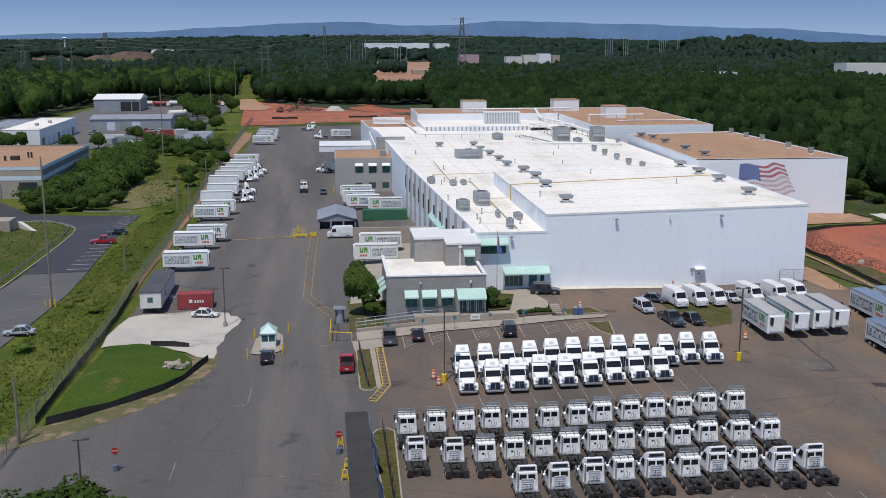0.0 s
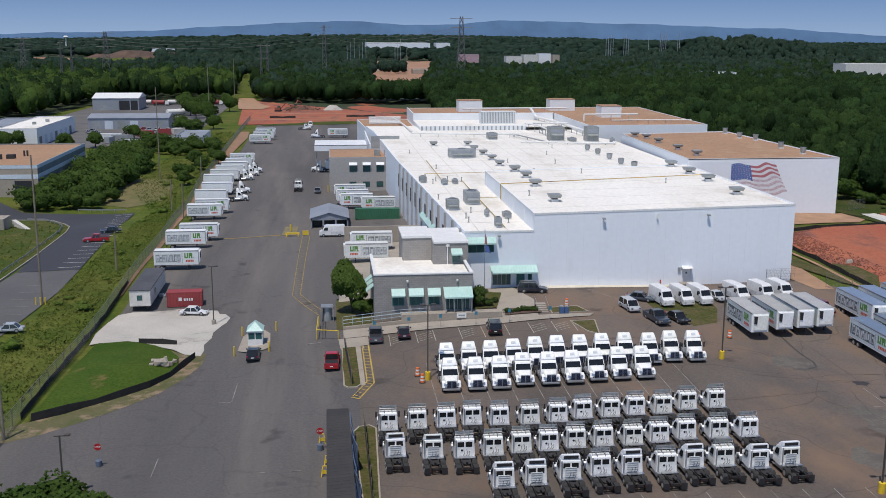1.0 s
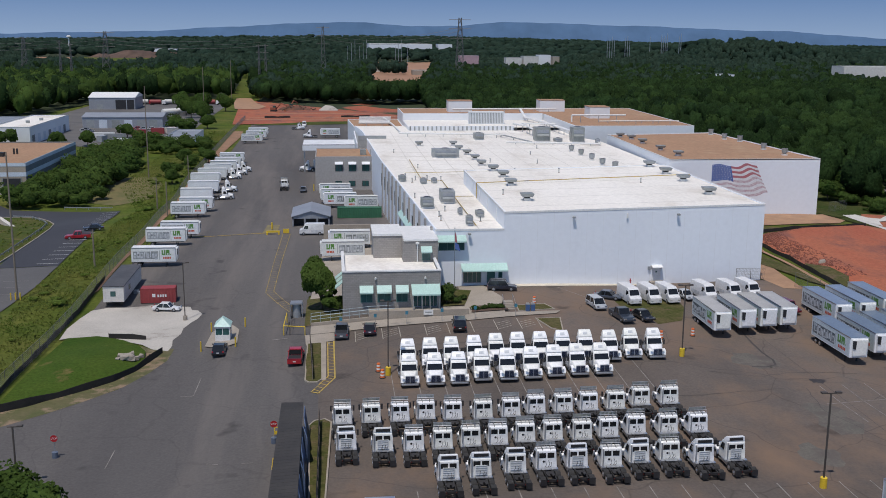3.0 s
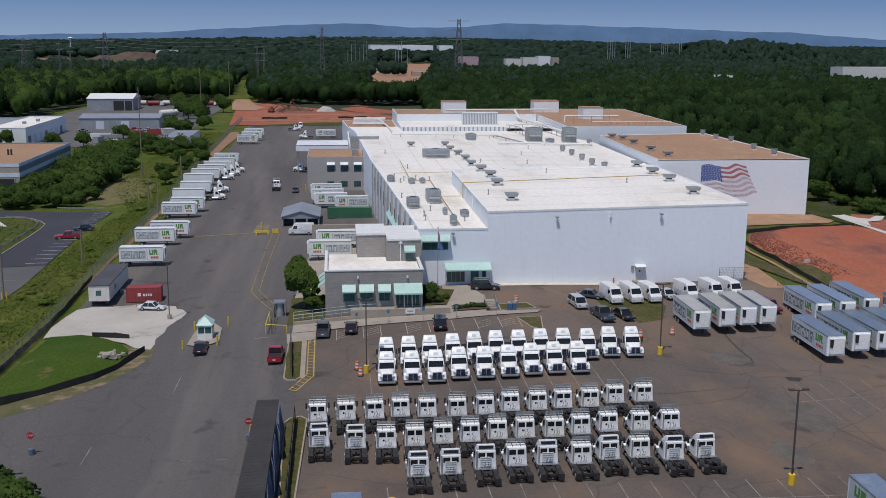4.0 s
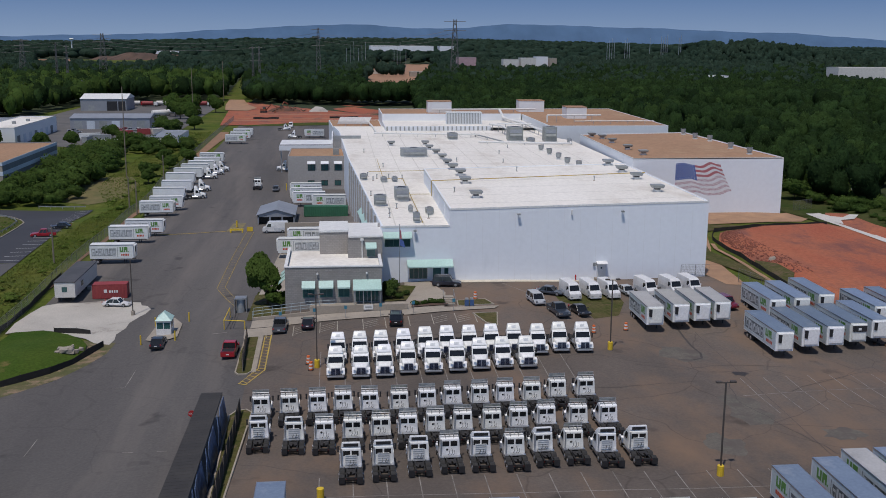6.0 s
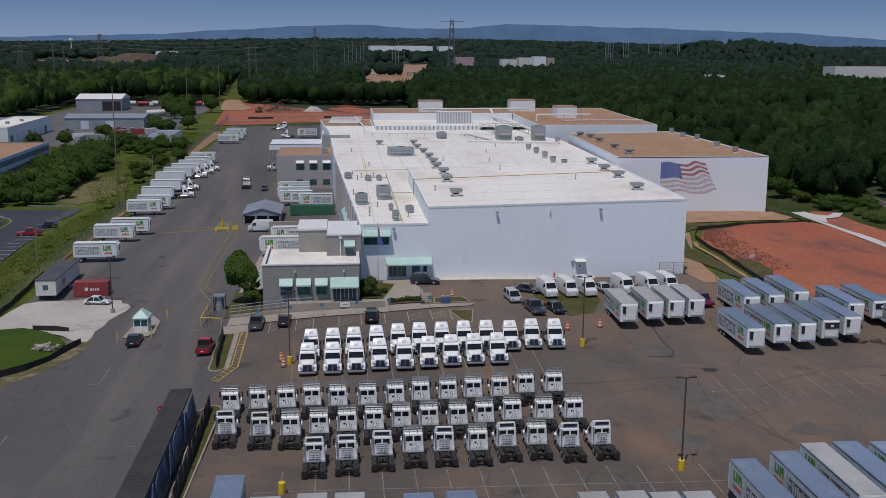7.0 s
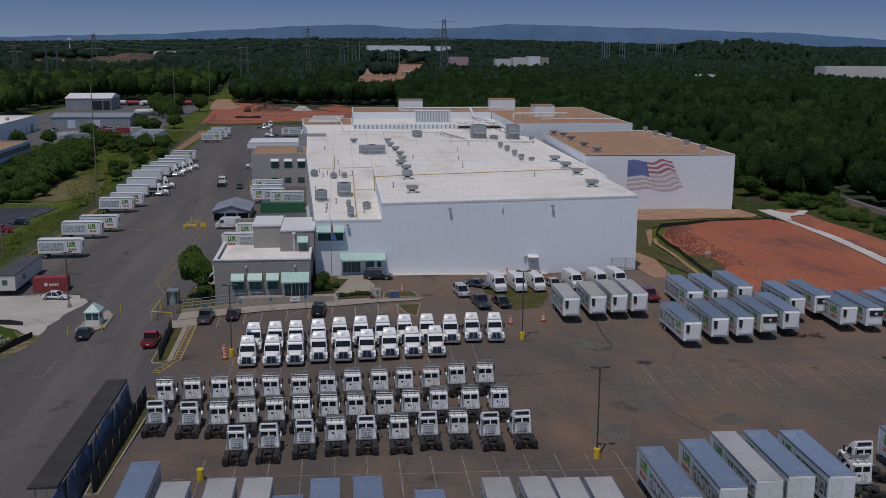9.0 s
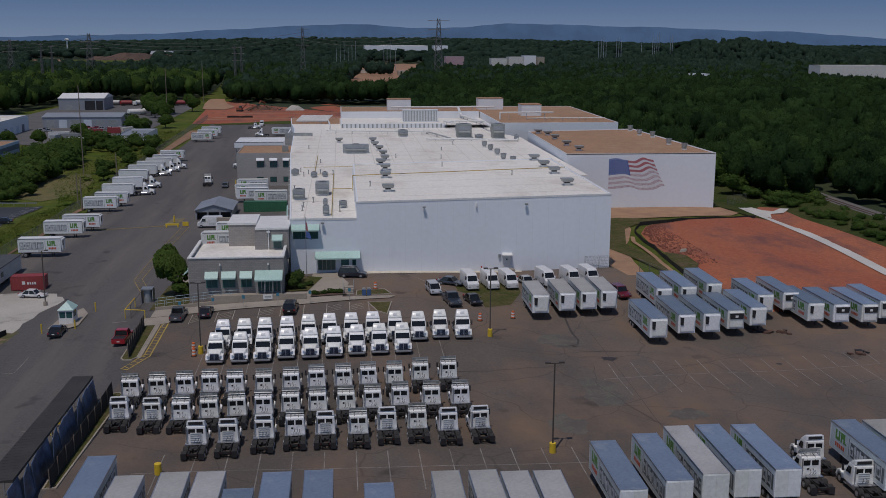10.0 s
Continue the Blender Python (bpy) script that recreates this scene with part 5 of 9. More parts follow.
pup = trailer(8.6, "short white refrigerated trailer with pictured sides", TRAILER_ROOF_WHITE, field=TRAILER_WHITE)
pup.matrix_basis = pose(-65.0, 34.4, ground_z(-65, 34.4), 0, 0, 90)
pup_plain = trailer(8.8, "plain white box trailer", TRAILER_ROOF_WHITE, 1, False, False)
pup_plain.matrix_basis = pose(-68.0, 125, ground_z(-68, 125), 0, 0, 90)
for x, y in ((-66.2, 57.5), (-64.6, 67.5), (-66.5, 95.8), (-65.6, 105), (-66.0, 212), (-63.6, 278), (-62.8, 292), (-62.8, 306)):
    again(pup, x, y, 90)
for x, y in ((-67.5, 137), (-68.5, 151), (-67.5, 161), (-67.0, 173), (-66.5, 186), (-66.0, 197)):
    again(pup_plain, x, y, 90)
for x, y in ((-60.6, 125.5), (-60.8, 137.5), (-61.5, 162), (-60.6, 174), (-60.2, 187)):
    again(nose_truck, x, y, 90)
# trailers at the docks, noses to the yard
for x, y in ((-27.4, 33.5), (-25.8, 46)):
    again(pup, x, y, -90)
for x, y in ((-21.8, 98), (-27.3, 104.5), (-28.2, 112), (-28.6, 122)):
    again(pup, x, y, -90)
for x, y in ((-31, 182), (-29, 214), (-29, 228)):
    again(pup_plain, x, y, -90)
again(pup, -30, 300, -90)
again(nose_truck, -39.2, 300, -90)
again(nose_truck, -37.5, 182, -90)
long_box = trailer(11.6, "long white refrigerated trailer with pictured sides", TRAILER_ROOF, 2)
long_box.matrix_basis = pose(42.9, -36.6, ground_z(42.9, -36.6))
dark_box = trailer(11.4, "long refrigerated trailer with a black-grilled cooling unit", TRAILER_ROOF, 2, True)
dark_box.matrix_basis = pose(56.5, -31.4, ground_z(56.5, -31.4))
for x, y in ((48.0, -33.9), (52.2, -32.9), (60.6, -29.9), (48.6, -20.9), (53.0, -19.9), (57.9, -18.0), (64.4, -23.5), (70.6, -28.2)):
    again(long_box, x, y)
for x, y in ((69.2, -22.2), (74.4, -29.0), (79.0, -29.0), (83.2, -26.6)):
    again(dark_box, x, y)
mid_box = trailer(9.6, "white refrigerated trailer with pictured sides and a grey roof", TRAILER_ROOF_DUSTY, 2)
mid_box.matrix_basis = pose(27.8, -25.9, ground_z(27.8, -25.9))
for x, y in ((32.3, -24.4), (35.9, -23.6), (39.3, -23.0)):
    again(mid_box, x, y)
# trailers at the near edge of the lot, seen from above
near_box = trailer(12.2, "refrigerated trailer with a dusty grey roof", TRAILER_ROOF_DUSTY, 2)
near_box.matrix_basis = pose(-18.1, -98.2, ground_z(-18.1, -98.2))
for x, y in ((-22.2, -98.6), (-14.9, -98.3), (6.6, -99.6), (10.2, -99.6), (13.1, -100), (16.1, -100)):
    again(near_box, x, y, rng.uniform(-1, 1))
for x, y, a in ((-25.6, -93.6, 0), (-12.0, -101.8, 0), (-8.8, -98.5, 0), (-5.0, -98.3, 0), (0.4, -101.6, 0)):
    again(long_box, x, y, a)
for x, y in ((23.3, -92.5), (28.1, -90.9), (32.0, -89.4), (35.4, -89.0), (39.2, -89.3), (50.6, -88.6), (54.0, -89.0)):
    again(near_box if x in (32.0, 54.0) else long_box, x, y, 180)
for x, y, a in ((46.3, -85.3, 180), (43.9, -89.6, 180), (48.2, -92.0, 180)):
    again(low_truck if x > 45 else rear_truck, x, y, a)


# ---- cars and vans ----
def paint(name, c, rough=0.3):
    return mat(name, c, tuple(0.9 * v for v in c), 0.8, 5.0, rough, coat=0.6)


def car(name, label, body, kind):
    """A road vehicle, nose at -y."""
    t = thing(name, label, "car" if name == "car" else name.replace("_", " "), "parked cars" if name != "delivery_van" else "parked vans")
    if kind == "van":
        L, W, H = 5.9, 1.0, 2.7
        prof = [(-2.95, 0.35), (2.95, 0.35), (2.95, 2.55), (2.8, 2.7), (-1.3, 2.7), (-1.75, 2.45), (-2.3, 1.5), (-2.9, 1.2)]
        part("body", taper(Shape().prism(prof, -W, W, "x"), 1.3, 2.7, 0.86), body, t, bevel=0.2, smooth=False)
        part("windshield", Shape().hexa([(-0.85, -2.27, 1.58), (0.85, -2.27, 1.58), (0.85, -2.2, 1.58), (-0.85, -2.2, 1.58), (-0.78, -1.8, 2.4), (0.78, -1.8, 2.4), (0.78, -1.73, 2.4), (-0.78, -1.73, 2.4)]), CAR_GLASS, t)
        for s in (-1, 1):
            x0, x1 = sorted((s * 1.003, s * 1.015))
            part("side_window", taper(Shape().prism([(-2.0, 1.5), (-0.9, 1.5), (-0.9, 2.2), (-1.65, 2.2)], x0, x1, "x"), 1.3, 2.7, 0.86), CAR_GLASS, t)
            part("side_print", Shape().box(x0, -0.2, 0.7, x1, 2.4, 1.25), PICTURE_PALE, t)
        part("rear_window", Shape().box(-0.75, 2.952, 1.5, -0.08, 2.965, 2.2).box(0.08, 2.952, 1.5, 0.75, 2.965, 2.2), CAR_GLASS, t)
        axle, r = (-1.95, 1.75), 0.36
    else:
        spec = {"sedan": (4.8, 0.9, 0.72, 1.42, (-0.95, -0.35, 1.0, 1.75)), "suv": (5.0, 0.97, 0.98, 1.8, (-1.05, -0.55, 2.1, 2.4)), "pickup": (5.7, 0.98, 1.02, 1.85, (-1.0, -0.45, 0.75, 0.85)), "minivan": (4.9, 0.95, 0.88, 1.72, (-1.5, -0.75, 2.0, 2.3))}[kind]
        L, W, belt, H, (a, b, c, d) = spec
        h = L / 2
        hood = belt + (0.0 if kind != "sedan" else -0.02)
        low = [(-h, 0.32), (h, 0.32), (h, belt), (d, belt + 0.02), (a, belt + 0.02), (-h + 0.35, hood - 0.12), (-h, 0.62)]
        part("body", Shape().prism(low, -W, W, "x"), body, t, bevel=0.09, smooth=False)
        ti = W - 0.16
        part("cabin", Shape().hexa([(-W + 0.05, a, belt), (W - 0.05, a, belt), (W - 0.05, d, belt), (-W + 0.05, d, belt), (-ti, b, H - 0.02), (ti, b, H - 0.02), (ti, c, H - 0.02), (-ti, c, H - 0.02)]), CAR_GLASS, t)
        part("roof", Shape().hexa([(-ti - 0.02, b - 0.05, H - 0.05), (ti + 0.02, b - 0.05, H - 0.05), (ti + 0.02, c + 0.05, H - 0.05), (-ti - 0.02, c + 0.05, H - 0.05), (-ti + 0.1, b + 0.1, H + 0.02), (ti - 0.1, b + 0.1, H + 0.02), (ti - 0.1, c - 0.1, H + 0.02), (-ti + 0.1, c - 0.1, H + 0.02)]), body, t)
        pil = Shape()
        for s in (-1, 1):
            for p, q in ((a, b), ((a + d) / 2, (b + c) / 2), (d, c)):
                pil.tube([(s * (W - 0.05), p, belt), (s * ti, q, H - 0.03)], 0.05, 5)
        part("window_frame", pil, body, t)
        if kind == "pickup":
            part("bed", Shape().box(-W + 0.12, 0.95, belt + 0.021, W - 0.12, h - 0.12, belt + 0.03), BLACK, t)
            part("bed_rim", Shape().box(-W + 0.02, 0.95, belt + 0.02, -W + 0.12, h, belt + 0.09).box(W - 0.12, 0.95, belt + 0.02, W - 0.02, h, belt + 0.09).box(-W + 0.02, h - 0.1, belt + 0.021, W - 0.02, h, belt + 0.09), body, t)
        if kind == "suv":
            part("roof_rack", Shape().tube([(-ti + 0.08, b + 0.2, H + 0.06), (-ti + 0.08, c - 0.2, H + 0.06)], 0.025).tube([(ti - 0.08, b + 0.2, H + 0.06), (ti - 0.08, c - 0.2, H + 0.06)], 0.025), STEEL, t)
        axle, r = (-L * 0.31, L * 0.29), 0.34 if kind == "sedan" else 0.39
    for s in (-1, 1):
        for y in axle:
            wheel(t, s * (W - 0.2), y, r, s * 0.22, STEEL)
        part("headlight", Shape().box(s * (W - 0.3) - 0.18, -L / 2 - 0.01, 0.66, s * (W - 0.3) + 0.18, -L / 2 + 0.12, 0.82), CHROME, t)
        part("tail_light", Shape().box(s * (W - 0.16) - 0.1, L / 2 - 0.08, 0.72, s * (W - 0.16) + 0.1, L / 2 + 0.012, 0.95), RED_PAINT, t)
        part("mirror", Shape().box(s * (W + 0.1) - 0.1, -0.9 if kind != "van" else -2.0, 0.98 if kind != "van" else 1.5, s * (W + 0.1) + 0.1, -0.78 if kind != "van" else -1.88, 1.14 if kind != "van" else 1.8), body, t)
    part("number_plate", Shape().box(-0.2, L / 2 + 0.004, 0.62, 0.2, L / 2 + 0.02, 0.76), WHITE_PLAIN, t)
    return t


def park(ob, x, y, turn=0.0, dz=0.05):
    ob.matrix_basis = pose(x, y, ground_z(x, y) + dz, 0, 0, turn)
    return ob


black, silver, navy = paint("black car paint", (0.012, 0.012, 0.014)), paint("silver car paint", (0.42, 0.44, 0.46)), paint("navy car paint", (0.018, 0.022, 0.035))
red, white_car, grey_car, maroon = paint("red car paint", (0.38, 0.012, 0.02)), paint("white car paint", (0.75, 0.75, 0.74)), paint("grey car paint", (0.10, 0.11, 0.125)), paint("maroon car paint", (0.16, 0.012, 0.025))
van_white = paint("white van paint", (0.74, 0.74, 0.73))
park(car("car", "black sedan stopped beside the guard booth", black, "sedan"), -46.0, -26.6, 180)
red_truck = park(car("pickup", "bright red pickup in the entrance lane", red, "pickup"), -34.8, -33.6, 178)
park(car("car", "white sedan on the pale gravel patch", white_car, "sedan"), -58.0, 3.0, 80)
park(car("pickup", "dark grey pickup in a marked stall", grey_car, "pickup"), -28.3, -23.4, 178)
park(car("car", "dark plum sedan in a marked stall", paint("plum car paint", (0.03, 0.014, 0.022)), "sedan"), -24.1, -23.4, 178)
park(car("suv", "black sport utility car in a marked stall", black, "suv"), -10.8, -25.0, 176)
park(car("suv", "dark navy sport utility car by the entrance canopy", navy, "suv"), -0.9, -4.0, 82)
park(car("minivan", "silver minivan in the car park", silver, "minivan"), 12.4, -16.2, 8)
park(car("car", "slate grey sedan near the white wall", paint("slate car paint", (0.06, 0.075, 0.10)), "sedan"), 15.9, -10.5, 60)
park(car("pickup", "dark slate pickup with an open bed", paint("dark slate paint", (0.035, 0.045, 0.06)), "pickup"), 14.8, -22.6, 10)
park(car("car", "black sedan at the grass strip", black, "sedan"), 18.3, -22.0, 14)
park(car("car", "silver sedan between the vans and trailers", silver, "sedan"), 29.3, -9.6, 14)
park(car("suv", "maroon sport utility car between the trailers", maroon, "suv"), 43.9, -17.3, 12)
delivery = park(car("delivery_van", "white high-roofed delivery van on the grass strip", van_white, "van"), 18.9, -12.2, 8)
for x, y, a in ((22.5, -11.4, 8), (25.8, -10.9, 9), (32.6, -9.6, 10), (37.0, -9.5, 9), (40.4, -9.2, 8)):
    again(delivery, x, y, a)
park(car("cargo_van", "white cargo van beside the vaulted shed", van_white, "van"), -34.2, 64.8, -90)
park(car("car", "grey sedan on the service road", grey_car, "sedan"), -38.0, 133.5, 0)
again(rear_truck, -43.8, 138.5, 180)
again(rear_truck, -45.5, 338, 90)
again(delivery, -43.1, 353, 0)
again(red_truck, -87.7, 67.4, -80, label="bright red pickup in the neighbouring car park")
park(car("car", "black sedan beside the red pickup", black, "sedan"), -86.8, 79.5, -80)
park(car("car", "silver sedan in the neighbouring car park", silver, "sedan"), -85.6, -6.8, -86)
red_rig = tractor("visor", "red road tractor parked at the tan building", red)
park(red_rig, -124.0, 141.0, 20)
again(long_box, -28.5, 250, -90)


# ---- yard furniture ----
def lamp_post(h=9.0, base="yellow"):
    t = thing("lamp_post", "dark lamp post with twin flat heads on a yellow base" if base == "yellow" else "dark single lamp post on a concrete base", "lamp post", "car park lamps")
    b = 1.15 if base == "yellow" else 0.8
    part("base", Shape().cyl(0, 0, 0, 0.36, b, n=16), YELLOW if base == "yellow" else CONCRETE, t, bevel=0.03)
    part("pole", Shape().box(-0.075, -0.075, b, 0.075, 0.075, b + h), POLE_DARK, t)
    part("arm", Shape().box(-0.55, -0.04, b + h - 0.1, 0.55, 0.04, b + h), POLE_DARK, t)
    for s in ((-1, 1) if base == "yellow" else (1,)):
        part("lamp_head", Shape().box(s * 0.75 - 0.3, -0.22, b + h - 0.04, s * 0.75 + 0.3, 0.22, b + h + 0.14), POLE_DARK, t, bevel=0.04)
    return t


lamp = lamp_post()
lamp.matrix_basis = pose(18.6, -39.6, ground_z(18.6, -39.6))
for x, y in ((19.7, -79.8), (-22.4, -42.6)):
    again(lamp, x, y)
lamp2 = lamp_post(9.0, "concrete")
lamp2.matrix_basis = pose(-54.0, -3.8, ground_z(-54, -3.8))
lamp3 = lamp_post(5.9, "concrete")
lamp3.matrix_basis = pose(-62.4, -68.6, ground_z(-62.4, -68.6))
lamp3["label"] = "short dark lamp post beside the verge shrubs"
bollard = thing("bollard", "yellow concrete-filled steel bollard on asphalt", "bollard", "bollards")
part("post", Shape().cyl(0, 0, 0, 0.36, 1.2, n=16), YELLOW, bollard, bevel=0.04)
bollard.matrix_basis = pose(-21.3, -83.6, ground_z(-21.3, -83.6))


def barrel():
    t = thing("traffic_barrel", "orange and white striped traffic barrel", "traffic barrel", "traffic barrels")
    part("foot", Shape().cyl(0, 0, 0, 0.42, 0.12, n=12), RUBBER, t)
    for i in range(5):
        part("band", Shape().cyl(0, 0, 0.12 + i * 0.22, 0.3 - i * 0.015, 0.22, n=12, r2=0.29 - i * 0.015), ORANGE if i % 2 == 0 else WHITE_PLAIN, t)
    return t


brl = barrel()
brl.matrix_basis = pose(-23.6, -41.0, ground_z(-23.6, -41))
for x, y in ((-23.2, -43.6), (18.2, -31.6), (23.6, -29.8), (2.8, -13.6)):
    again(brl, x, y)


def stop_sign(label):
    t = thing("stop_sign", label, "stop sign", "stop signs")
    part("tub", Shape().cyl(0, 0, 0, 0.35, 0.7, n=14), mat("blue-grey drum", (0.11, 0.14, 0.19), None, 1.0, 5.0, 0.6), t)
    part("post", Shape().cyl(0, 0, 0.7, 0.035, 1.8, n=8), STEEL, t)
    oct8 = [(0.42 * math.cos(math.tau * (i + 0.5) / 8), 2.3 + 0.42 * math.sin(math.tau * (i + 0.5) / 8)) for i in range(8)]
    part("plate", Shape().prism(oct8, -0.06, -0.04, "y"), RED_PAINT, t)
    for i, b in enumerate(("S", "T", "O", "P")):
        cu = bpy.data.curves.new("letter", "FONT")
        cu.body, cu.size, cu.align_x, cu.align_y = b, 0.3, "CENTER", "CENTER"
        tmp = bpy.data.objects.new("letter", cu)
        me = bpy.data.meshes.new_from_object(tmp)
        bpy.data.objects.remove(tmp)
        me.materials.clear()
        me.materials.append(WHITE_PLAIN)
        ob = new("letter", me)
        ob.parent = t
        ob.matrix_basis = pose(-0.27 + i * 0.18, -0.063, 2.3, 90, 0, 0)
    return t


stop = stop_sign("red octagonal stop sign standing in a drum")
stop.matrix_basis = pose(-60.6, -60.6, ground_z(-60.6, -60.6))
again(stop, -36.3, -62.0)

# guard booth on its island
island = drape("traffic_island", [(-48.6, -22.6), (-47.6, -23.6), (-44.8, -23.8), (-43.8, -22.8), (-44.2, -14.8), (-46.2, -9.5), (-48.4, -14.4)], 0.17, CONCRETE, 1.5, "pale concrete island with kerb", category="traffic island")
booth = thing("guard_booth", "small white guard booth with a teal hipped roof", "guard booth", at=(-46.1, -19.6, ground_z(-46.1, -19.6) + 0.17))
part("wall", Shape().box(-1.1, -1.4, 0, 1.1, 1.4, 1.0).box(-1.1, -1.4, 1.0, -0.98, 1.4, 2.3).box(0.98, -1.4, 1.0, 1.1, 1.4, 2.3).box(-0.98, 1.28, 1.0, 0.98, 1.4, 2.3).box(-0.98, -1.4, 2.0, 0.98, -1.28, 2.3).box(-0.06, -1.4, 1.0, 0.06, -1.28, 2.0), WHITE_PLAIN, booth)
for x0, x1 in ((-0.97, -0.07), (0.07, 0.97)):
    part("pane", Shape().box(x0, -1.37, 1.0, x1, -1.31, 2.0), GLASS, booth)
for s in (-1, 1):
    x0, x1 = sorted((s * 1.103, s * 1.12))
    part("pane", Shape().box(x0, -1.0, 1.05, x1, 0.6, 2.0), GLASS, booth)
part("roof", Shape().add([(-1.25, -1.6, 2.3), (1.25, -1.6, 2.3), (1.25, 1.6, 2.3), (-1.25, 1.6, 2.3), (0, -0.5, 3.5), (0, 0.5, 3.5)], [(0, 1, 4), (1, 2, 5, 4), (2, 3, 5), (3, 0, 4, 5), (3, 2, 1, 0)]), TEAL, booth, "teal hipped roof")
for x, y in ((-48.6, -13.6), (-43.4, -13.0), (-43.9, -24.4), (-48.9, -24.6)):
    p = thing("guard_post", "yellow steel guard post", "post", "guard posts", at=(x, y, ground_z(x, y)))
    part("post", Shape().cyl(0, 0, 0, 0.11, 1.5, n=10), YELLOW, p)

# gate frames at the walkway
gate = thing("walkway_gate", "yellow tubular barrier at the end of the walkway", "barrier", at=(-37.0, -20.9, ground_z(-36, -21)))
part("rail", Shape().tube([(0, 0, 0), (0, 0, 1.5), (3.2, -0.8, 1.5), (3.2, -0.8, 0)], 0.07, 8).tube([(0, 0, 1.5), (0.2, 7, 1.6), (0.2, 7, 0)], 0.07, 8), YELLOW, gate)
part("fence_panel", Shape().tube([(0.9, 0, 0), (0.9, 9, 0), (0.9, 9, 2.1), (0.9, 0, 2.1), (0.9, 0, 0)], 0.04), POLE_DARK, gate)
kiosk = thing("turnstile", "grey full-height turnstile in a steel frame", "turnstile", at=(-35.4, -10.0, ground_z(-35.4, -10)))
part("drum", Shape().cyl(0, 0, 0, 0.7, 2.3, n=16), DUCT, kiosk)
part("hood", Shape().box(-0.95, -0.95, 2.3, 0.95, 0.95, 2.5), STEEL, kiosk)
for x0 in (-1.0, 0.9):
    part("side_panel", Shape().box(x0, -0.9, 0, x0 + 0.1, 0.9, 2.3), STEEL, kiosk)

# planted strips with kerbs
def kerb_ring(outline, label):
    pts = outline + outline[:1]
    s = Shape()
    for (ax, ay), (bx, by) in zip(pts, pts[1:]):
        d = math.hypot(bx - ax, by - ay)
        nx, ny = -(by - ay) / d * 0.18, (bx - ax) / d * 0.18
        za, zb = ground_z(ax, ay), ground_z(bx, by)
        s.hexa([(ax, ay, za - 0.2), (bx, by, zb - 0.2), (bx + nx, by + ny, zb - 0.2), (ax + nx, ay + ny, za - 0.2), (ax, ay, za + 0.18), (bx, by, zb + 0.18), (bx + nx, by + ny, zb + 0.18), (ax + nx, ay + ny, za + 0.18)])
    tagged(part("kerb", s, CONCRETE), label, "kerb", "", "structure")


strip1 = [(-33.4, -42.4), (-32.9, -43.4), (-31.6, -43.6), (-31.0, -42.6), (-31.2, -26.4), (-33.4, -26.4)]
DULL_GRASS = mat("dull strip grass", (0.06, 0.07, 0.02), (0.105, 0.09, 0.042), 0.4, 2.0, 0.95, bump=0.06, stain=((0.13, 0.095, 0.06), 0.5, 0.55, 0.65), fine=0.3, spec=0.08)
drape("planted_strip", strip1, 0.14, DULL_GRASS, 2.0, "dry grass strip in a kerb")
kerb_ring(strip1, "pale concrete kerb round the grass strip")
drape("walkway_slab", [(-31.1, -43.2), (-30.55, -43.0), (-30.65, -26.2), (-29.4, -26.0), (-29.4, -21.9), (-33.8, -21.9), (-33.6, -26.3), (-31.1, -26.3)], 0.12, CONCRETE, 2.0, "pale concrete walkway")
strip2 = [(-32.0, -86), (-30.6, -86), (-29.8, -57.6), (-30.6, -56.4), (-31.9, -56.6), (-32.6, -58)]
drape("planted_strip", strip2, 0.14, DULL_GRASS, 2.0, "green grass strip in a kerb")
kerb_ring(strip2, "pale concrete kerb round the grass strip")
for y0, y1, x0, x1 in ((-42.5, -27, -32.3, -32.9), (-86, -57.5, -31.2, -31.2)):
    s = thing("fabric_fence", "sagging black fabric fence on stakes", "fence", "fabric fences")
    n = 9
    for i in range(n):
        ya, yb = y0 + (y1 - y0) * i / n, y0 + (y1 - y0) * (i + 1) / n
        xa, xb = x0 + (x1 - x0) * i / n, x0 + (x1 - x0) * (i + 1) / n
        za, zb = ground_z(xa, ya), ground_z(xb, yb)
        h = 1.9 + 0.15 * math.sin(i * 1.9)
        part("fabric", Shape().hexa([(xa - 0.02, ya, za), (xb - 0.02, yb, zb), (xb + 0.02, yb, zb), (xa + 0.02, ya, za), (xa - 0.12, ya, za + h), (xb - 0.12, yb, zb + h), (xb - 0.08, yb, zb + h), (xa - 0.08, ya, za + h)]), SILT, s)
        part("stake", Shape().box(xa - 0.04, ya - 0.04, za - 0.2, xa + 0.04, ya + 0.04, za + 2.2), WOOD_POLE, s)

# the long covered shelter at the near edge
shelter = thing("covered_walkway", "long low shelter with dark ribbed roof and blue sheeting", "shelter", at=(-0.95, -1.3, 0.75))
za, zb = ground_z(-33, -58) + 2.5, ground_z(-33, -90) + 2.5
part("roof", Shape().hexa([(-34.6, -57.6, za), (-32.1, -58.0, za), (-31.9, -90, zb), (-34.6, -90, zb), (-34.6, -57.6, za + 0.15), (-32.1, -58.0, za + 0.3), (-31.9, -90, zb + 0.3), (-34.6, -90, zb + 0.15)]), TARP_DARK, shelter, "dark ribbed sheet roof")
for i in range(40):
    y = -58.4 - i * 0.8
    z = za + (zb - za) * i / 40
    part("roof_rib", Shape().hexa([(-34.55, y, z + 0.15), (-32.1, y, z + 0.29), (-32.1, y + 0.08, z + 0.29), (-34.55, y + 0.08, z + 0.15), (-34.55, y, z + 0.175), (-32.1, y, z + 0.315), (-32.1, y + 0.08, z + 0.315), (-34.55, y + 0.08, z + 0.175)]), TARP_DARK, shelter)
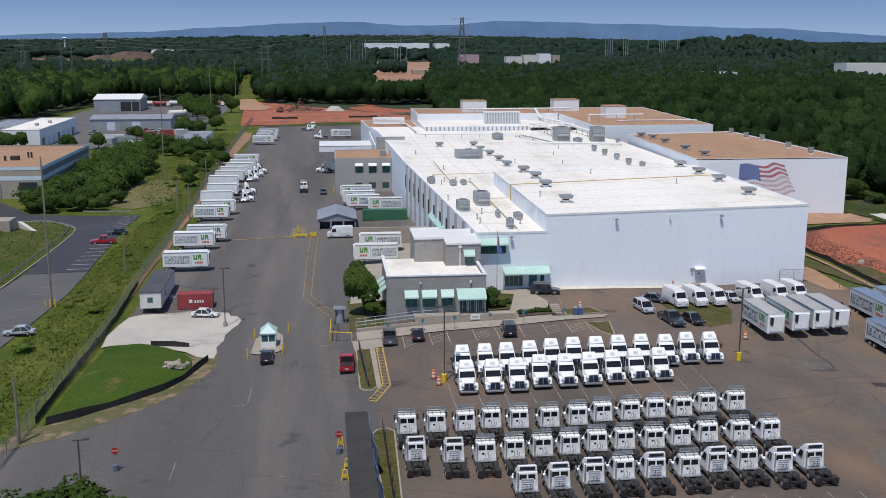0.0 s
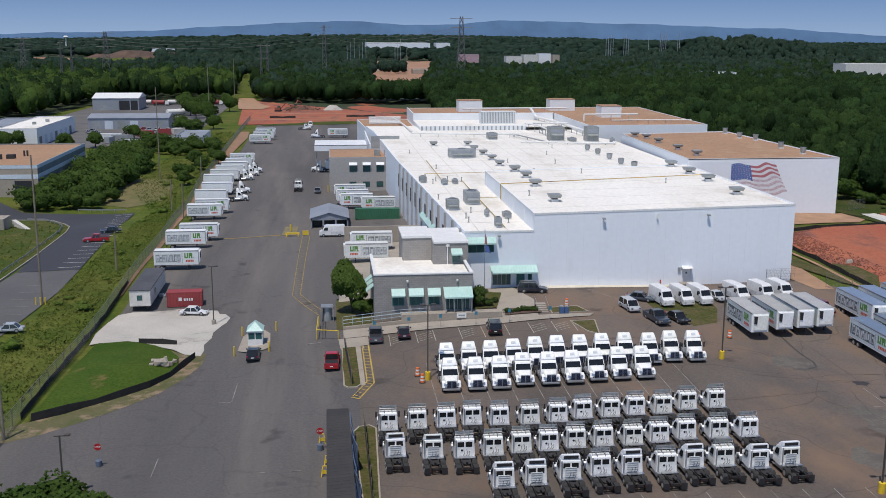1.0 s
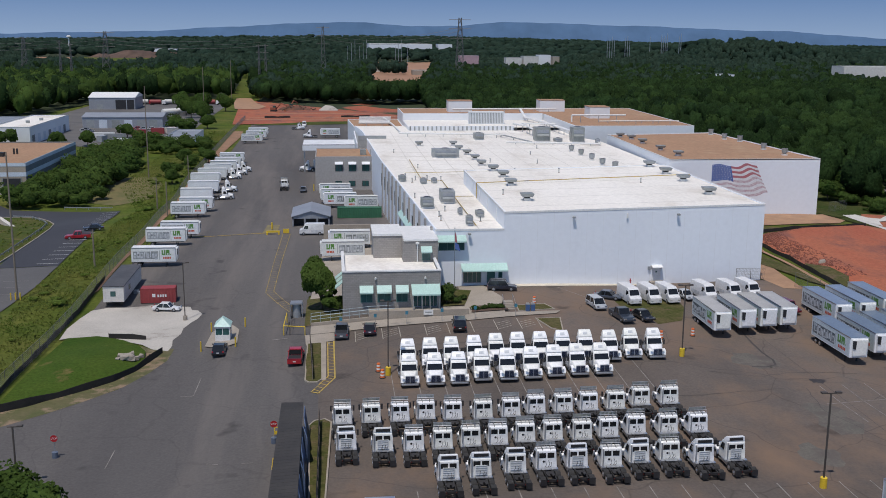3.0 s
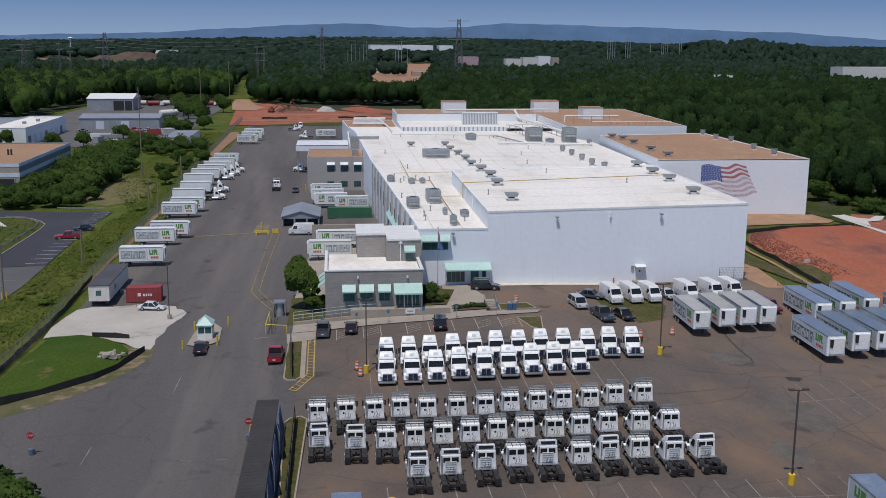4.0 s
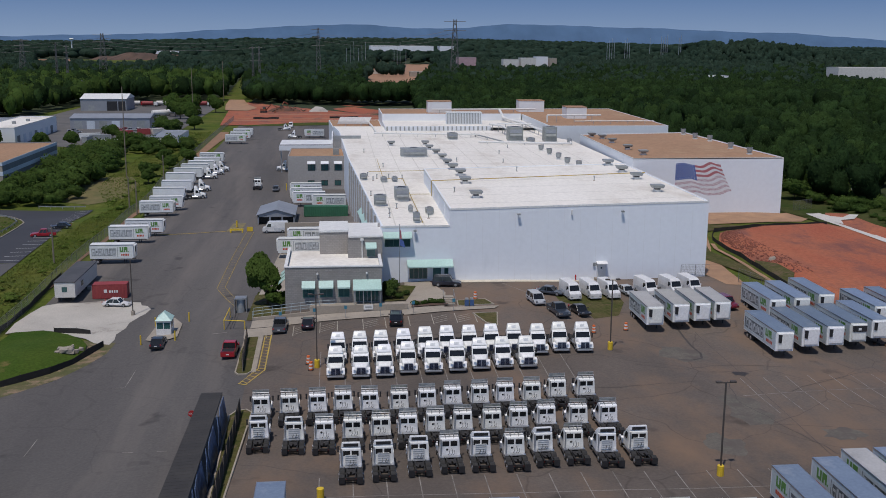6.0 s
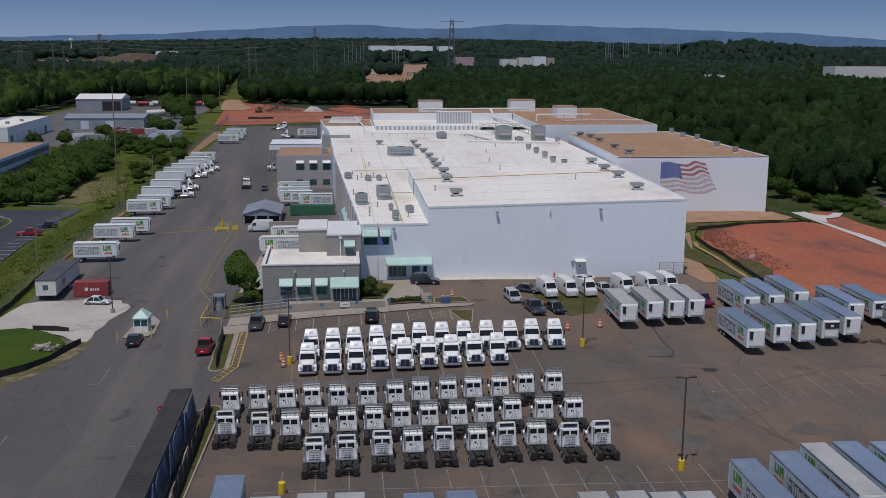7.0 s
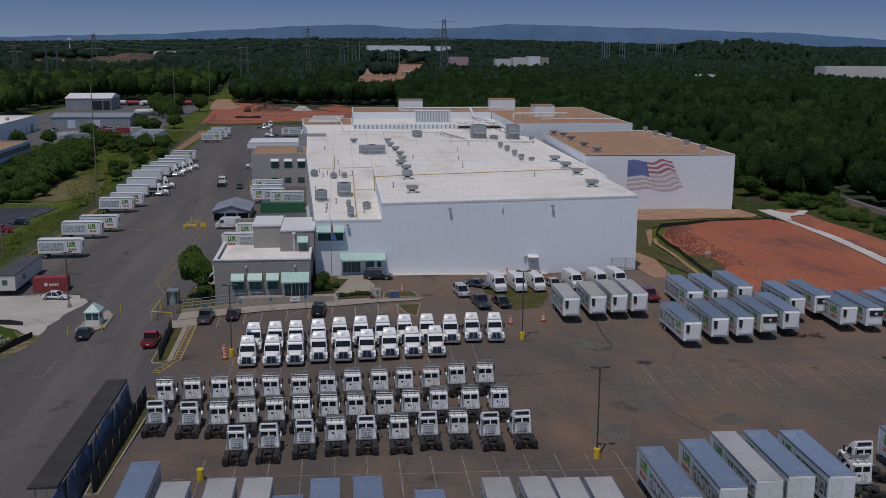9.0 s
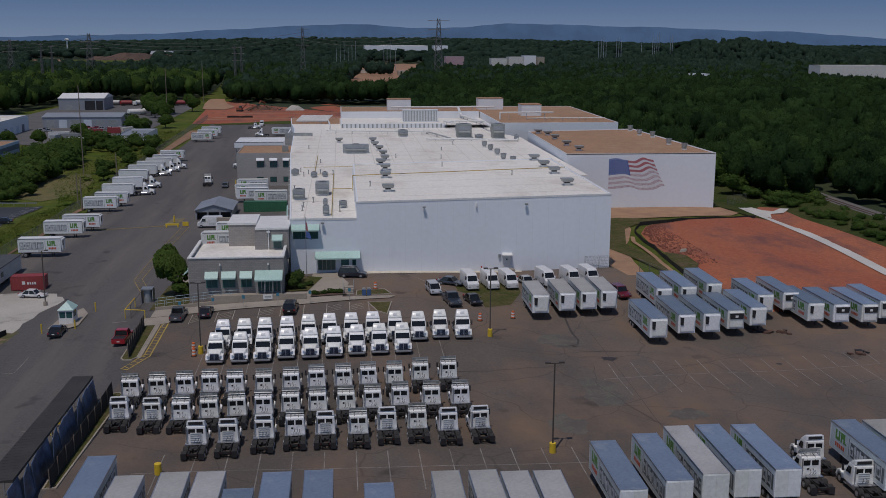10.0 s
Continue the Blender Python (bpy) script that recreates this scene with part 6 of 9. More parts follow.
for i in range(10):
    y = -58.8 - i * 3.3
    z = za + (zb - za) * i / 10
    part("side_sheet", Shape().hexa([(-31.5, y, z - 3.2), (-31.5, y - 3.2, z - 3.2), (-31.45, y - 3.2, z - 3.2), (-31.45, y, z - 3.2), (-31.98, y, z + 0.1), (-31.98 + 0.25 * (i % 3), y - 3.2, z), (-31.9 + 0.25 * (i % 3), y - 3.2, z), (-31.9, y, z + 0.1)]), TARP_BLUE, shelter)
    part("post", Shape().box(-34.4, y - 0.05, z - 3.4, -34.3, y + 0.05, z), STEEL, shelter)
part("white_patch", Shape().hexa([(-33.4, -67.6, za + 0.24), (-33.0, -66.4, za + 0.26), (-32.9, -67.9, za + 0.27), (-33.1, -68.2, za + 0.26), (-33.4, -67.6, za + 0.27), (-33.0, -66.4, za + 0.29), (-32.9, -67.9, za + 0.3), (-33.1, -68.2, za + 0.29)]), WHITE_PLAIN, shelter)


# ---- containers, site office, shed ----
def container(name, label, L, material, x, y, turn, marks=False):
    t = thing(name, label, "container", at=(x, y, ground_z(x, y) + 0.05), turn=turn)
    h, w = 2.59, 1.22
    n = int(L / 0.28)
    for s in (-1, 1):
        side = Shape()
        pts = []
        for i in range(n + 1):
            u = -L / 2 + 0.12 + (L - 0.24) * i / n
            pts.append((u, s * (w - (0.0 if i % 2 else 0.05))))
        for (ax, ay), (bx, by) in zip(pts, pts[1:]):
            side.add([(ax, ay, 0.15), (bx, by, 0.15), (bx, by, h - 0.1), (ax, ay, h - 0.1)], [(0, 1, 2, 3)])
        part("side_panel", side, material, t)
    part("core", Shape().box(-L / 2 + 0.1, -w + 0.08, 0.1, L / 2 - 0.1, w - 0.08, h - 0.12), material, t)
    fr = Shape()
    for sx in (-1, 1):
        for sy in (-1, 1):
            fr.box(sx * (L / 2 - 0.07) - 0.07, sy * (w - 0.07) - 0.07, 0, sx * (L / 2 - 0.07) + 0.07, sy * (w - 0.07) + 0.07, h)
    for sy in (-1, 1):
        fr.box(-L / 2, sy * (w - 0.05) - 0.05, 0.0, L / 2, sy * (w - 0.05) + 0.05, 0.15).box(-L / 2, sy * (w - 0.05) - 0.05, h - 0.12, L / 2, sy * (w - 0.05) + 0.05, h)
    part("corner_frame", fr, material, t)
    part("roof", Shape().box(-L / 2 + 0.05, -w + 0.1, h - 0.1, L / 2 - 0.05, w - 0.1, h - 0.02), material, t)
    part("door", Shape().box(L / 2 - 0.1, -w + 0.15, 0.2, L / 2 - 0.02, -0.02, h - 0.15), material, t)
    part("door", Shape().box(L / 2 - 0.1, 0.02, 0.2, L / 2 - 0.02, w - 0.15, h - 0.15), material, t)
    if marks:
        b = Shape()
        for i, (a, c) in enumerate(((-1.0, -0.45), (-0.1, 0.2), (0.35, 0.6), (0.75, 1.0), (1.15, 1.45))):
            b.box(a, -w - 0.02, 1.05, c, -w - 0.005, 1.05 + (0.6 if i == 0 else 0.45))
        part("lettering", b, WHITE_PLAIN, t, "white lettering bars")
    return t


container("shipping_container", "faded red corrugated shipping container on gravel", 6.06, CONTAINER_RED, -60.2, 8.8, 2, True)
container("shipping_container", "dark green corrugated container at the docks", 11.2, CONTAINER_GREEN, -22.6, 87.5, -3)
site = thing("site_office", "white site office trailer with a dark roof on blocks", "site office", at=(-67.3, 13.8, ground_z(-67, 14)), turn=0)
part("body", Shape().box(-1.75, -8.5, 0.7, 1.75, 8.5, 3.4), SITE_CREAM, site)
part("roof", Shape().box(-1.85, -8.6, 3.4, 1.85, 8.6, 3.55), SITE_ROOF, site, "dark bitumen roof")
for i in range(6):
    part("block", Shape().box(-1.4, -7.9 + i * 3, 0, -1.0, -7.5 + i * 3, 0.7).box(1.0, -7.9 + i * 3, 0, 1.4, -7.5 + i * 3, 0.7), FRAME_BLACK, site)
part("window", Shape().box(-0.5, -8.54, 1.7, 0.4, -8.502, 2.6), GLASS, site)
part("window", Shape().box(1.752, -4, 1.7, 1.79, -2.5, 2.6), GLASS, site)
part("steps", Shape().box(1.76, 0, 0, 2.9, 1.2, 0.25).box(1.76, 0, 0.25, 2.5, 1.2, 0.5), STEEL, site)
shed = thing("vaulted_shed", "grey gabled shed with three dark vaulted doors", "shed", at=(-34.7, 76.5, ground_z(-34.7, 77)))
part("wall", Shape().box(-4.5, 0, 0, -4.2, 14, 3.0).box(4.2, 0, 0, 4.5, 14, 3.0).box(-4.5, 13.7, 0, 4.5, 14, 3.0), ROOF_GREY, shed)
part("front", Shape().add([(-4.5, 0, 2.4), (4.5, 0, 2.4), (4.5, 0, 3.0), (0, 0, 4.6), (-4.5, 0, 3.0), (-4.5, 0.2, 2.4), (4.5, 0.2, 2.4), (4.5, 0.2, 3.0), (0, 0.2, 4.6), (-4.5, 0.2, 3.0)], [(0, 1, 2, 3, 4), (9, 8, 7, 6, 5), (0, 5, 6, 1)]), ROOF_GREY, shed)
part("roof", Shape().add([(-4.8, -0.3, 2.95), (0, -0.3, 4.75), (4.8, -0.3, 2.95), (-4.8, 14.3, 2.95), (0, 14.3, 4.75), (4.8, 14.3, 2.95), (-4.8, -0.3, 3.05), (0, -0.3, 4.85), (4.8, -0.3, 3.05), (-4.8, 14.3, 3.05), (0, 14.3, 4.85), (4.8, 14.3, 3.05)], [(6, 7, 10, 9), (7, 8, 11, 10), (0, 3, 4, 1), (1, 4, 5, 2), (0, 1, 7, 6), (1, 2, 8, 7), (0, 6, 9, 3), (2, 5, 11, 8)]), ROOF_GREY, shed, "grey metal gable roof")
shed.scale = (1, 1, 0.78)
for x in (-1.5, 1.5):
    part("post", Shape().box(x - 0.2, 0, 0, x + 0.2, 0.25, 2.4), ROOF_GREY, shed)
# solid black block stands in for the shade inside the shed
part("interior", Shape().box(-4.1, 2.0, 0.02, 4.1, 13.6, 2.3), BLACK, shed)
tagged(part("dock_wall", Shape().box(-31.5, 55.5, -2.6, -13.6, 56.1, 2.2), CONCRETE), "tan concrete wall between the docks", "wall", "", "structure")
drape("dock_apron", [(-33.5, 2), (-13, 2), (-13.5, 54), (-31, 54)], 0.07, CONCRETE, 4.0, "pale concrete dock apron")
tagged(part("dock_kerb", Shape().box(-41.0, 66.8, -1.7, -39.6, 67.2, -0.7), YELLOW), "yellow gate post block on the service road", "barrier")
# made-up beam and post: the place itself is a flat yellow painted pad
pad_beam = thing("yard_gate", "yellow beam and post added on a painted pad", "barrier", at=(-43.3, 66.0, ground_z(-43.3, 66)))
part("beam", Shape().box(-1.6, -0.15, 0.5, 1.6, 0.15, 0.9), YELLOW, pad_beam)
part("post", Shape().cyl(-0.6, 7, 0, 0.2, 1.6, n=10), YELLOW, pad_beam)
part("foot", Shape().box(-1.5, -0.3, 0, -1.2, 0.3, 0.5).box(1.2, -0.3, 0, 1.5, 0.3, 0.5), YELLOW, pad_beam)

# ---- painted lines ----
def hatching(name, pairs, width, dz, material, label):
    """Many short strokes painted as one marking."""
    q = Shape()
    for (ax, ay), (bx, by) in pairs:
        k = width / 2 / math.hypot(bx - ax, by - ay)
        dx, dy = (bx - ax) * k, (by - ay) * k
        q.add([(x, y, ground_z(x, y) + dz) for x, y in ((ax - dy, ay + dx), (ax + dy, ay - dx), (bx + dy, by - dx), (bx - dy, by + dx))], [(0, 1, 2, 3)])
    return tagged(part(name, q, material), label, "road marking", "", "structure")


stripe("painted_line", [(-41.0, 66), (-41.3, 45.7), (-41.6, 9.9), (-36.7, -6.2)], 0.15, 0.06, FADED_YELLOW, "worn yellow walkway line")
stripe("painted_line", [(-39.3, 66), (-39.7, 45.5), (-40.2, 10.6), (-35.5, -5.2)], 0.15, 0.06, FADED_YELLOW, "worn yellow walkway line")
hatching("painted_hatching", [((-41.0 - 0.6 * u, 65.5 - 55.5 * u), (-39.35 - 0.85 * u, 66 - 55.3 * u)) for u in [(i + 0.5) / 34 for i in range(34)]] + [((-41.6 + 4.9 * u, 9.9 - 16.1 * u), (-40.2 + 4.7 * u, 10.6 - 15.8 * u)) for u in [(i + 0.5) / 11 for i in range(11)]], 0.11, 0.062, FADED_YELLOW, "worn yellow walkway hatching")
drape("painted_pad", [(-45.9, 67.7), (-42.5, 67.2), (-42.3, 80), (-45.4, 80.5)], 0.055, mat("faded yellow painted asphalt", (0.24, 0.19, 0.08), (0.16, 0.14, 0.08), 0.4, 4.0, 0.9), 3.0, "faded yellow painted pad on the road", category="road marking")
stripe("painted_line", [(-29.5, -26.0), (-29.4, -42.4), (-31.5, -47.6), (-32.5, -46.8)], 0.2, 0.07, LINE_YELLOW, "worn yellow walkway line")
stripe("painted_line", [(-30.4, -26.0), (-30.3, -41.6), (-32.3, -46.6)], 0.16, 0.07, LINE_YELLOW, "worn yellow walkway line")
hatching("painted_hatching", [((-29.5, -27 - i * 1.35), (-30.35, -26.5 - i * 1.35)) for i in range(12)] + [((-29.4 - 2.1 * u, -42.4 - 5.2 * u), (-30.3 - 2.0 * u, -41.6 - 5.0 * u)) for u in [(i + 0.5) / 5 for i in range(5)]], 0.13, 0.072, LINE_YELLOW, "worn yellow walkway hatching")
stripe("painted_line", [(-66, 69), (-45, 68)], 0.5, 0.06, LINE_YELLOW, "worn yellow stop line")
stripe("painted_line", [(-38.6, -22.9), (-36.4, -22.7)], 0.3, 0.06, LINE_WHITE, "worn white road line")
for pts in ([(-47.7, -42.6), (-47.5, -36.2)], [(-49.4, -42.6), (-47.8, -42.8)], [(-54.4, -64.5), (-54.4, -59.3)], [(-43.4, -66.0), (-42.1, -66.6)], [(-39.5, -67.1), (-38.3, -67.3)]):
    stripe("painted_line", pts, 0.12, 0.06, LINE_WHITE, "worn white road line")
# stalls by the office
for i, x in enumerate((-30.2, -26.3, -22.3, -19.7, -15.8, -12.4, -8.8, -5.2, -1.6, 1.4)):
    stripe("painted_line", [(x, -27.4 + 0.03 * i), (x, -22.2 + 0.03 * i)], 0.12, 0.05, LINE_TAN, "white stall line")
for x in (-22.3, -15.8, -5.2, -26.3, -1.6):
    hatching("painted_hatching", [((x + 0.2, -26.6 + k * 0.9), (x + 2.3, -25.4 + k * 0.9)) for k in range(4)], 0.12, 0.05, LINE_TAN, "pale stall hatching")
# lot lines
for i in range(14):
    x = 33.0 + i * 3.3
    stripe("painted_line", [(x, -57 + i * 0.55), (x + 0.2, -51 + i * 0.5)], 0.11, 0.05, LINE_WHITE, "faint white stall line")
    stripe("painted_line", [(x, -57.4 + i * 0.55), (x + 0.2, -63.6 + i * 0.55)], 0.11, 0.05, LINE_WHITE, "faint white stall line")
stripe("painted_line", [(31, -57.6), (80, -49)], 0.11, 0.05, LINE_WHITE, "faint white stall line")
for i in range(15):
    x = -21.5 + i * 3.35
    stripe("painted_line", [(x, -88.5), (x, -78.5)], 0.11, 0.05, LINE_WHITE, "faint white stall line")
stripe("painted_line", [(-24, -83.3), (30, -82.6)], 0.11, 0.05, LINE_WHITE, "faint white stall line")
for i in range(11):
    x = -22 + i * 3.3
    stripe("painted_line", [(x, -52), (x, -36)], 0.11, 0.05, LINE_WHITE, "faint white stall line")
stripe("painted_line", [(9.0, -2.5), (14.8, -15)], 0.11, 0.05, LINE_WHITE, "faint white stall line")
for i in range(19):
    y = 38 + i * 4.55
    x = -88.9 - 0.022 * (y - 38) - max(0, y - 85) * 0.08
    stripe("painted_line", [(x, y), (x + 4.2, y + 0.4)], 0.22, 0.09, LINE_FRESH, "white stall line next door")
for i in range(8):
    stripe("painted_line", [(-91, -12 + i * 5), (-86.5, -11.6 + i * 5)], 0.13, 0.075, LINE_WHITE, "white stall line next door")

# ---- office forecourt: ramp, wall, steps, planting ----
drape("tree_bed", [(-34, -16.8), (-28.1, -16.8), (-28.1, 2), (-34, 2)], 0.1, DULL_GRASS, 2.0, "worn grass bed under the office tree")
ramp = thing("access_ramp", "concrete ramp wall with pale blue railings", "ramp", "", "structure")
part("wall", Shape().hexa([(-33.0, -17.2, -1.5), (-24.0, -17.6, -1), (-24.0, -17.3, -1), (-33.0, -16.9, -1.5), (-33.0, -17.2, 0.1), (-24.0, -17.6, 1.0), (-24.0, -17.3, 1.0), (-33.0, -16.9, 0.1)]).hexa([(-24.0, -17.6, -1), (-8.5, -18.6, -1), (-8.5, -18.3, -1), (-24.0, -17.3, -1), (-24.0, -17.6, 1.9), (-8.5, -18.6, 2.3), (-8.5, -18.3, 2.3), (-24.0, -17.3, 1.9)]), CONCRETE, ramp)
part("deck", Shape().hexa([(-24, -17.3, 1.0), (-8.5, -18.3, 1.2), (-8.5, -13.6, 1.2), (-24, -13.6, 1.0), (-24, -17.3, 1.3), (-8.5, -18.3, 1.4), (-8.5, -13.6, 1.4), (-24, -13.6, 1.3)]), CONCRETE, ramp)
RAIL = mat("pale blue painted rail", (0.36, 0.44, 0.46), (0.3, 0.38, 0.4), 1.0, 5.0, 0.5)
for y in (-17.0, -15.0):
    rail = Shape()
    for z in (0.5, 1.0):
        rail.tube([(-33, y, 0.1 + z), (-24, y - 0.3, 1.1 + z), (-20, y - 0.4, 1.3 + z)], 0.035)
    for i in range(9):
        x = -33 + i * 1.5
        z = 0.1 + (x + 33) / 9
        rail.tube([(x, y - 0.02 * i, z - 0.3), (x, y - 0.02 * i, z + 1.0)], 0.03)
    part("railing", rail, RAIL, ramp)
drape("pavement", [(-33, -21.8), (-8, -21.6), (5, -20.2), (6, -18.6), (-8, -18.7), (-24, -17.7), (-33, -17.3)], 0.15, CONCRETE, 2.0, "pale concrete pavement before the office")
drape("pavement", [(-8.5, -18.7), (-2.8, -18.7), (-1.6, -9), (-3.6, -0.6), (-8.0, -0.6), (-8.5, -10)], 0.14, CONCRETE, 2.0, "pale concrete path to the entrance")
bed = [(-12.2, -13), (-8.4, -13), (-6.2, -4), (-12.2, -1)]
drape("planting_bed", bed, 0.2, DULL_GRASS, 1.5, "grass and shrub bed beside the office")
bed2 = [(-8.0, -17.9), (-2.0, -17.6), (-2.4, -14.6), (-7.4, -14.4)]
drape("planting_bed", bed2, 0.3, mat("brown mulch", (0.12, 0.075, 0.05), (0.09, 0.055, 0.04), 0.5, 5.0, 0.95), 1.5, "mulched shrub bed")
for pts, lab in (([(-0.6, -18.2), (5.4, -17.6), (4.4, -14.0), (-0.4, -14.6)], "small lawn island with kerb"), ([(2.6, -27.6), (4.2, -29.2), (5.2, -22.4), (1.2, -22.6)], "small grass island at the stall ends")):
    drape("lawn_island", pts, 0.15, DULL_GRASS, 1.5, lab)
    kerb_ring(pts, "pale concrete kerb round the lawn")
steps = thing("steps", "short concrete steps with a steel rail", "steps", "", "structure", at=(-1.6, -15.5, ground_z(-1.6, -15.5)))
for i in range(5):
    part("step", Shape().box(-0.9, -1.6 + i * 0.5, 0, 0.7, 1.6, 0.17 * (i + 1)), CONCRETE, steps)
part("rail", Shape().tube([(-0.95, -1.7, 0), (-0.95, -1.7, 1.0), (-0.95, 1.4, 1.9), (-0.95, 1.4, 0.8)], 0.03).tube([(0.75, -1.7, 0), (0.75, -1.7, 1.0), (0.75, 1.4, 1.9), (0.75, 1.4, 0.8)], 0.03), STEEL, steps)
for x, y in ((0.8, -18.6), (1.6, -18.6)):
    b = thing("mail_box", "blue collection box on the pavement", "bin", "blue boxes", at=(x, y, ground_z(x, y) + 0.15))
    part("body", Shape().box(-0.32, -0.3, 0.1, 0.32, 0.3, 1.1), mat("blue box paint", (0.05, 0.11, 0.25), None, 1.0, 5.0, 0.45), b, bevel=0.05)
    part("lid", Shape().prism([(-0.32, 1.1), (0.32, 1.1), (0.22, 1.3), (-0.22, 1.3)], -0.3, 0.3, "y"), DUCT, b)
    part("foot", Shape().box(-0.3, -0.28, 0, 0.3, 0.28, 0.1), STEEL, b)
for x in (-28.4, -23.2, -18.4, -13.0, -7.9, -1.6):
    s = thing("parking_sign", "small blue parking sign on a post", "sign", "parking signs", at=(x, -21.3, ground_z(x, -21.3) + 0.15))
    part("post", Shape().cyl(0, 0, 0, 0.03, 2.0, n=6), STEEL, s)
    part("plate", Shape().box(-0.22, -0.06, 1.5, 0.22, -0.035, 2.05), mat("teal-blue sign", (0.05, 0.22, 0.3), None, 1.0, 5.0, 0.5), s)
pole = thing("flagpole", "slim silver flagpole with two hanging flags", "flagpole", at=(-9.0, -3.4, ground_z(-9, -3.4)))
part("mast", Shape().cyl(0, 0, 0, 0.07, 10.9, n=10, r2=0.04), STEEL, pole)
part("finial", Shape().cyl(0, 0, 10.9, 0.1, 0.15, n=10), CHROME, pole)
part("flag", Shape().hexa([(0.05, 0, 8.6), (0.4, 0.08, 8.4), (0.42, 0.1, 8.4), (0.05, 0.02, 8.6), (0.05, 0, 10.4), (0.3, 0.1, 9.6), (0.32, 0.12, 9.6), (0.05, 0.02, 10.4)]), FLAG_RED, pole, "striped flag hanging limp")
part("flag", Shape().hexa([(0.05, 0, 7.4), (1.0, 0.15, 6.9), (1.0, 0.18, 6.9), (0.05, 0.02, 7.4), (0.05, 0, 8.5), (0.7, 0.15, 8.1), (0.7, 0.18, 8.1), (0.05, 0.02, 8.5)]), FLAG_BLUE, pole, "dark blue flag hanging limp")
sgn = thing("entrance_banner", "small white banner on the ramp wall", "banner", at=(-14.8, -18.25, 1.4))
part("cloth", Shape().box(-0.75, -0.06, 0, 0.75, -0.02, 0.8), WHITE_PLAIN, sgn)
part("lettering", Shape().box(-0.5, -0.075, 0.3, 0.5, -0.061, 0.5), DUCT, sgn)

# ---- red earth pad, verges, track ----
def mound(name, low, top, h, material, label):
    n = len(low)
    v = [(x, y, ground_z(x, y) - 0.25) for x, y in low] + [(x, y, ground_z(x, y) + h) for x, y in top]
    f = [(i, (i + 1) % n, n + (i + 1) % n, n + i) for i in range(n)] + [tuple(range(n, 2 * n))]
    tagged(part(name, Shape().add(v, f), material), label, name.replace("_", " "), "", "structure")


PAD_FOOT = [(61.6, 4), (62.0, 14), (62.7, 29), (64.4, 41.5), (69, 53), (80, 58.6), (100.5, 63), (99.0, -26), (66, -26), (61.6, -8)]
PAD_TOP = [(68.0, 3), (68.8, 12), (69.3, 28), (69.5, 40), (72, 49), (81, 55.5), (97.5, 59.5), (97.0, -20), (68, -20), (66.5, -8)]
mound("earth_pad", PAD_FOOT, PAD_TOP, 1.1, RED_EARTH, "flat-topped red clay building pad")
slope, sr = Shape(), random.Random(61)
for k in range(1500):
    i = sr.choice((0, 1, 1, 2, 2, 2, 3, 3, 3, 4, 4))
    a, v = sr.random(), sr.uniform(0.08, 1.15) ** 0.8
    fx, fy = (PAD_FOOT[i][c] + (PAD_FOOT[i + 1][c] - PAD_FOOT[i][c]) * a for c in (0, 1))
    tx, ty = (PAD_TOP[i][c] + (PAD_TOP[i + 1][c] - PAD_TOP[i][c]) * a for c in (0, 1))
    x, y = fx + (tx - fx) * v, fy + (ty - fy) * v
    z, r = ground_z(x, y) + 1.1 * min(v, 1.0) - 0.02, sr.uniform(0.07, 0.19)
    slope.hexa([(x + p * r * sr.uniform(0.6, 1.3), y + q * r * sr.uniform(0.6, 1.3), z + c * r * sr.uniform(0.4, 0.8)) for p, q, c in ((-1, -1, -1), (1, -1, -1), (1, 1, -1), (-1, 1, -1), (-0.6, -0.6, 1), (0.6, -0.6, 1), (0.6, 0.6, 1), (-0.6, 0.6, 1))])
tagged(part("stony_slope", slope, mat("dark red broken shale", (0.20, 0.066, 0.045), (0.26, 0.10, 0.072), 1.5, 6.0, 0.95, island=0.25)), "dark red broken shale on the pad's slope", "rubble", "", "stuff")
boulder = tagged(part("boulder", Shape().hexa([(-1.1, -0.9, -0.4), (0.5, -0.6, -0.4), (1.3, 0.8, -0.4), (-0.4, 0.9, -0.4), (-0.7, -0.5, 0.12), (0.2, -0.35, 0.2), (0.8, 0.5, 0.25), (-0.2, 0.5, 0.15)]), CONCRETE, bevel=0.1), "pale grey slab of rock on the pad's slope", "rock")
boulder.location = (66.0, 16.0, ground_z(66.0, 16.0) + 0.8)
drape("weedy_edge", [(62.0, 15.2), (64.8, 10.5), (64.6, 2.5), (60.8, -5), (60.3, 4), (61.0, 11.5)], 0.75, DULL_GRASS, 1.5, "weedy grass strip at the foot of the clay pad", category="verge", height=lambda x, y: 0.14 * (x - 65))
stripe("dirt_track", [(61.2, 36), (59.5, 29.1), (59.2, 20.1), (58.5, 10.0), (58.0, 4.8), (57.8, -4)], 0.9, 0.11, TAN_EARTH, "washed-out tan rill beside the silt fence", "dirt track")
drape("dirt_track", [(46.6, 4), (48.5, -5.7), (52.0, -6), (52.6, 4), (54.8, 19.6), (59.0, 31), (64, 47), (67, 63), (96, 68), (106, 80), (106, 86), (96, 80), (46.6, 80)], 0.05, TAN_EARTH, 4.0, "tan dirt track beside the warehouse and storehouse")
drape("verge", [(51, 22), (55.5, -1), (58, -4), (58.5, 4), (57, 26), (62.5, 47), (67, 54), (80, 61), (66, 64), (46.7, 60), (46.7, 40)], 0.09, DULL_GRASS, 3.0, "dull green verge between track and pad")
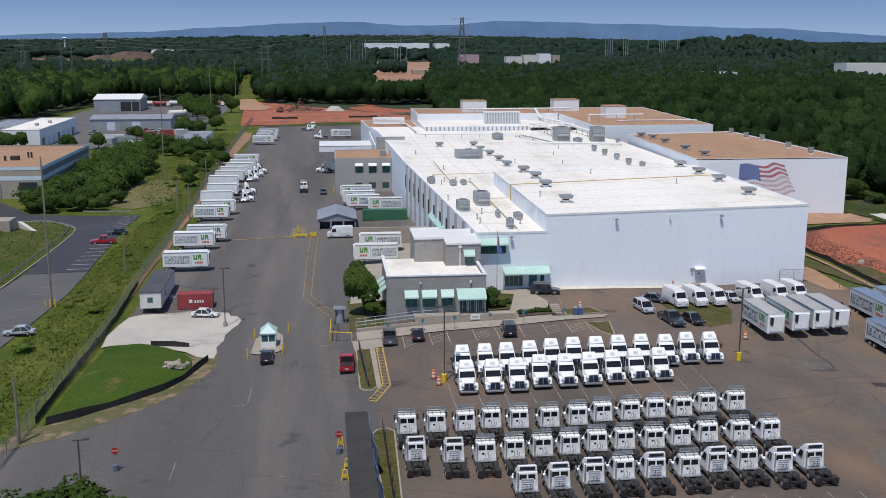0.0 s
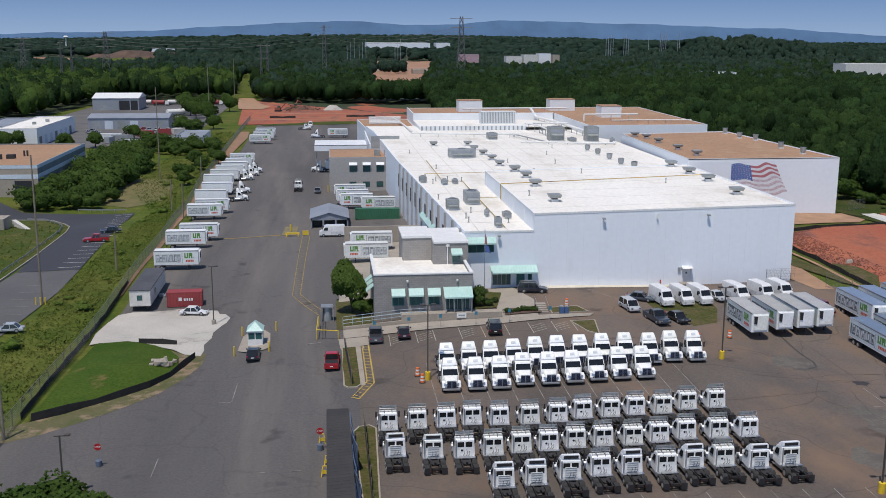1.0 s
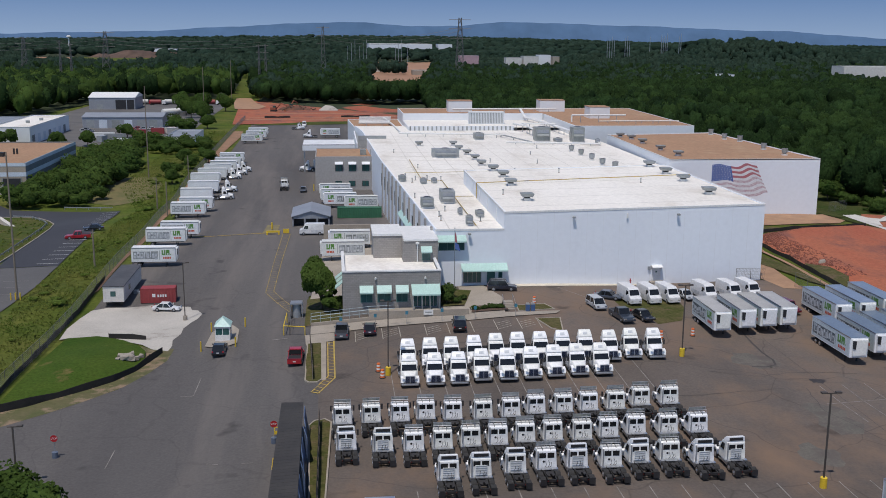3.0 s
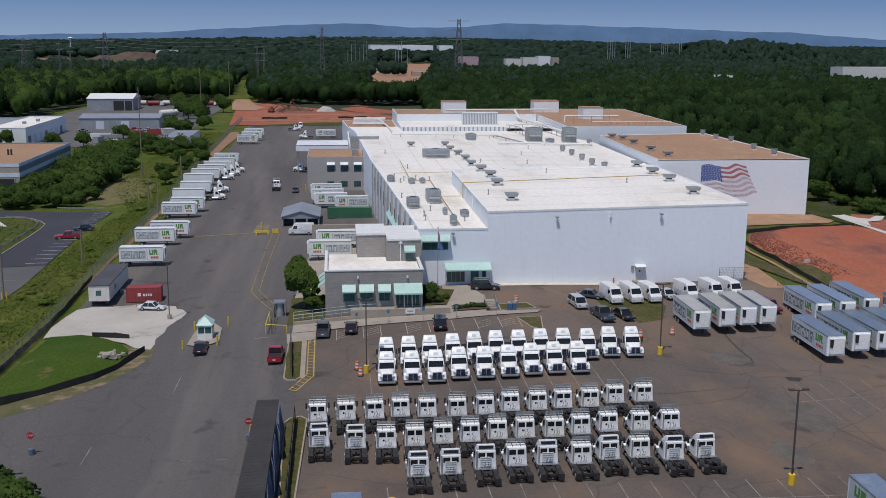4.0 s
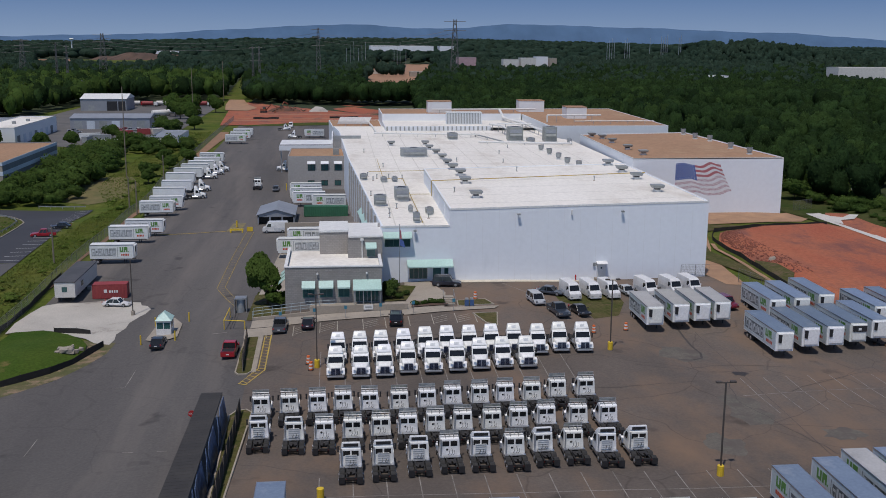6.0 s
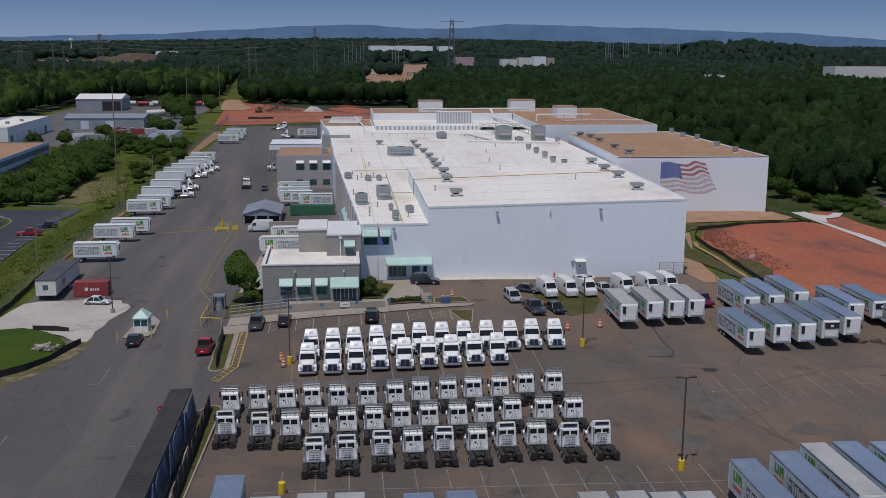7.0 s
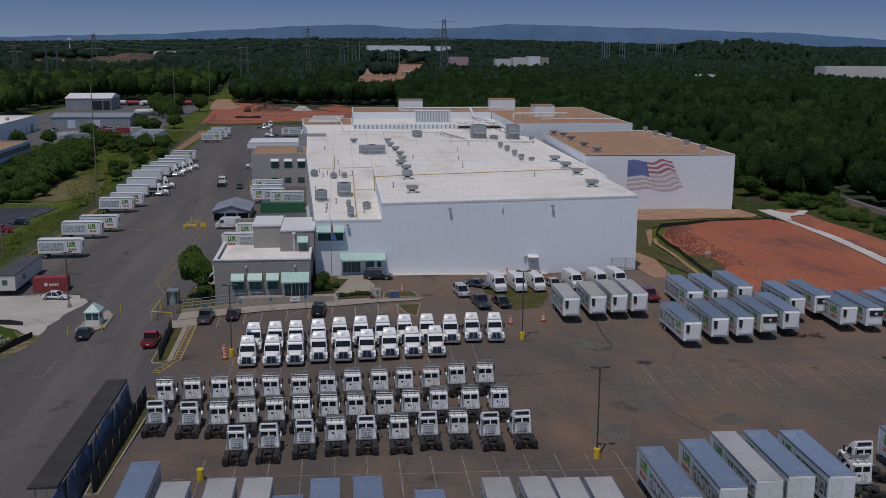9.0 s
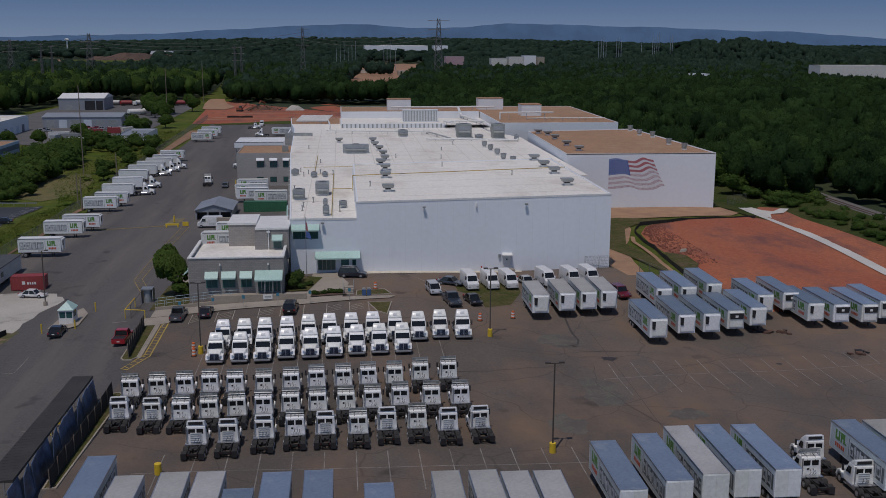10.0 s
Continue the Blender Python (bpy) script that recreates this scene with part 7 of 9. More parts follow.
drape("red_bank", [(96, -34), (112, -34), (112.5, 20), (111, 60), (112, 76), (108, 80), (103, 70), (96, 62)], 0.05, RED_EARTH, 5.0, "bare red bank beside the drainage channel", height=lambda x, y: 0.10 * max(0, x - 104))
drape("concrete_ditch", [(102.6, 80), (106.6, 80), (106, 68), (105.6, 60), (103.4, -30), (100.9, -30), (102.8, 60)], 0.22, CONCRETE_WHITE, 3.0, "white concrete drainage channel")
drape("concrete_ditch", [(104.6, 63), (106.6, 68.5), (110.0, 68.2), (113.2, 72.5), (111.6, 74.2), (108.6, 71.6), (106.8, 74.5), (106.0, 79.5), (103.4, 79.5)], 0.26, CONCRETE_WHITE, 1.2, "white concrete apron of the drainage channel", height=lambda x, y: 0.10 * max(0, x - 104))
BANK_GREEN = mat("rank bank grass", (0.034, 0.055, 0.013), (0.068, 0.07, 0.026), 0.08, 1.2, 0.95, bump=0.1, fine=0.3, spec=0.08)
bank = drape("verge", [(111, 62), (112.5, 20), (112, -34), (127, -34), (128, 330), (104, 330), (100, 160), (97, 84), (108, 84), (112, 77)], 0.12, BANK_GREEN, 5.0, "green railway bank", height=lambda x, y: 0.07 * max(0, x - 106))
drape("railway", [(127.5, -40), (134.5, -40), (134.5, 420), (127.5, 420)], 0.9, mat("grey ballast", (0.16, 0.148, 0.14), (0.12, 0.11, 0.1), 0.3, 5.0, 0.95), 6.0, "grey ballast of a railway line")
rails = Shape()
for x in (130.3, 131.75):
    rails.tube([(x, y, ground_z(x, y) + 1.05) for y in range(-40, 421, 20)], 0.09, 4)
tagged(part("rails", rails, mat("rusty rail", (0.16, 0.09, 0.06), None, 1.0, 5.0, 0.6, 0.4)), "rusty steel rails on the ballast", "railway", "", "structure")
drape("construction_ground", [(-80, 366), (-10, 372), (14, 380), (22, 512), (-20, 522), (-80, 548), (-90, 520), (-86, 470)], 0.1, RED_EARTH, 8.0, "torn-up red earth building site")
drape("dirt_track", [(-88, 470), (-74, 466), (-70, 490), (-78, 520), (-86, 575), (-96, 575), (-93, 520)], 0.3, TAN_EARTH, 8.0, "pale dirt lane into the woods")

def excavator(x, y, a):
    t = thing("excavator", "rusty orange excavator on the red earth", "excavator", "site machines", at=(x, y, ground_z(x, y) + 0.1), turn=a)
    m = mat("rusty machine paint", (0.30, 0.10, 0.05), (0.2, 0.07, 0.04), 0.8, 4.0, 0.7)
    for s in (-1, 1):
        part("track", Shape().prism([(-2, 0.4), (-1.6, 0), (1.6, 0), (2, 0.4), (1.6, 0.9), (-1.6, 0.9)], s * 1.1 - 0.3, s * 1.1 + 0.3, "x"), FRAME_BLACK, t)
    part("house", Shape().box(-1.3, -1.5, 1.0, 1.3, 1.8, 2.4), m, t, bevel=0.1)
    part("cab", Shape().box(-1.3, -1.5, 2.4, -0.2, 0.1, 3.2), GLASS, t)
    part("boom", Shape().tube([(0.5, -1.4, 1.6), (0.5, -4.5, 5.0), (0.5, -8, 3.6)], 0.3).tube([(0.5, -8, 3.6), (0.5, -7, 0.6)], 0.22), m, t)
    part("bucket", Shape().prism([(-7.6, 0.0), (-6.4, 0.1), (-6.2, 0.9), (-7.2, 1.0)], 0.0, 1.0, "x"), m, t)


excavator(-63.5, 452, 75)
excavator(-55, 470, 140)
debris = thing("brush_pile", "heap of torn-out brown stumps and branches on red earth", "brush pile", at=(-52, 463, ground_z(-52, 463)))
rr0 = random.Random(5)
for i in range(22):
    x, y, L = rr0.gauss(0, 5.5), rr0.gauss(0, 2.5), rr0.uniform(1.5, 4.5)
    a, up = rr0.uniform(0, math.tau), rr0.uniform(0.1, 0.9)
    z = max(0.3, 2.4 - abs(x) * 0.3)
    part("branch", Shape().tube([(x, y, z), (x + L * math.cos(a), y + L * math.sin(a), z + L * up * 0.6)], rr0.uniform(0.15, 0.4), 5), BARK, debris)
part("stump_heap", Shape().hexa([(-11, -3, -0.3), (11, -3, -0.3), (11, 3, -0.3), (-11, 3, -0.3), (-6, -1, 2.2), (5, -1, 2.0), (6, 1, 2.4), (-7, 1, 1.8)]), mat("torn clay and roots", (0.2, 0.085, 0.05), (0.1, 0.06, 0.045), 0.5, 2.0, 0.95, bump=0.2), debris)
spoil = thing("stone_heap", "heap of pale grey crushed stone on red earth", "stone heap", at=(-31, 462, ground_z(-31, 462)))
part("stone", Shape().hexa([(-6, -4, -0.3), (6, -4, -0.3), (6.5, 4, -0.3), (-6.5, 4, -0.3), (-2.2, -1, 3.0), (1.5, -1, 2.6), (2.2, 1, 2.8), (-2, 1, 3.1)]), GRAVEL, spoil, bevel=0.5)
for i, y in enumerate((392, 405, 432)):
    stripe("dirt_track", [(-78 + 4 * i, y), (-50, y + 4), (-20, y + 2), (10, y + 6)], 2.6, 0.16, TAN_EARTH, "tan wheel track across the red earth", "dirt track")
drape("weedy_edge", [(-68, 366), (-52, 372), (-40, 380), (-22, 382), (-12, 374), (-12, 366), (-40, 362), (-68, 360)], 0.13, GRASS_ROUGH, 5.0, "weedy strip at the end of the asphalt", category="verge")


drape("soil_strip", [(-72.7, 14), (-72.2, 16), (-72.2, 40), (-71.9, 60), (-72.6, 82), (-72.4, 100), (-73.8, 140), (-74.2, 200), (-73.0, 260), (-70.6, 300), (-71.5, 330), (-75.9, 330), (-75.6, 200), (-74.8, 140), (-73.1, 60)], 0.06, mat("bare brown soil", (0.30, 0.17, 0.10), (0.22, 0.135, 0.08), 0.3, 2.0, 0.95, bump=0.05), 4.0, "bare brown soil along the fence foot")

# ---- silt fence, wire fences ----
DARK_STAKE = mat("weathered stake wood", (0.10, 0.075, 0.055), (0.06, 0.045, 0.035), 1.0, 6.0, 0.9)
def fabric_line(pts, h, label):
    s = thing("silt_fence", label, "fence", "silt fences")
    k = 0
    for (ax, ay), (bx, by) in zip(pts, pts[1:]):
        n = max(1, round(math.dist((ax, ay), (bx, by)) / 4))
        for i in range(n):
            xa, ya, xb, yb = ax + (bx - ax) * i / n, ay + (by - ay) * i / n, ax + (bx - ax) * (i + 1) / n, ay + (by - ay) * (i + 1) / n
            za, zb = ground_z(xa, ya), ground_z(xb, yb)
            da, db = (h * (0.92 + 0.14 * math.sin(m * 2.3)) for m in (k, k + 1))
            k += 1
            part("fabric", Shape().hexa([(xa, ya, za - 0.1), (xb, yb, zb - 0.1), (xb + 0.03, yb + 0.05, zb - 0.1), (xa + 0.03, ya + 0.05, za - 0.1), (xa, ya, za + da), (xb, yb, zb + db), (xb + 0.03, yb + 0.05, zb + db), (xa + 0.03, ya + 0.05, za + da)]), SILT, s)
            part("stake", Shape().box(xa - 0.03, ya + 0.06, za, xa + 0.03, ya + 0.12, za + da + 0.1), DARK_STAKE, s)


fabric_line([(-71.5, -46.6), (-67.8, -44.0), (-65.0, -41.6), (-62.1, -38.9), (-59.1, -35.6), (-57.0, -31.8), (-55.8, -27.6), (-54.7, -23.0)], 1.05, "sagging black silt fence round the grass mound")
fabric_line([(-72.9, -46), (-72.7, -16), (-72.5, 2), (-72.7, 24)], 0.9, "black silt fabric along the foot of the wire fence")
fabric_line([(-66, 405), (-52, 405)], 1.2, "short black silt fence on the clay site")
fabric_line([(-24, 408), (-8, 409)], 1.2, "short black silt fence on the clay site")
fabric_line([(-64.3, -13.8), (-60.6, -14.6), (-58.4, -15.2)], 0.9, "black silt fence above the grass mound")
fabric_line([(101, 64.5), (93.3, 62.2), (86.5, 61.2), (80.1, 59.4), (72.7, 56.2), (68.0, 53.4), (64.8, 46), (63.3, 41.6), (61.7, 29.4), (61.5, 20.6), (60.4, 12.4), (59.8, 4.0), (59.5, -2.7), (61, -16)], 0.8, "black silt fence round the red clay pad")
drape("grass_mound", [(-71.9, -46.8), (-67.9, -44.1), (-65.1, -41.4), (-62.2, -38.7), (-59.3, -35.3), (-57.3, -31.5), (-56.6, -27), (-57.2, -22.6), (-58.8, -19.3), (-61.6, -16.2), (-66.1, -13.2), (-70.6, -14.2)], 0.0, GRASS_LUSH, 1.6, "smooth green grass mound", height=lambda x, y: 0.15 + 1.3 * math.exp(-((x + 64) / 5.5) ** 2 - ((y + 29) / 11) ** 2))
drape("verge", [(-78, -57), (-69.3, -51.2), (-64.9, -46.9), (-61.1, -42.7), (-57.5, -38.0), (-54.9, -32.6), (-53.3, -27.5), (-53.2, -21.4), (-56.4, -20.4), (-58.6, -18.6), (-57.4, -24), (-57.6, -31.4), (-59.6, -35.4), (-62.5, -38.9), (-65.3, -41.7), (-68, -44.5), (-73, -48)], 0.035, mat("dry worn verge", (0.125, 0.105, 0.05), (0.075, 0.085, 0.026), 0.35, 2.0, 0.95, bump=0.05, stain=((0.24, 0.17, 0.11), 0.3, 0.52, 0.62)), 2.0, "worn dry verge along the entrance road")
rocks = thing("rubble_pile", "pile of broken pale concrete rubble on the mound", "rubble", at=(-58.8, -27.6, ground_z(-58.8, -27.6) + 0.6))
rr = random.Random(8)
for i in range(26):
    x, y, s = rr.gauss(0, 0.9), rr.gauss(0, 0.7), rr.uniform(0.2, 0.55)
    p = part("rock", Shape().hexa([(a * s * rr.uniform(0.6, 1.2), b * s * rr.uniform(0.6, 1.2), c * s * rr.uniform(0.4, 0.8)) for a, b, c in ((-1, -1, -1), (1, -1, -1), (1, 1, -1), (-1, 1, -1), (-1, -1, 1), (1, -1, 1), (1, 1, 1), (-1, 1, 1))]), CONCRETE, rocks)
    p.location = (x, y, 0.1 + max(0, 0.5 - abs(x) * 0.3))


WIRE = mat("weathered wire", (0.16, 0.16, 0.155), (0.11, 0.11, 0.105), 0.8, 5.0, 0.6, 0.3)


def chain_fence(pts, h, label, step=3.0):
    """Posts, rails and a sparse wire mesh."""
    f = thing("chain_link_fence", label, "fence", "chain-link fences")
    wires = Shape()
    for (ax, ay), (bx, by) in zip(pts, pts[1:]):
        n = max(1, round(math.dist((ax, ay), (bx, by)) / step))
        for i in range(n):
            xa, ya, xb, yb = ax + (bx - ax) * i / n, ay + (by - ay) * i / n, ax + (bx - ax) * (i + 1) / n, ay + (by - ay) * (i + 1) / n
            za, zb = ground_z(xa, ya), ground_z(xb, yb)
            part("post", Shape().cyl(xa, ya, za - 0.2, 0.04, h + 0.2, n=6), WIRE, f)
            for k in range(9):
                z = 0.1 + (h - 0.1) * k / 8
                wires.tube([(xa, ya, za + z), (xb, yb, zb + z)], 0.011 if k < 8 else 0.03, 3)
            for k in range(10):
                u = k / 10
                wires.tube([(xa + (xb - xa) * u, ya + (yb - ya) * u, za + (zb - za) * u + 0.1), (xa + (xb - xa) * (u + 0.1), ya + (yb - ya) * (u + 0.1), za + (zb - za) * u + h)], 0.011, 3)
    part("wire_mesh", wires, WIRE, f, "grey wire mesh")


chain_fence([(-73.4, -60), (-72.4, -18), (-73.0, 60), (-75, 140), (-76, 250), (-76, 400)], 2.3, "long grey chain-link fence along the yard", 4.0)
chain_fence([(41.8, -0.6), (47.0, -0.9)], 2.4, "chain-link gate beside the white wall", 2.6)
chain_fence([(51.0, -4.5), (55.5, -14.0)], 2.6, "chain-link fence panel beside the dirt track", 3.0)
chain_fence([(101, 84), (108, 88)], 2.8, "chain-link gate by the woods", 3.0)


def utility_pole(x, y, h, lean=0.0, arms=1, z=None):
    t = thing("utility_pole", "weathered wooden utility pole", "utility pole", "utility poles", at=(x, y, ground_z(x, y) if z is None else z))
    part("pole", Shape().cyl(0, 0, -0.5, 0.2, h + 0.5, n=10, r2=0.13), WOOD_POLE, t)
    for k in range(arms):
        part("crossarm", Shape().box(-1.2, -0.08, h - 0.8 - k, 1.2, 0.08, h - 0.62 - k), WOOD_POLE, t)
        for s in (-1, 0, 1):
            part("insulator", Shape().cyl(s * 1.0, 0, h - 0.6 - k, 0.07, 0.25, n=6), DUCT, t)


for x, y, h, arms in ((-85.0, 10.8, 26.0, 0), (-77.0, 35.3, 7.5, 0), (-73.0, -52.5, 8.0, 0), (-90.0, 176.0, 30.0, 0), (-97.9, 400, 28.0, 0), (-96.2, 540, 28.0, 0), (-72.5, 100, 9.0, 0), (-73.5, 150, 10.0, 0), (-78, 118, 9, 0)):
    utility_pole(x, y, h, 0.0, arms)
for dx in (-0.8, 0.0, 0.8):
    p = thing("guard_post", "yellow steel guard post", "post", "guard posts", at=(-85.0 + dx, 9.9, ground_z(-85, 10)))
    part("post", Shape().cyl(0, 0, 0, 0.12, 1.3, n=10), YELLOW, p)


# ---- neighbouring buildings ----
def shed_building(x0, y0, x1, y1, h, wall, roof, label, ridge=0.0, doors=0, band=None, name="industrial_building"):
    z = min(ground_z(x0, y0), ground_z(x1, y0)) - 0.5
    b = thing(name, label, "industrial building", "neighbouring buildings", at=((x0 + x1) / 2, (y0 + y1) / 2, z))
    w, d = (x1 - x0) / 2, (y1 - y0) / 2
    part("wall", wall_run(Shape(), [(-w, -d), (w, -d), (w, d), (-w, d), (-w, -d)], 0, h), wall, b)
    if ridge:
        part("roof", Shape().add([(-w - 0.4, -d - 0.4, h), (w + 0.4, -d - 0.4, h), (w + 0.4, d + 0.4, h), (-w - 0.4, d + 0.4, h), (-w - 0.4, 0, h + ridge), (w + 0.4, 0, h + ridge)], [(0, 1, 5, 4), (2, 3, 4, 5), (0, 4, 3), (1, 2, 5), (0, 3, 2, 1)]), roof, b)
    else:
        part("roof", slab([(-w + 0.3, -d + 0.3), (w - 0.3, -d + 0.3), (w - 0.3, d - 0.3), (-w + 0.3, d - 0.3)], h - 0.3), roof, b)
        part("coping", wall_run(Shape(), [(-w - 0.05, -d - 0.05), (w + 0.05, -d - 0.05), (w + 0.05, d + 0.05), (-w - 0.05, d + 0.05), (-w - 0.05, -d - 0.05)], h, h + 0.15, 0.4), DUCT, b)
    if band:
        part("band", Shape().box(-w - 0.03, -d - 0.03, h * 0.45, w + 0.03, -d - 0.003, h * 0.6).box(w + 0.003, -d, h * 0.45, w + 0.03, d, h * 0.6), band, b)
    for i in range(doors):
        x = -w + (2 * w) * (i + 0.5) / doors
        part("door", Shape().box(x - 1.6, -d - 0.06, 0.4, x + 1.6, -d - 0.004, 4.2), BLACK if i % 2 else SITE_CREAM, b)
    return b


tan_wall = mat("tan block wall", (0.36, 0.31, 0.25), (0.31, 0.27, 0.22), 0.2, 3.0, 0.9)
n1 = shed_building(-170, 152.4, -122.5, 216, 10.2, tan_wall, ROOF_TAN, "tan and grey industrial building with a flat tan roof", 0, 0, None)
GREY_CLAD = mat("slate grey cladding", (0.17, 0.185, 0.20), (0.14, 0.155, 0.17), 0.3, 3.0, 0.6)
BAND_PALE = mat("pale blue-white band", (0.56, 0.62, 0.68), (0.5, 0.56, 0.62), 0.3, 3.0, 0.6)
part("side_cladding", Shape().box(23.752, -31.7, 0.2, 23.79, 31.8, 10.1), GREY_CLAD, n1, "slate grey side cladding")
for z0, z1 in ((6.2, 7.5), (9.3, 10.3)):
    part("band", Shape().box(-23.8, -31.87, z0, 23.83, -31.803, z1).box(23.793, -31.8, z0, 23.83, 31.8, z1), BAND_PALE, n1, "pale horizontal wall band")
for x in (-18.5, -9.5, 1.0, 8.5, 19.5):
    # recess shade is painted as a black panel on the wall face
    part("dock_door", Shape().box(x - 2.6, -31.86, 0.9, x + 2.6, -31.803, 5.6), BLACK, n1, "black panel for the shade inside an open dock door")
    part("dock_bumper", Shape().box(x - 2.9, -32.1, 0.6, x - 2.65, -31.802, 5.8).box(x + 2.65, -32.1, 0.6, x + 2.9, -31.802, 5.8), DUCT, n1)
for x, y, w, h in ((10, -10, 1.2, 1.3), (7.5, -12, 0.3, 1.6), (12.5, -4, 0.25, 1.9), (13.5, -4, 0.25, 1.9), (-4, -15, 0.3, 1.5)):
    part("roof_vent", Shape().box(x - w, y - w, 9.9, x + w, y + w, 9.9 + h), FRAME_BLACK, n1)
long_shed = shed_building(-171, 272, -154, 338, 8.0, WALL_WHITE2, ROOF_WHITE, "long pale industrial shed with a white roof", 0, 0)
for k in range(7):
    part("door", Shape().box(8.503, -30 + k * 8.6, 0.5, 8.56, -26 + k * 8.6, 4.4), BAND_PALE if k % 3 else GREY_CLAD, long_shed)
for x, y in ((1, -8), (3, 6)):
    part("roof_fan", Shape().cyl(x, y, 7.7, 0.9, 1.1, n=12), DUCT, long_shed)
shed_building(-186, 292, -171.4, 338, 7.2, ROOF_GREY, ROOF_GREY, "grey annexe of the long pale shed", 0, 0)
grey_shed = shed_building(-150, 347, -111.8, 367, 5.9, ROOF_GREY, ROOF_GREY, "long grey industrial shed", 1.6, 0)
for k in range(6):
    part("door", Shape().box(-17.2 + k * 6.0, -10.06, 0.4, -13.4 + k * 6.0, -10.004, 4.6), BAND_PALE if k in (1, 3) else DUCT, grey_shed)
up_shed = shed_building(-174, 470, -147, 496, 7.6, ROOF_GREY, WHITE_PLAIN, "grey open-sided shed with a white roof", 2.6, 0)
# flat black panel on the wall paints the shade of the bay
part("opening", Shape().box(2.0, -13.06, 0.4, 12.9, -13.004, 6.2), BLACK, up_shed, "black panel for the shade inside an open bay")
for x in (1.8, 8.5):
    part("bay_post", Shape().box(x - 0.25, -13.3, 0.3, x + 0.25, -13.062, 6.8), ROOF_GREY, up_shed)
part("door", Shape().box(-9, -13.06, 0.4, -5.5, -13.004, 3.6), DUCT, up_shed)
slat_shed = shed_building(-99, 271, -87, 304, 4.2, WALL_WHITE2, ROOF_GREY, "low pale metal lean-to with slatted front", 0, 0)
for k in range(9):
    part("slat", Shape().box(-5.7 + k * 1.35, -16.56, 0.4, -5.45 + k * 1.35, -16.504, 4.0), ROOF_GREY, slat_shed)
for i in range(12):
    x, y = rr.uniform(-146, -104), rr.uniform(322, 344)
    m = rr.choice((navy, white_car, red, grey_car, silver))
    park(car("car", "small car parked among the sheds", m, "sedan"), x, y, rr.uniform(0, 180))
tank = thing("storage_tank", "white horizontal storage tank", "tank", "tanks", at=(-120, 428, ground_z(-120, 428)), turn=38)
part("vessel", Shape().cyl(-5, 0, 2, 1.6, 10, "x", 16), WHITE_PLAIN, tank, bevel=0.3)
part("saddle", Shape().box(-3.2, -1.2, 0, -2.6, 1.2, 1.0).box(2.6, -1.2, 0, 3.2, 1.2, 1.0), CONCRETE, tank)
for x, y in ((-114, 436), (-109, 446)):
    copy_thing(tank, pose(x, y, ground_z(x, y), 0, 0, 38))
for i in range(7):
    x = -158 + i * 8.5
    tk = thing("tank_truck", "tanker truck with a pale rusty drum among the sheds", "truck", "tanker trucks", at=(x, 508 + (i % 2) * 3, ground_z(x, 508)), turn=90)
    part("drum", Shape().cyl(0, -3.4, 2.2, 1.35, 6.8, "y", 12), SITE_CREAM if i % 2 else CONTAINER_RED, tk, bevel=0.3)
    part("cab", Shape().box(-1.2, -6.2, 0.7, 1.2, -3.9, 3.0), WHITE_PLAIN if i % 2 == 0 else RED_PAINT, tk, bevel=0.15)
    part("chassis", Shape().box(-0.9, -5.8, 0.5, 0.9, 3.6, 0.95), FRAME_BLACK, tk)
    part("axle_wheels", Shape().cyl(-1.2, -5.0, 0.5, 0.5, 2.4, "x", 10).cyl(-1.2, 1.5, 0.5, 0.5, 2.4, "x", 10).cyl(-1.2, 2.8, 0.5, 0.5, 2.4, "x", 10), RUBBER, tk)
curb = Shape()
for (ax, ay), (bx, by) in zip(KERB_LINE, KERB_LINE[1:]):
    d = math.hypot(bx - ax, by - ay)
    nx, ny = -(by - ay) / d * 0.25, (bx - ax) / d * 0.25
    za, zb = ground_z(ax, ay), ground_z(bx, by)
    curb.hexa([(ax, ay, za - 0.2), (bx, by, zb - 0.2), (bx + nx, by + ny, zb - 0.2), (ax + nx, ay + ny, za - 0.2), (ax, ay, za + 0.22), (bx, by, zb + 0.22), (bx + nx, by + ny, zb + 0.22), (ax + nx, ay + ny, za + 0.22)])
tagged(part("kerb", curb, CONCRETE), "curved concrete kerb round the neighbouring lawn", "kerb", "", "structure")


def guard_rail(pts, label):
    g = thing("guard_rail", label, "guard rail", "guard rails")
    for (ax, ay), (bx, by) in zip(pts, pts[1:]):
        n = max(1, round(math.dist((ax, ay), (bx, by)) / 3.8))
        for i in range(n):
            u, w = i / n, (i + 1) / n
            p, q = (ax + (bx - ax) * u, ay + (by - ay) * u), (ax + (bx - ax) * w, ay + (by - ay) * w)
            zp, zq = ground_z(*p), ground_z(*q)
            part("post", Shape().box(p[0] - 0.07, p[1] - 0.07, zp - 0.2, p[0] + 0.07, p[1] + 0.07, zp + 0.75), STEEL, g)
            part("rail", Shape().hexa([(p[0] - 0.09, p[1] - 0.09, zp + 0.42), (q[0] - 0.09, q[1] - 0.09, zq + 0.42), (q[0] - 0.03, q[1] - 0.03, zq + 0.42), (p[0] - 0.03, p[1] - 0.03, zp + 0.42), (p[0] - 0.09, p[1] - 0.09, zp + 0.74), (q[0] - 0.09, q[1] - 0.09, zq + 0.74), (q[0] - 0.03, q[1] - 0.03, zq + 0.74), (p[0] - 0.03, p[1] - 0.03, zp + 0.74)]), STEEL, g)


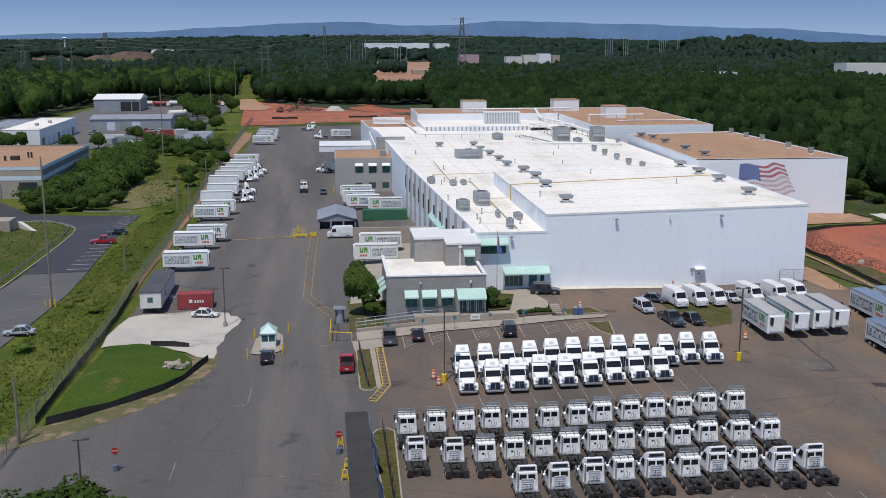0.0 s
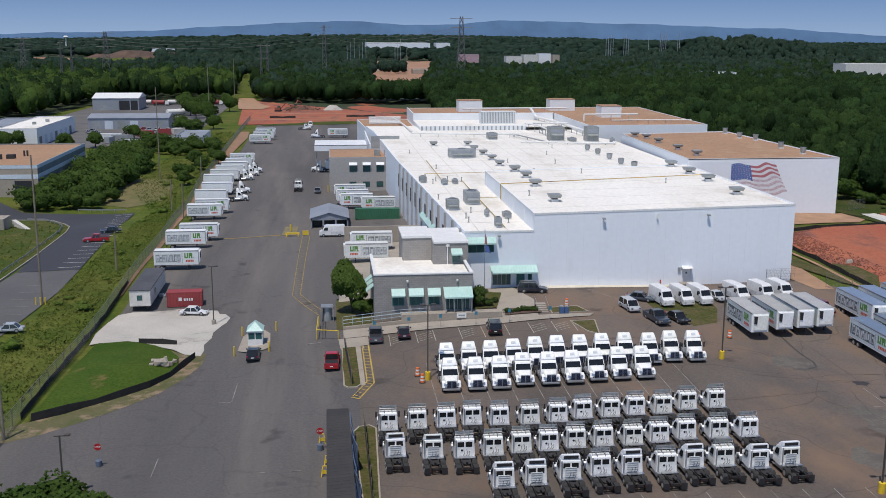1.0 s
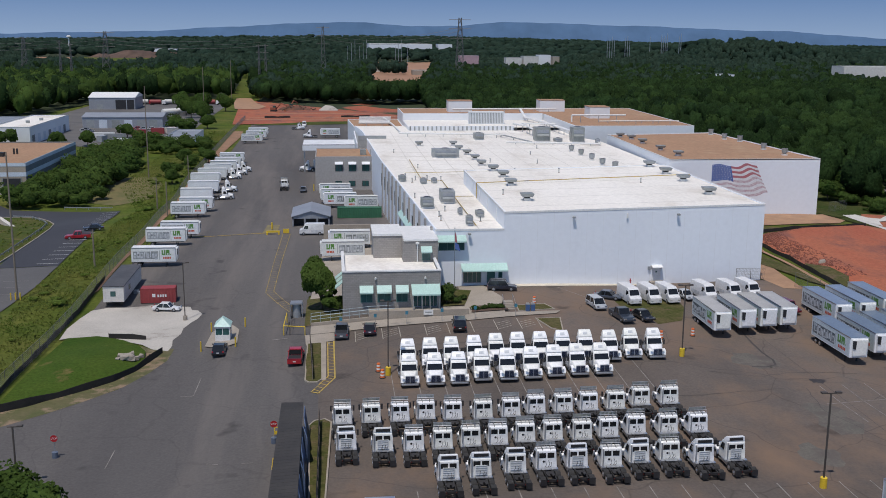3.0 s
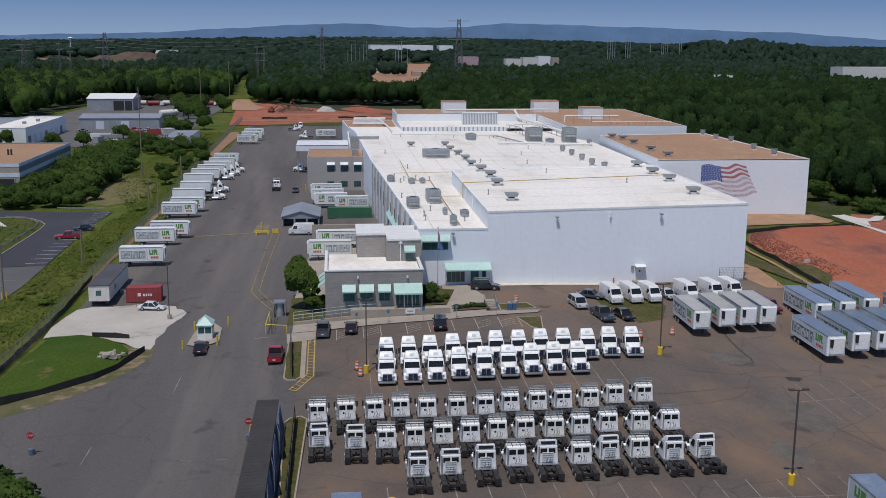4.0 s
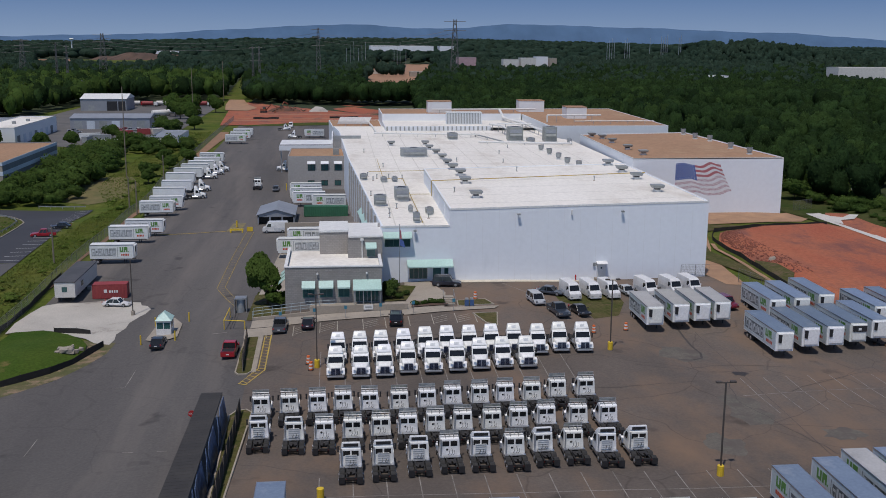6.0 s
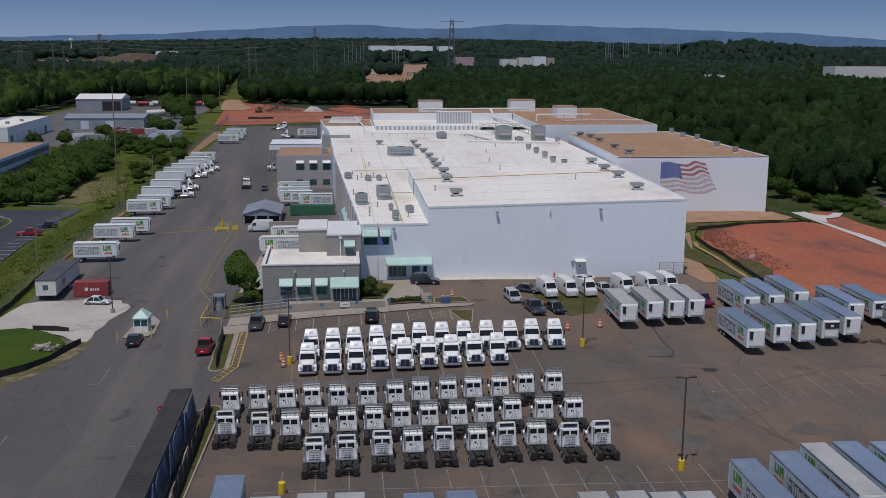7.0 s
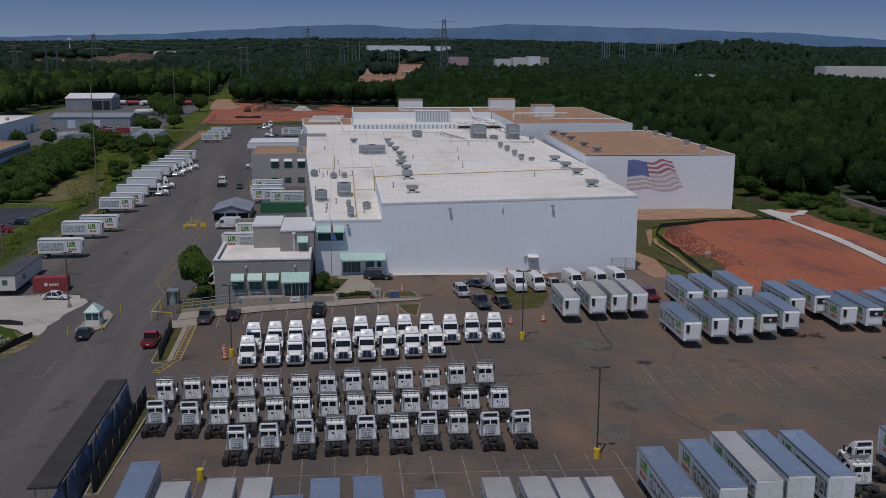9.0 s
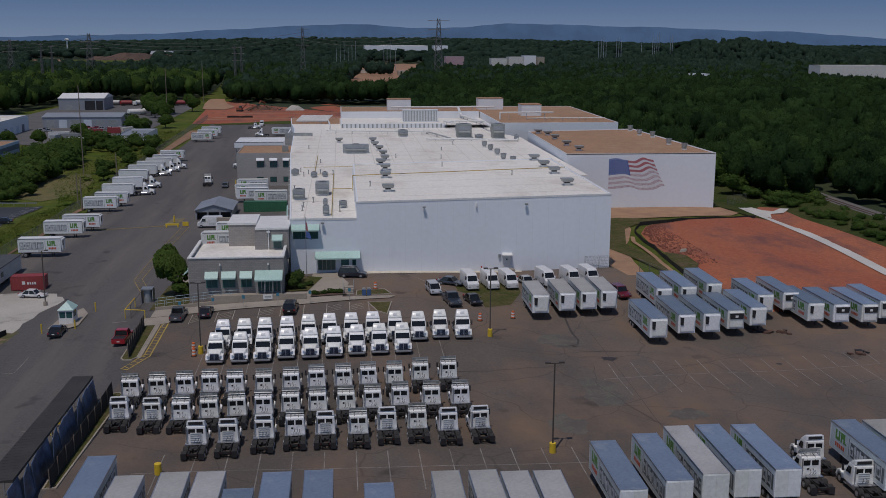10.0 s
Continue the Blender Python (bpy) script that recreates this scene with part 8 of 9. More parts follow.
guard_rail([(x - 1.6, y - 0.6) for x, y in KERB_LINE[:8]], "galvanised guard rail along the curved kerb")
guard_rail([(-106, 129.8), (-92, 127.0)], "galvanised guard rail at the thicket")
culvert = thing("culvert", "grey concrete headwall with a pale chute on the lawn", "culvert", at=(-118, 96, ground_z(-118, 96)))
part("headwall", Shape().box(-3.5, -3, -0.5, 2.5, 3, 3.0), CONCRETE, culvert)
part("chute", Shape().hexa([(2.5, 4, 0.0), (8, -3, 0.0), (8.8, -2.4, 0.0), (3.3, 4.6, 0.0), (2.5, 4, 1.6), (8, -3, 0.3), (8.8, -2.4, 0.3), (3.3, 4.6, 1.6)]), CONCRETE_WHITE, culvert)
# trailers and containers stored among the sheds
for i, (x, y, L, a, m) in enumerate(((-130, 300, 9, 8, TRAILER_ROOF_WHITE), (-124, 293, 9, 8, DUCT), (-116, 274, 8, 4, TRAILER_ROOF_WHITE), (-128, 286, 6, 80, DUCT), (-117, 312, 7, 30, CONTAINER_RED), (-110, 320, 6, 12, CONTAINER_RED), (-104, 322, 6, 40, SITE_CREAM))):
    container("storage_container", "pale storage container among the sheds" if m is not CONTAINER_RED else "rusty red storage container among the sheds", L, m, x, y, a)

# yellow folding barriers beside the shelter
for x, y in ((-36.1, -60.0), (-35.5, -66.5), (-35.8, -69.4)):
    f = thing("folding_barrier", "yellow folding caution barrier on the asphalt", "barrier", "folding barriers", at=(x, y, ground_z(x, y)))
    part("front_leg", Shape().tube([(-0.35, -0.35, 0), (-0.2, 0, 1.1), (0.2, 0, 1.1), (0.35, -0.35, 0)], 0.05), YELLOW, f)
    part("rear_leg", Shape().tube([(-0.35, 0.35, 0), (-0.2, 0.06, 1.08), (0.2, 0.06, 1.08), (0.35, 0.35, 0)], 0.05), YELLOW, f)
    part("board", Shape().box(-0.28, -0.26, 0.35, 0.28, -0.22, 0.75), YELLOW, f)
# repaired patches and spills on the lot
PATCH_GREY = mat("weathered grey-green asphalt", (0.108, 0.10, 0.083), (0.13, 0.115, 0.095), 0.3, 3.0, 0.92, stain=((0.095, 0.08, 0.069), 0.35, 0.45, 0.6), fine=0.2)
SEAL = mat("tar seal", (0.05, 0.043, 0.039), (0.06, 0.052, 0.047), 0.8, 4.0, 0.8)
SPILL = mat("dark oil spill", (0.03, 0.025, 0.024), (0.045, 0.038, 0.035), 0.8, 4.0, 0.7)


def blot(name, x, y, rx, ry, seed, dz, material, label):
    r = random.Random(seed)
    w = [r.uniform(0.65, 1.2) for _ in range(18)]
    drape(name, [(x + rx * w[i] * math.cos(math.tau * i / 18), y + ry * w[i] * math.sin(math.tau * i / 18)) for i in range(18)], dz, material, 2.5, label, category="pavement patch")


for i, (x, y, rx, ry) in enumerate(((28.5, -40.5, 3.2, 3.6), (29.5, -62, 2.6, 5.5), (23, -72, 2.2, 3.0), (38, -70, 2.5, 2.0))):
    blot("asphalt_patch", x, y, rx, ry, i, 0.042, PATCH_GREY, "worn grey-green patch in the asphalt")
for i, (x, y, rx, ry) in enumerate(((33.9, -49.1, 1.1, 0.9), (58, -50, 0.5, 0.4))):
    blot("oil_spill", x, y, rx, ry, 20 + i, 0.047, SPILL, "dark oily spill on the asphalt")
for pts in ([(20, -46), (26, -47.5), (33, -45.5), (41, -46)], [(31, -52), (29.5, -60), (33, -70), (36, -80)], [(-22, -30.5), (-4, -32), (14, -30), (22, -33)], [(38, -56), (52, -47), (60, -46)], [(-20, -54), (-2, -53), (16, -54.5), (28, -52)]):
    r = random.Random(len(pts) + int(pts[0][0]))
    fine = []
    for (ax, ay), (bx, by) in zip(pts, pts[1:]):
        fine += [(ax + (bx - ax) * i / 6 + r.uniform(-0.25, 0.25), ay + (by - ay) * i / 6 + r.uniform(-0.25, 0.25)) for i in range(6)]
    stripe("sealed_crack", fine + [pts[-1]], 0.08, 0.05, SEAL, "dark sealed crack in the asphalt", "pavement crack")
stripe("drain_stain", [(32.1, -28.6), (31.7, -32.6), (31.4, -37.1), (31.6, -40.2), (31.0, -42.4), (29.4, -43.3), (27.2, -43.4)], 0.32, 0.048, SEAL, "dark wet streak curving over the asphalt", "pavement stain")
stripe("pavement_joint", [(34.3, -30.1), (34.2, -42.5), (33.9, -62.0), (33.6, -80)], 0.06, 0.048, SEAL, "straight dark joint in the asphalt", "pavement joint")
CLAY_LUMP = mat("dusty brown clay", (0.15, 0.075, 0.05), (0.10, 0.06, 0.045), 1.0, 5.0, 0.95)
for x, y, n, seed in ((63.0, -34.8, 14, 3), (71.5, -46.3, 7, 4), (79.5, -8.5, 16, 5)):
    heap = thing("debris_heap", "low heap of red clay lumps and scrap on the asphalt", "debris", "debris heaps", at=(x, y, ground_z(x, y)))
    rd = random.Random(seed)
    for i in range(n):
        k = rd.uniform(0.15, 0.45)
        lump = part("lump", Shape().hexa([(a * k * rd.uniform(0.6, 1.4), b * k * rd.uniform(0.6, 1.4), c * k * rd.uniform(0.3, 0.7)) for a, b, c in ((-1, -1, -1), (1, -1, -1), (1, 1, -1), (-1, 1, -1), (-1, -1, 1), (1, -1, 1), (1, 1, 1), (-1, 1, 1))]), CLAY_LUMP if i % 3 else FRAME_BLACK, heap)
        lump.location = (rd.gauss(0, 1.3), rd.gauss(0, 0.6), 0.12)
drape("grass_strip", [(16.6, -9), (27.6, -8), (27.4, -15), (24.6, -22.3), (20, -24.6), (19.6, -18), (16.6, -15)], 0.06, DULL_GRASS, 2.0, "patchy green and brown grass strip under the vans")


# ---- trees ----
def ball(sub):
    """Directions and faces of an even sphere."""
    bm = bmesh.new()
    bmesh.ops.create_icosphere(bm, subdivisions=sub, radius=1.0)
    d = np.array([v.co[:] for v in bm.verts])
    f = np.array([[v.index for v in g.verts] for g in bm.faces])
    bm.free()
    return d / np.linalg.norm(d, axis=1)[:, None], f


def crown_template(seed, clumps, size, shape, upright=0.35, sub=0, core=0.94):
    """An uneven crown of unit height, base at 0: a lumpy inner mass of foliage (none when sub is 0) under small pointed leaf clumps."""
    r = np.random.default_rng(seed)
    n = 10
    lob = np.column_stack((r.uniform(-0.26, 0.26, n), r.uniform(-0.26, 0.26, n), r.uniform(0.3, 0.78, n)))
    rad = r.uniform(0.15, 0.27, n)
    lob[0], rad[0] = (0, 0, 0.5), 0.3
    mid, wide = np.array((0, 0, 0.5)), np.array((shape, shape, 1.0))

    def reach(d):
        rel = lob - mid
        b = d @ rel.T
        q = b * b - ((rel ** 2).sum(1) - rad ** 2)
        return np.where(q > 0, b + np.sqrt(np.maximum(q, 0)), 0.0).max(1)

    v, f, m = [], [], []
    if sub:
        d, faces = ball(sub)
        p = mid + d * (reach(d) * core * (1 + r.uniform(-0.08, 0.08, len(d))))[:, None] * wide
        p[:, 2] = np.clip(p[:, 2], 0.04, 1.0)
        fn = np.cross(p[faces[:, 1]] - p[faces[:, 0]], p[faces[:, 2]] - p[faces[:, 0]])
        vn = np.zeros_like(p)
        for k in range(3):
            np.add.at(vn, faces[:, k], fn)
        vn /= np.linalg.norm(vn, axis=1)[:, None] + 1e-9
        v, f, m = list(p), [tuple(t) for t in faces], list(vn)
    for i in range(clumps):
        d = r.normal(size=3)
        d /= np.linalg.norm(d)
        if d[2] < -0.3:
            d[2] *= -0.6
            d /= np.linalg.norm(d)
        c = mid + d * reach(d[None])[0] * r.uniform(0.9, 1.1) * wide
        c[2] = max(0.06, min(1.02, c[2]))
        n3 = d + r.normal(size=3) * 0.3
        n3 /= np.linalg.norm(n3)
        a = np.cross(n3, r.normal(size=3))
        a /= np.linalg.norm(a)
        b = np.cross(n3, a)
        q = size * r.uniform(0.6, 1.35)
        k = len(v)
        for g in range(3):
            t = math.tau * g / 3
            e = a * math.cos(t) + b * math.sin(t)
            v.append(c + (e * q - n3 * q * 0.5) * wide)
            m.append(0.75 * d + 0.65 * e + np.array((0, 0, upright)))
        v.append(c + n3 * q * r.uniform(0.4, 0.9))
        m.append(d + np.array((0, 0, upright)))
        f += [(k, k + 1, k + 3), (k + 1, k + 2, k + 3), (k + 2, k, k + 3)]
    m = np.array(m)
    m /= np.linalg.norm(m, axis=1)[:, None] + 1e-9
    return np.array(v), np.array(f), m


def leaf_mesh(name, v, f, m, material):
    me = bpy.data.meshes.new(name)
    me.vertices.add(len(v))
    me.vertices.foreach_set("co", v.astype(np.float32).ravel())
    me.loops.add(f.size)
    me.loops.foreach_set("vertex_index", f.astype(np.int32).ravel())
    me.polygons.add(len(f))
    me.polygons.foreach_set("loop_start", np.arange(0, f.size, 3, dtype=np.int32))
    me.polygons.foreach_set("use_smooth", np.ones(len(f), dtype=bool))
    me.update(calc_edges=True)
    me.normals_split_custom_set_from_vertices(m.astype(np.float32))
    me.materials.append(material)
    return me


def scatter(name, spots, templates, material, label, trunk=None, category="woodland"):
    """Joins many crowns into one mesh. spots: rows of x, y, z, height, width."""
    r = np.random.default_rng(len(spots))
    vs, fs, ms, n = [], [], [], 0
    for x, y, z, h, w in spots:
        tv, tf, tm = templates[r.integers(len(templates))]
        a = r.uniform(0, math.tau)
        c, s = math.cos(a), math.sin(a)
        p, q = np.empty_like(tv), np.empty_like(tm)
        p[:, 0] = (tv[:, 0] * c - tv[:, 1] * s) * w + x
        p[:, 1] = (tv[:, 0] * s + tv[:, 1] * c) * w + y
        p[:, 2] = tv[:, 2] * h + z
        q[:, 0] = tm[:, 0] * c - tm[:, 1] * s
        q[:, 1] = tm[:, 0] * s + tm[:, 1] * c
        q[:, 2] = tm[:, 2]
        vs.append(p)
        ms.append(q)
        fs.append(tf + n)
        n += len(tv)
    me = leaf_mesh(name, np.concatenate(vs), np.concatenate(fs), np.concatenate(ms), material)
    return tagged(new(name, me), label, category, "", "stuff")


EDGE_T = [crown_template(80 + i, 300, 0.028, 1.0, sub=3) for i in range(6)]
NEAR_T = [crown_template(i, 110, 0.034, 1.0, sub=3) for i in range(6)]
MID_T = [crown_template(20 + i, 60, 0.05, 1.0, sub=2) for i in range(6)]
BACK_T = [crown_template(30 + i, 26, 0.07, 1.0, sub=2) for i in range(6)]
FAR_T = [crown_template(40 + i, 8, 0.1, 1.0, sub=2) for i in range(6)]
FAR2_T = [crown_template(50 + i, 0, 0.1, 1.0, sub=2) for i in range(6)]
SHRUB_T = [crown_template(90 + i, 150, 0.05, 1.1, sub=2, core=0.85) for i in range(5)]
tr = np.random.default_rng(3)


def mixed(spots, templates, share, label, fresh=LEAF_MID):
    """Woodland in two greens."""
    pick = tr.uniform(0, 1, len(spots)) < share
    scatter("woodland", [p for p, k in zip(spots, pick) if k], templates, fresh, label)
    scatter("woodland", [p for p, k in zip(spots, pick) if not k], templates, LEAF_DARK, label)


def woods(x0, x1, y0, y1, spacing, h0, h1, test):
    out = []
    y = y0
    while y < y1:
        x = x0
        while x < x1:
            px, py = x + tr.uniform(-0.45, 0.45) * spacing, y + tr.uniform(-0.45, 0.45) * spacing
            if test(px, py):
                swell = 0.5 + 0.25 * math.sin(px * 0.031 + 1.7 * math.sin(py * 0.017)) + 0.25 * math.sin(py * 0.043 + px * 0.019)
                h = h0 + (h1 - h0) * (0.55 * swell + 0.45 * tr.uniform(0, 1))
                out.append((px, py, ground_z(px, py) - 0.4, h, h * tr.uniform(0.42, 0.72) + 1.6))
            x += spacing
        y += spacing
    return out


def in_view(x, y):
    d = y + 172
    return -37 - 0.34 * d - 25 < x < -2 + 0.62 * d + 30


def clear(x, y):
    """Open ground in the woods: yards, clearings, the railway and the lane."""
    if 560 < y < 1500 and -37 + (0.042 + 0.006 * math.sin(y * 0.03)) * (y + 170) < x < -37 + (0.107 + 0.006 * math.sin(y * 0.05)) * (y + 170):
        return not (abs(y - 1040) < 50 and abs(x - 42) < 16) and not (abs(y - 1250) < 40 and abs(x - 20) < 12)
    if abs(x + 87 + 0.055 * (y - 470)) < 9 and y < 900:
        return True
    if 126.5 < x < 136 and y < 440:
        return True
    if -100 < x < 112 - max(0, min(14, (y - 240) * 0.1)):
        return y < 262 or (y < 505 + (-x if x < 0 else 0) * 0.35 and x < 24 + max(0, y - 400) * 0.1)
    if 279 < x < 318 and 628 < y < 712:
        return True
    if 1180 < y < 1700 and -0.27 * (y + 170) - 37 < x < -0.155 * (y + 170) - 37:
        return True
    if x < -96:
        return y < (395 if x < -190 else 505 if x < -178 else 565)
    return x < 137 and y < 90


mixed(woods(98, 300, 60, 230, 7.6, 8, 19, lambda x, y: in_view(x, y) and not clear(x, y) and x > 108), EDGE_T, 0.18, "dense dark green woodland beside the railway")
mixed(woods(98, 420, 230, 480, 8.0, 8, 20, lambda x, y: in_view(x, y) and not clear(x, y) and (x > 108 or y > 240)), NEAR_T, 0.22, "dense dark green broadleaf woodland")
mixed(woods(10, 110, 262, 480, 7.0, 10, 16, lambda x, y: not clear(x, y)), MID_T, 0.25, "dense green woodland behind the warehouse")
mixed(woods(-100, 420, 480, 580, 7.0, 13, 20, lambda x, y: in_view(x, y) and not clear(x, y)), MID_T, 0.12, "tall dark green woodland behind the site")
# haze-toned crowns are mixed in towards the distance
mixed(woods(-100, 420, 580, 760, 7.6, 13, 20, lambda x, y: in_view(x, y) and not clear(x, y)), BACK_T, 0.3, "dense dark green woodland behind the site", LEAF_HAZED)
mixed(woods(-480, 640, 760, 1000, 12.0, 12, 20, lambda x, y: in_view(x, y) and not clear(x, y)), FAR_T, 0.55, "dark green woodland towards the far clearing", LEAF_HAZED)
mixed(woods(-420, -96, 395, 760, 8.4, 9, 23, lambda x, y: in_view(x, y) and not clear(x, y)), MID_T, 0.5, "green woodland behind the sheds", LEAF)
scatter("distant_woodland", woods(-620, 800, 1000, 1500, 13.0, 11, 20, lambda x, y: in_view(x, y) and not clear(x, y)), FAR_T, LEAF_HAZED, "distant dark green woodland")
scatter("distant_woodland", [(x, y, z, h * 1.2, w * 2.6) for x, y, z, h, w in woods(-1300, 2300, 1500, 3600, 33.0, 12, 20, lambda x, y: in_view(x, y) and not clear(x, y))], FAR2_T, LEAF_HAZED, "far dark green woodland up to the horizon")
hedge = []
for i in range(190):
    u, v = tr.uniform(0, 1), tr.uniform(0, 1)
    x, y = -119 + u * 22 + 5 * (v - 0.5), 129 + v * 118
    if x < -118 + 26 * (1 - abs(v - 0.4)):
        h = tr.uniform(2.5, 7.5)
        hedge.append((x, y, ground_z(x, y) - 0.3, h, h * 0.9 + 1.2))
for i in range(60):
    x, y = tr.uniform(-118, -78), tr.uniform(236, 272)
    h = tr.uniform(2, 6)
    hedge.append((x, y, ground_z(x, y) - 0.3, h, h + 1))
scatter("thicket", hedge, SHRUB_T, LEAF, "dense green thicket of shrubs and small trees", category="thicket")


def tree(x, y, h, w, label, material=LEAF, seed=1, clumps=520, size=0.045, core=0.74):
    t = thing("tree", label, "tree", "single trees", at=(x, y, ground_z(x, y)))
    s = Shape().cyl(0, 0, -0.3, 0.03 * h, h * 0.45, n=9, r2=0.016 * h)
    rnd = random.Random(seed)
    for i in range(9):
        a = rnd.uniform(0, math.tau)
        b = h * rnd.uniform(0.12, 0.4)
        e = (math.cos(a) * w * 0.33, math.sin(a) * w * 0.33, b + h * rnd.uniform(0.2, 0.4))
        s.tube([(0, 0, b), (e[0] * 0.5, e[1] * 0.5, (b + e[2]) / 2 + 0.1 * h), e], 0.009 * h, 5)
    part("trunk", s, BARK, t)
    tv, tf, tm = crown_template(seed, clumps, size, 1.1, sub=3 if h > 3 else 2, core=core)
    c = new("crown", leaf_mesh("crown", tv * np.array((w, w, h)), tf, tm, material))
    c.parent = t
    return t


TREE_LEAF = mat("sunlit leaves", (0.055, 0.10, 0.02), (0.085, 0.135, 0.032), 0.3, 1.5, 0.8, island=0.3, spec=0.12)
leafy(TREE_LEAF)
tree(-29.6, -9.2, 2.6, 3.6, "low leafy bush at the office corner", TREE_LEAF, 12, 700, 0.07)
tree(-31.4, -6.5, 8.6, 6.0, "feathery upright leafy tree beside the office", TREE_LEAF, 17, 3800, 0.04, 0.4)
for i, (x, y, h, w) in enumerate(((-80, 160, 5, 6), (-82, 176, 5, 7), (-79, 196, 5, 6), (-83, 210, 6, 7), (-74.5, 212, 5.5, 6), (-77, 224, 4, 5), (-176, 268, 10, 9), (-168, 262, 9, 9), (-162, 255, 9, 8), (-182, 264, 11, 10), (-172, 250, 9, 9), (-159, 264, 8, 5), (-190, 276, 11, 10), (-101, 257, 7, 8), (-107, 262, 7, 8), (-196, 310, 11, 10), (-106, 408, 10, 9), (-111, 425, 11, 10), (-104, 440, 10, 9), (-120, 470, 11, 10), (-140, 260, 8, 8), (-130, 268, 8, 8), (-120, 300, 7, 8), (-96, 312, 8, 9), (-104, 335, 8, 9), (-90, 345, 8, 8), (-97, 380, 12, 11), (-103, 430, 12, 11), (-92, 455, 11, 10))):
    tree(x, y, h, w, "bushy green tree on the rough verge", LEAF, 30 + i, 620, 0.05)
scatter("shrubs", [(x, y, ground_z(x, y) - 1.2, h, w) for x, y, h, w in ((-61.5, -71.5, 4.6, 5), (-64.5, -72.5, 4.2, 5), (-58, -76, 5, 5), (-62, -77, 5, 6), (-67, -76, 4.6, 6), (-55, -81, 5, 5), (-59, -82, 5, 6))], [crown_template(70 + i, 420, 0.045, 1.2, sub=2, core=0.85) for i in range(3)], LEAF, "leafy green shrubs beside the entrance road", category="shrubs")
for i in range(24):
    x, y = tr.uniform(107, 125), tr.uniform(90, 250)
    tree(x, y, tr.uniform(6, 11), tr.uniform(6, 9), "leafy green tree at the wood's edge", LEAF, 100 + i, 420, 0.04)
scrub = []
for i in range(210):
    x, y = tr.uniform(111 if i % 2 else 115, 127), tr.uniform(-10, 96) if i % 2 == 0 else tr.uniform(80, 150)
    h = tr.uniform(0.8, 2.8 if i % 2 == 0 else 4.2)
    scrub.append((x, y, ground_z(x, y) + 0.3, h, h * 1.3 + 0.5))
scatter("scrub", scrub, SHRUB_T, LEAF, "low green scrub on the railway bank", category="scrub")
for i, (x, y, h, w) in enumerate(((-11.2, -11.5, 2.2, 2.6), (-10.8, -8.5, 2.6, 3.0), (-11.0, -6, 2.2, 2.6), (-9.6, -11.6, 1.3, 1.8), (-7.2, -16.4, 1.0, 1.6), (-5.8, -16.2, 0.9, 1.5), (-4.4, -16.0, 1.0, 1.6), (-3.2, -16.2, 0.9, 1.5), (-8.4, -9.8, 1.0, 1.6))):
    b = tree(x, y, h, w, "clipped green shrub beside the office", BUSH, 300 + i, 260, 0.07)
    b["category"] = "shrub"
WEED = leafy(mat("weed leaves", (0.075, 0.125, 0.022), (0.12, 0.16, 0.036), 0.2, 1.5, 0.9, bump=0.1, island=0.3, fine=0.3, spec=0.08), 0.12)
verge_bush = []
for i in range(60):
    y = tr.uniform(-60, 320)
    x = tr.uniform(-83 - max(0, min(8, (y - 120) * 0.2)), -75.2 - max(0, y) * 0.01)
    h = tr.uniform(0.4, 1.1) * (1.7 if tr.uniform() > 0.85 else 1.0)
    verge_bush.append((x, y, ground_z(x, y) - 0.25, h, h * 1.5 + 0.6))
scatter("verge_bushes", verge_bush, [crown_template(110 + i, 60, 0.09, 1.2, sub=2, core=0.8) for i in range(4)], WEED, "low green weeds and bushes along the fence", category="bushes")
# tall rough grass along the fence
tufts = []
for i in range(11000):
    y = tr.uniform(-62, 330)
    x = tr.uniform(-84 - max(0, min(12, (y - 120) * 0.3)), -73.4 - max(0, y) * 0.012)
    if -1.5 < x + 73.0 + 0.012 * max(0, y) < 0.5:
        continue
    h = tr.uniform(0.25, 0.6) * (1.6 if tr.uniform() > 0.93 else 1.0)
    tufts.append((x, y, ground_z(x, y) - 0.25, h, h * 1.0))
for i in range(2600):
    x, y = tr.uniform(-150, -97.6), tr.uniform(26, 113)
    if x > -97.5 - max(0, y - 82) * 0.32 or tr.uniform() < (y - 26) / 130:
        continue
    h = tr.uniform(0.3, 0.8)
    tufts.append((x, y, ground_z(x, y) - 0.2, h, h * 1.1))
scatter("rough_grass", tufts, [crown_template(60 + i, 6, 0.22, 1.0, 3.0) for i in range(5)], leafy(mat("rough weeds", (0.062, 0.108, 0.018), (0.125, 0.138, 0.034), 0.06, 1.0, 0.9, island=0.3, spec=0.08), 0.08), "rough weeds and tall grass along the fence", category="weeds")

# ---- power line, masts and far buildings ----
def pylon(x, y, h, w):
    t = thing("pylon", "grey lattice power pylon above the woods", "pylon", "pylons", at=(x, y, ground_z(x, y)))
    s = Shape()
    for sx in (-1, 1):
        for sy in (-1, 1):
            s.tube([(sx * w, sy * w, 0), (sx * w * 0.25, sy * w * 0.25, h)], 0.22, 4)
    n = 9
    for i in range(n):
        a, b = i / n, (i + 1) / n
        wa, wb = w * (1 - 0.75 * a), w * (1 - 0.75 * b)
        for sy in (-1, 1):
            s.tube([(-wa, sy * wa, a * h), (wb, sy * wb, b * h)], 0.14, 4).tube([(wa, sy * wa, a * h), (-wb, sy * wb, b * h)], 0.14, 4)
    part("lattice", s, WIRE, t)
    for z in (0.7, 0.84, 0.97):
        part("crossarm", Shape().tube([(-w * 2.2, 0, h * z), (w * 2.2, 0, h * z)], 0.2, 4), WIRE, t)


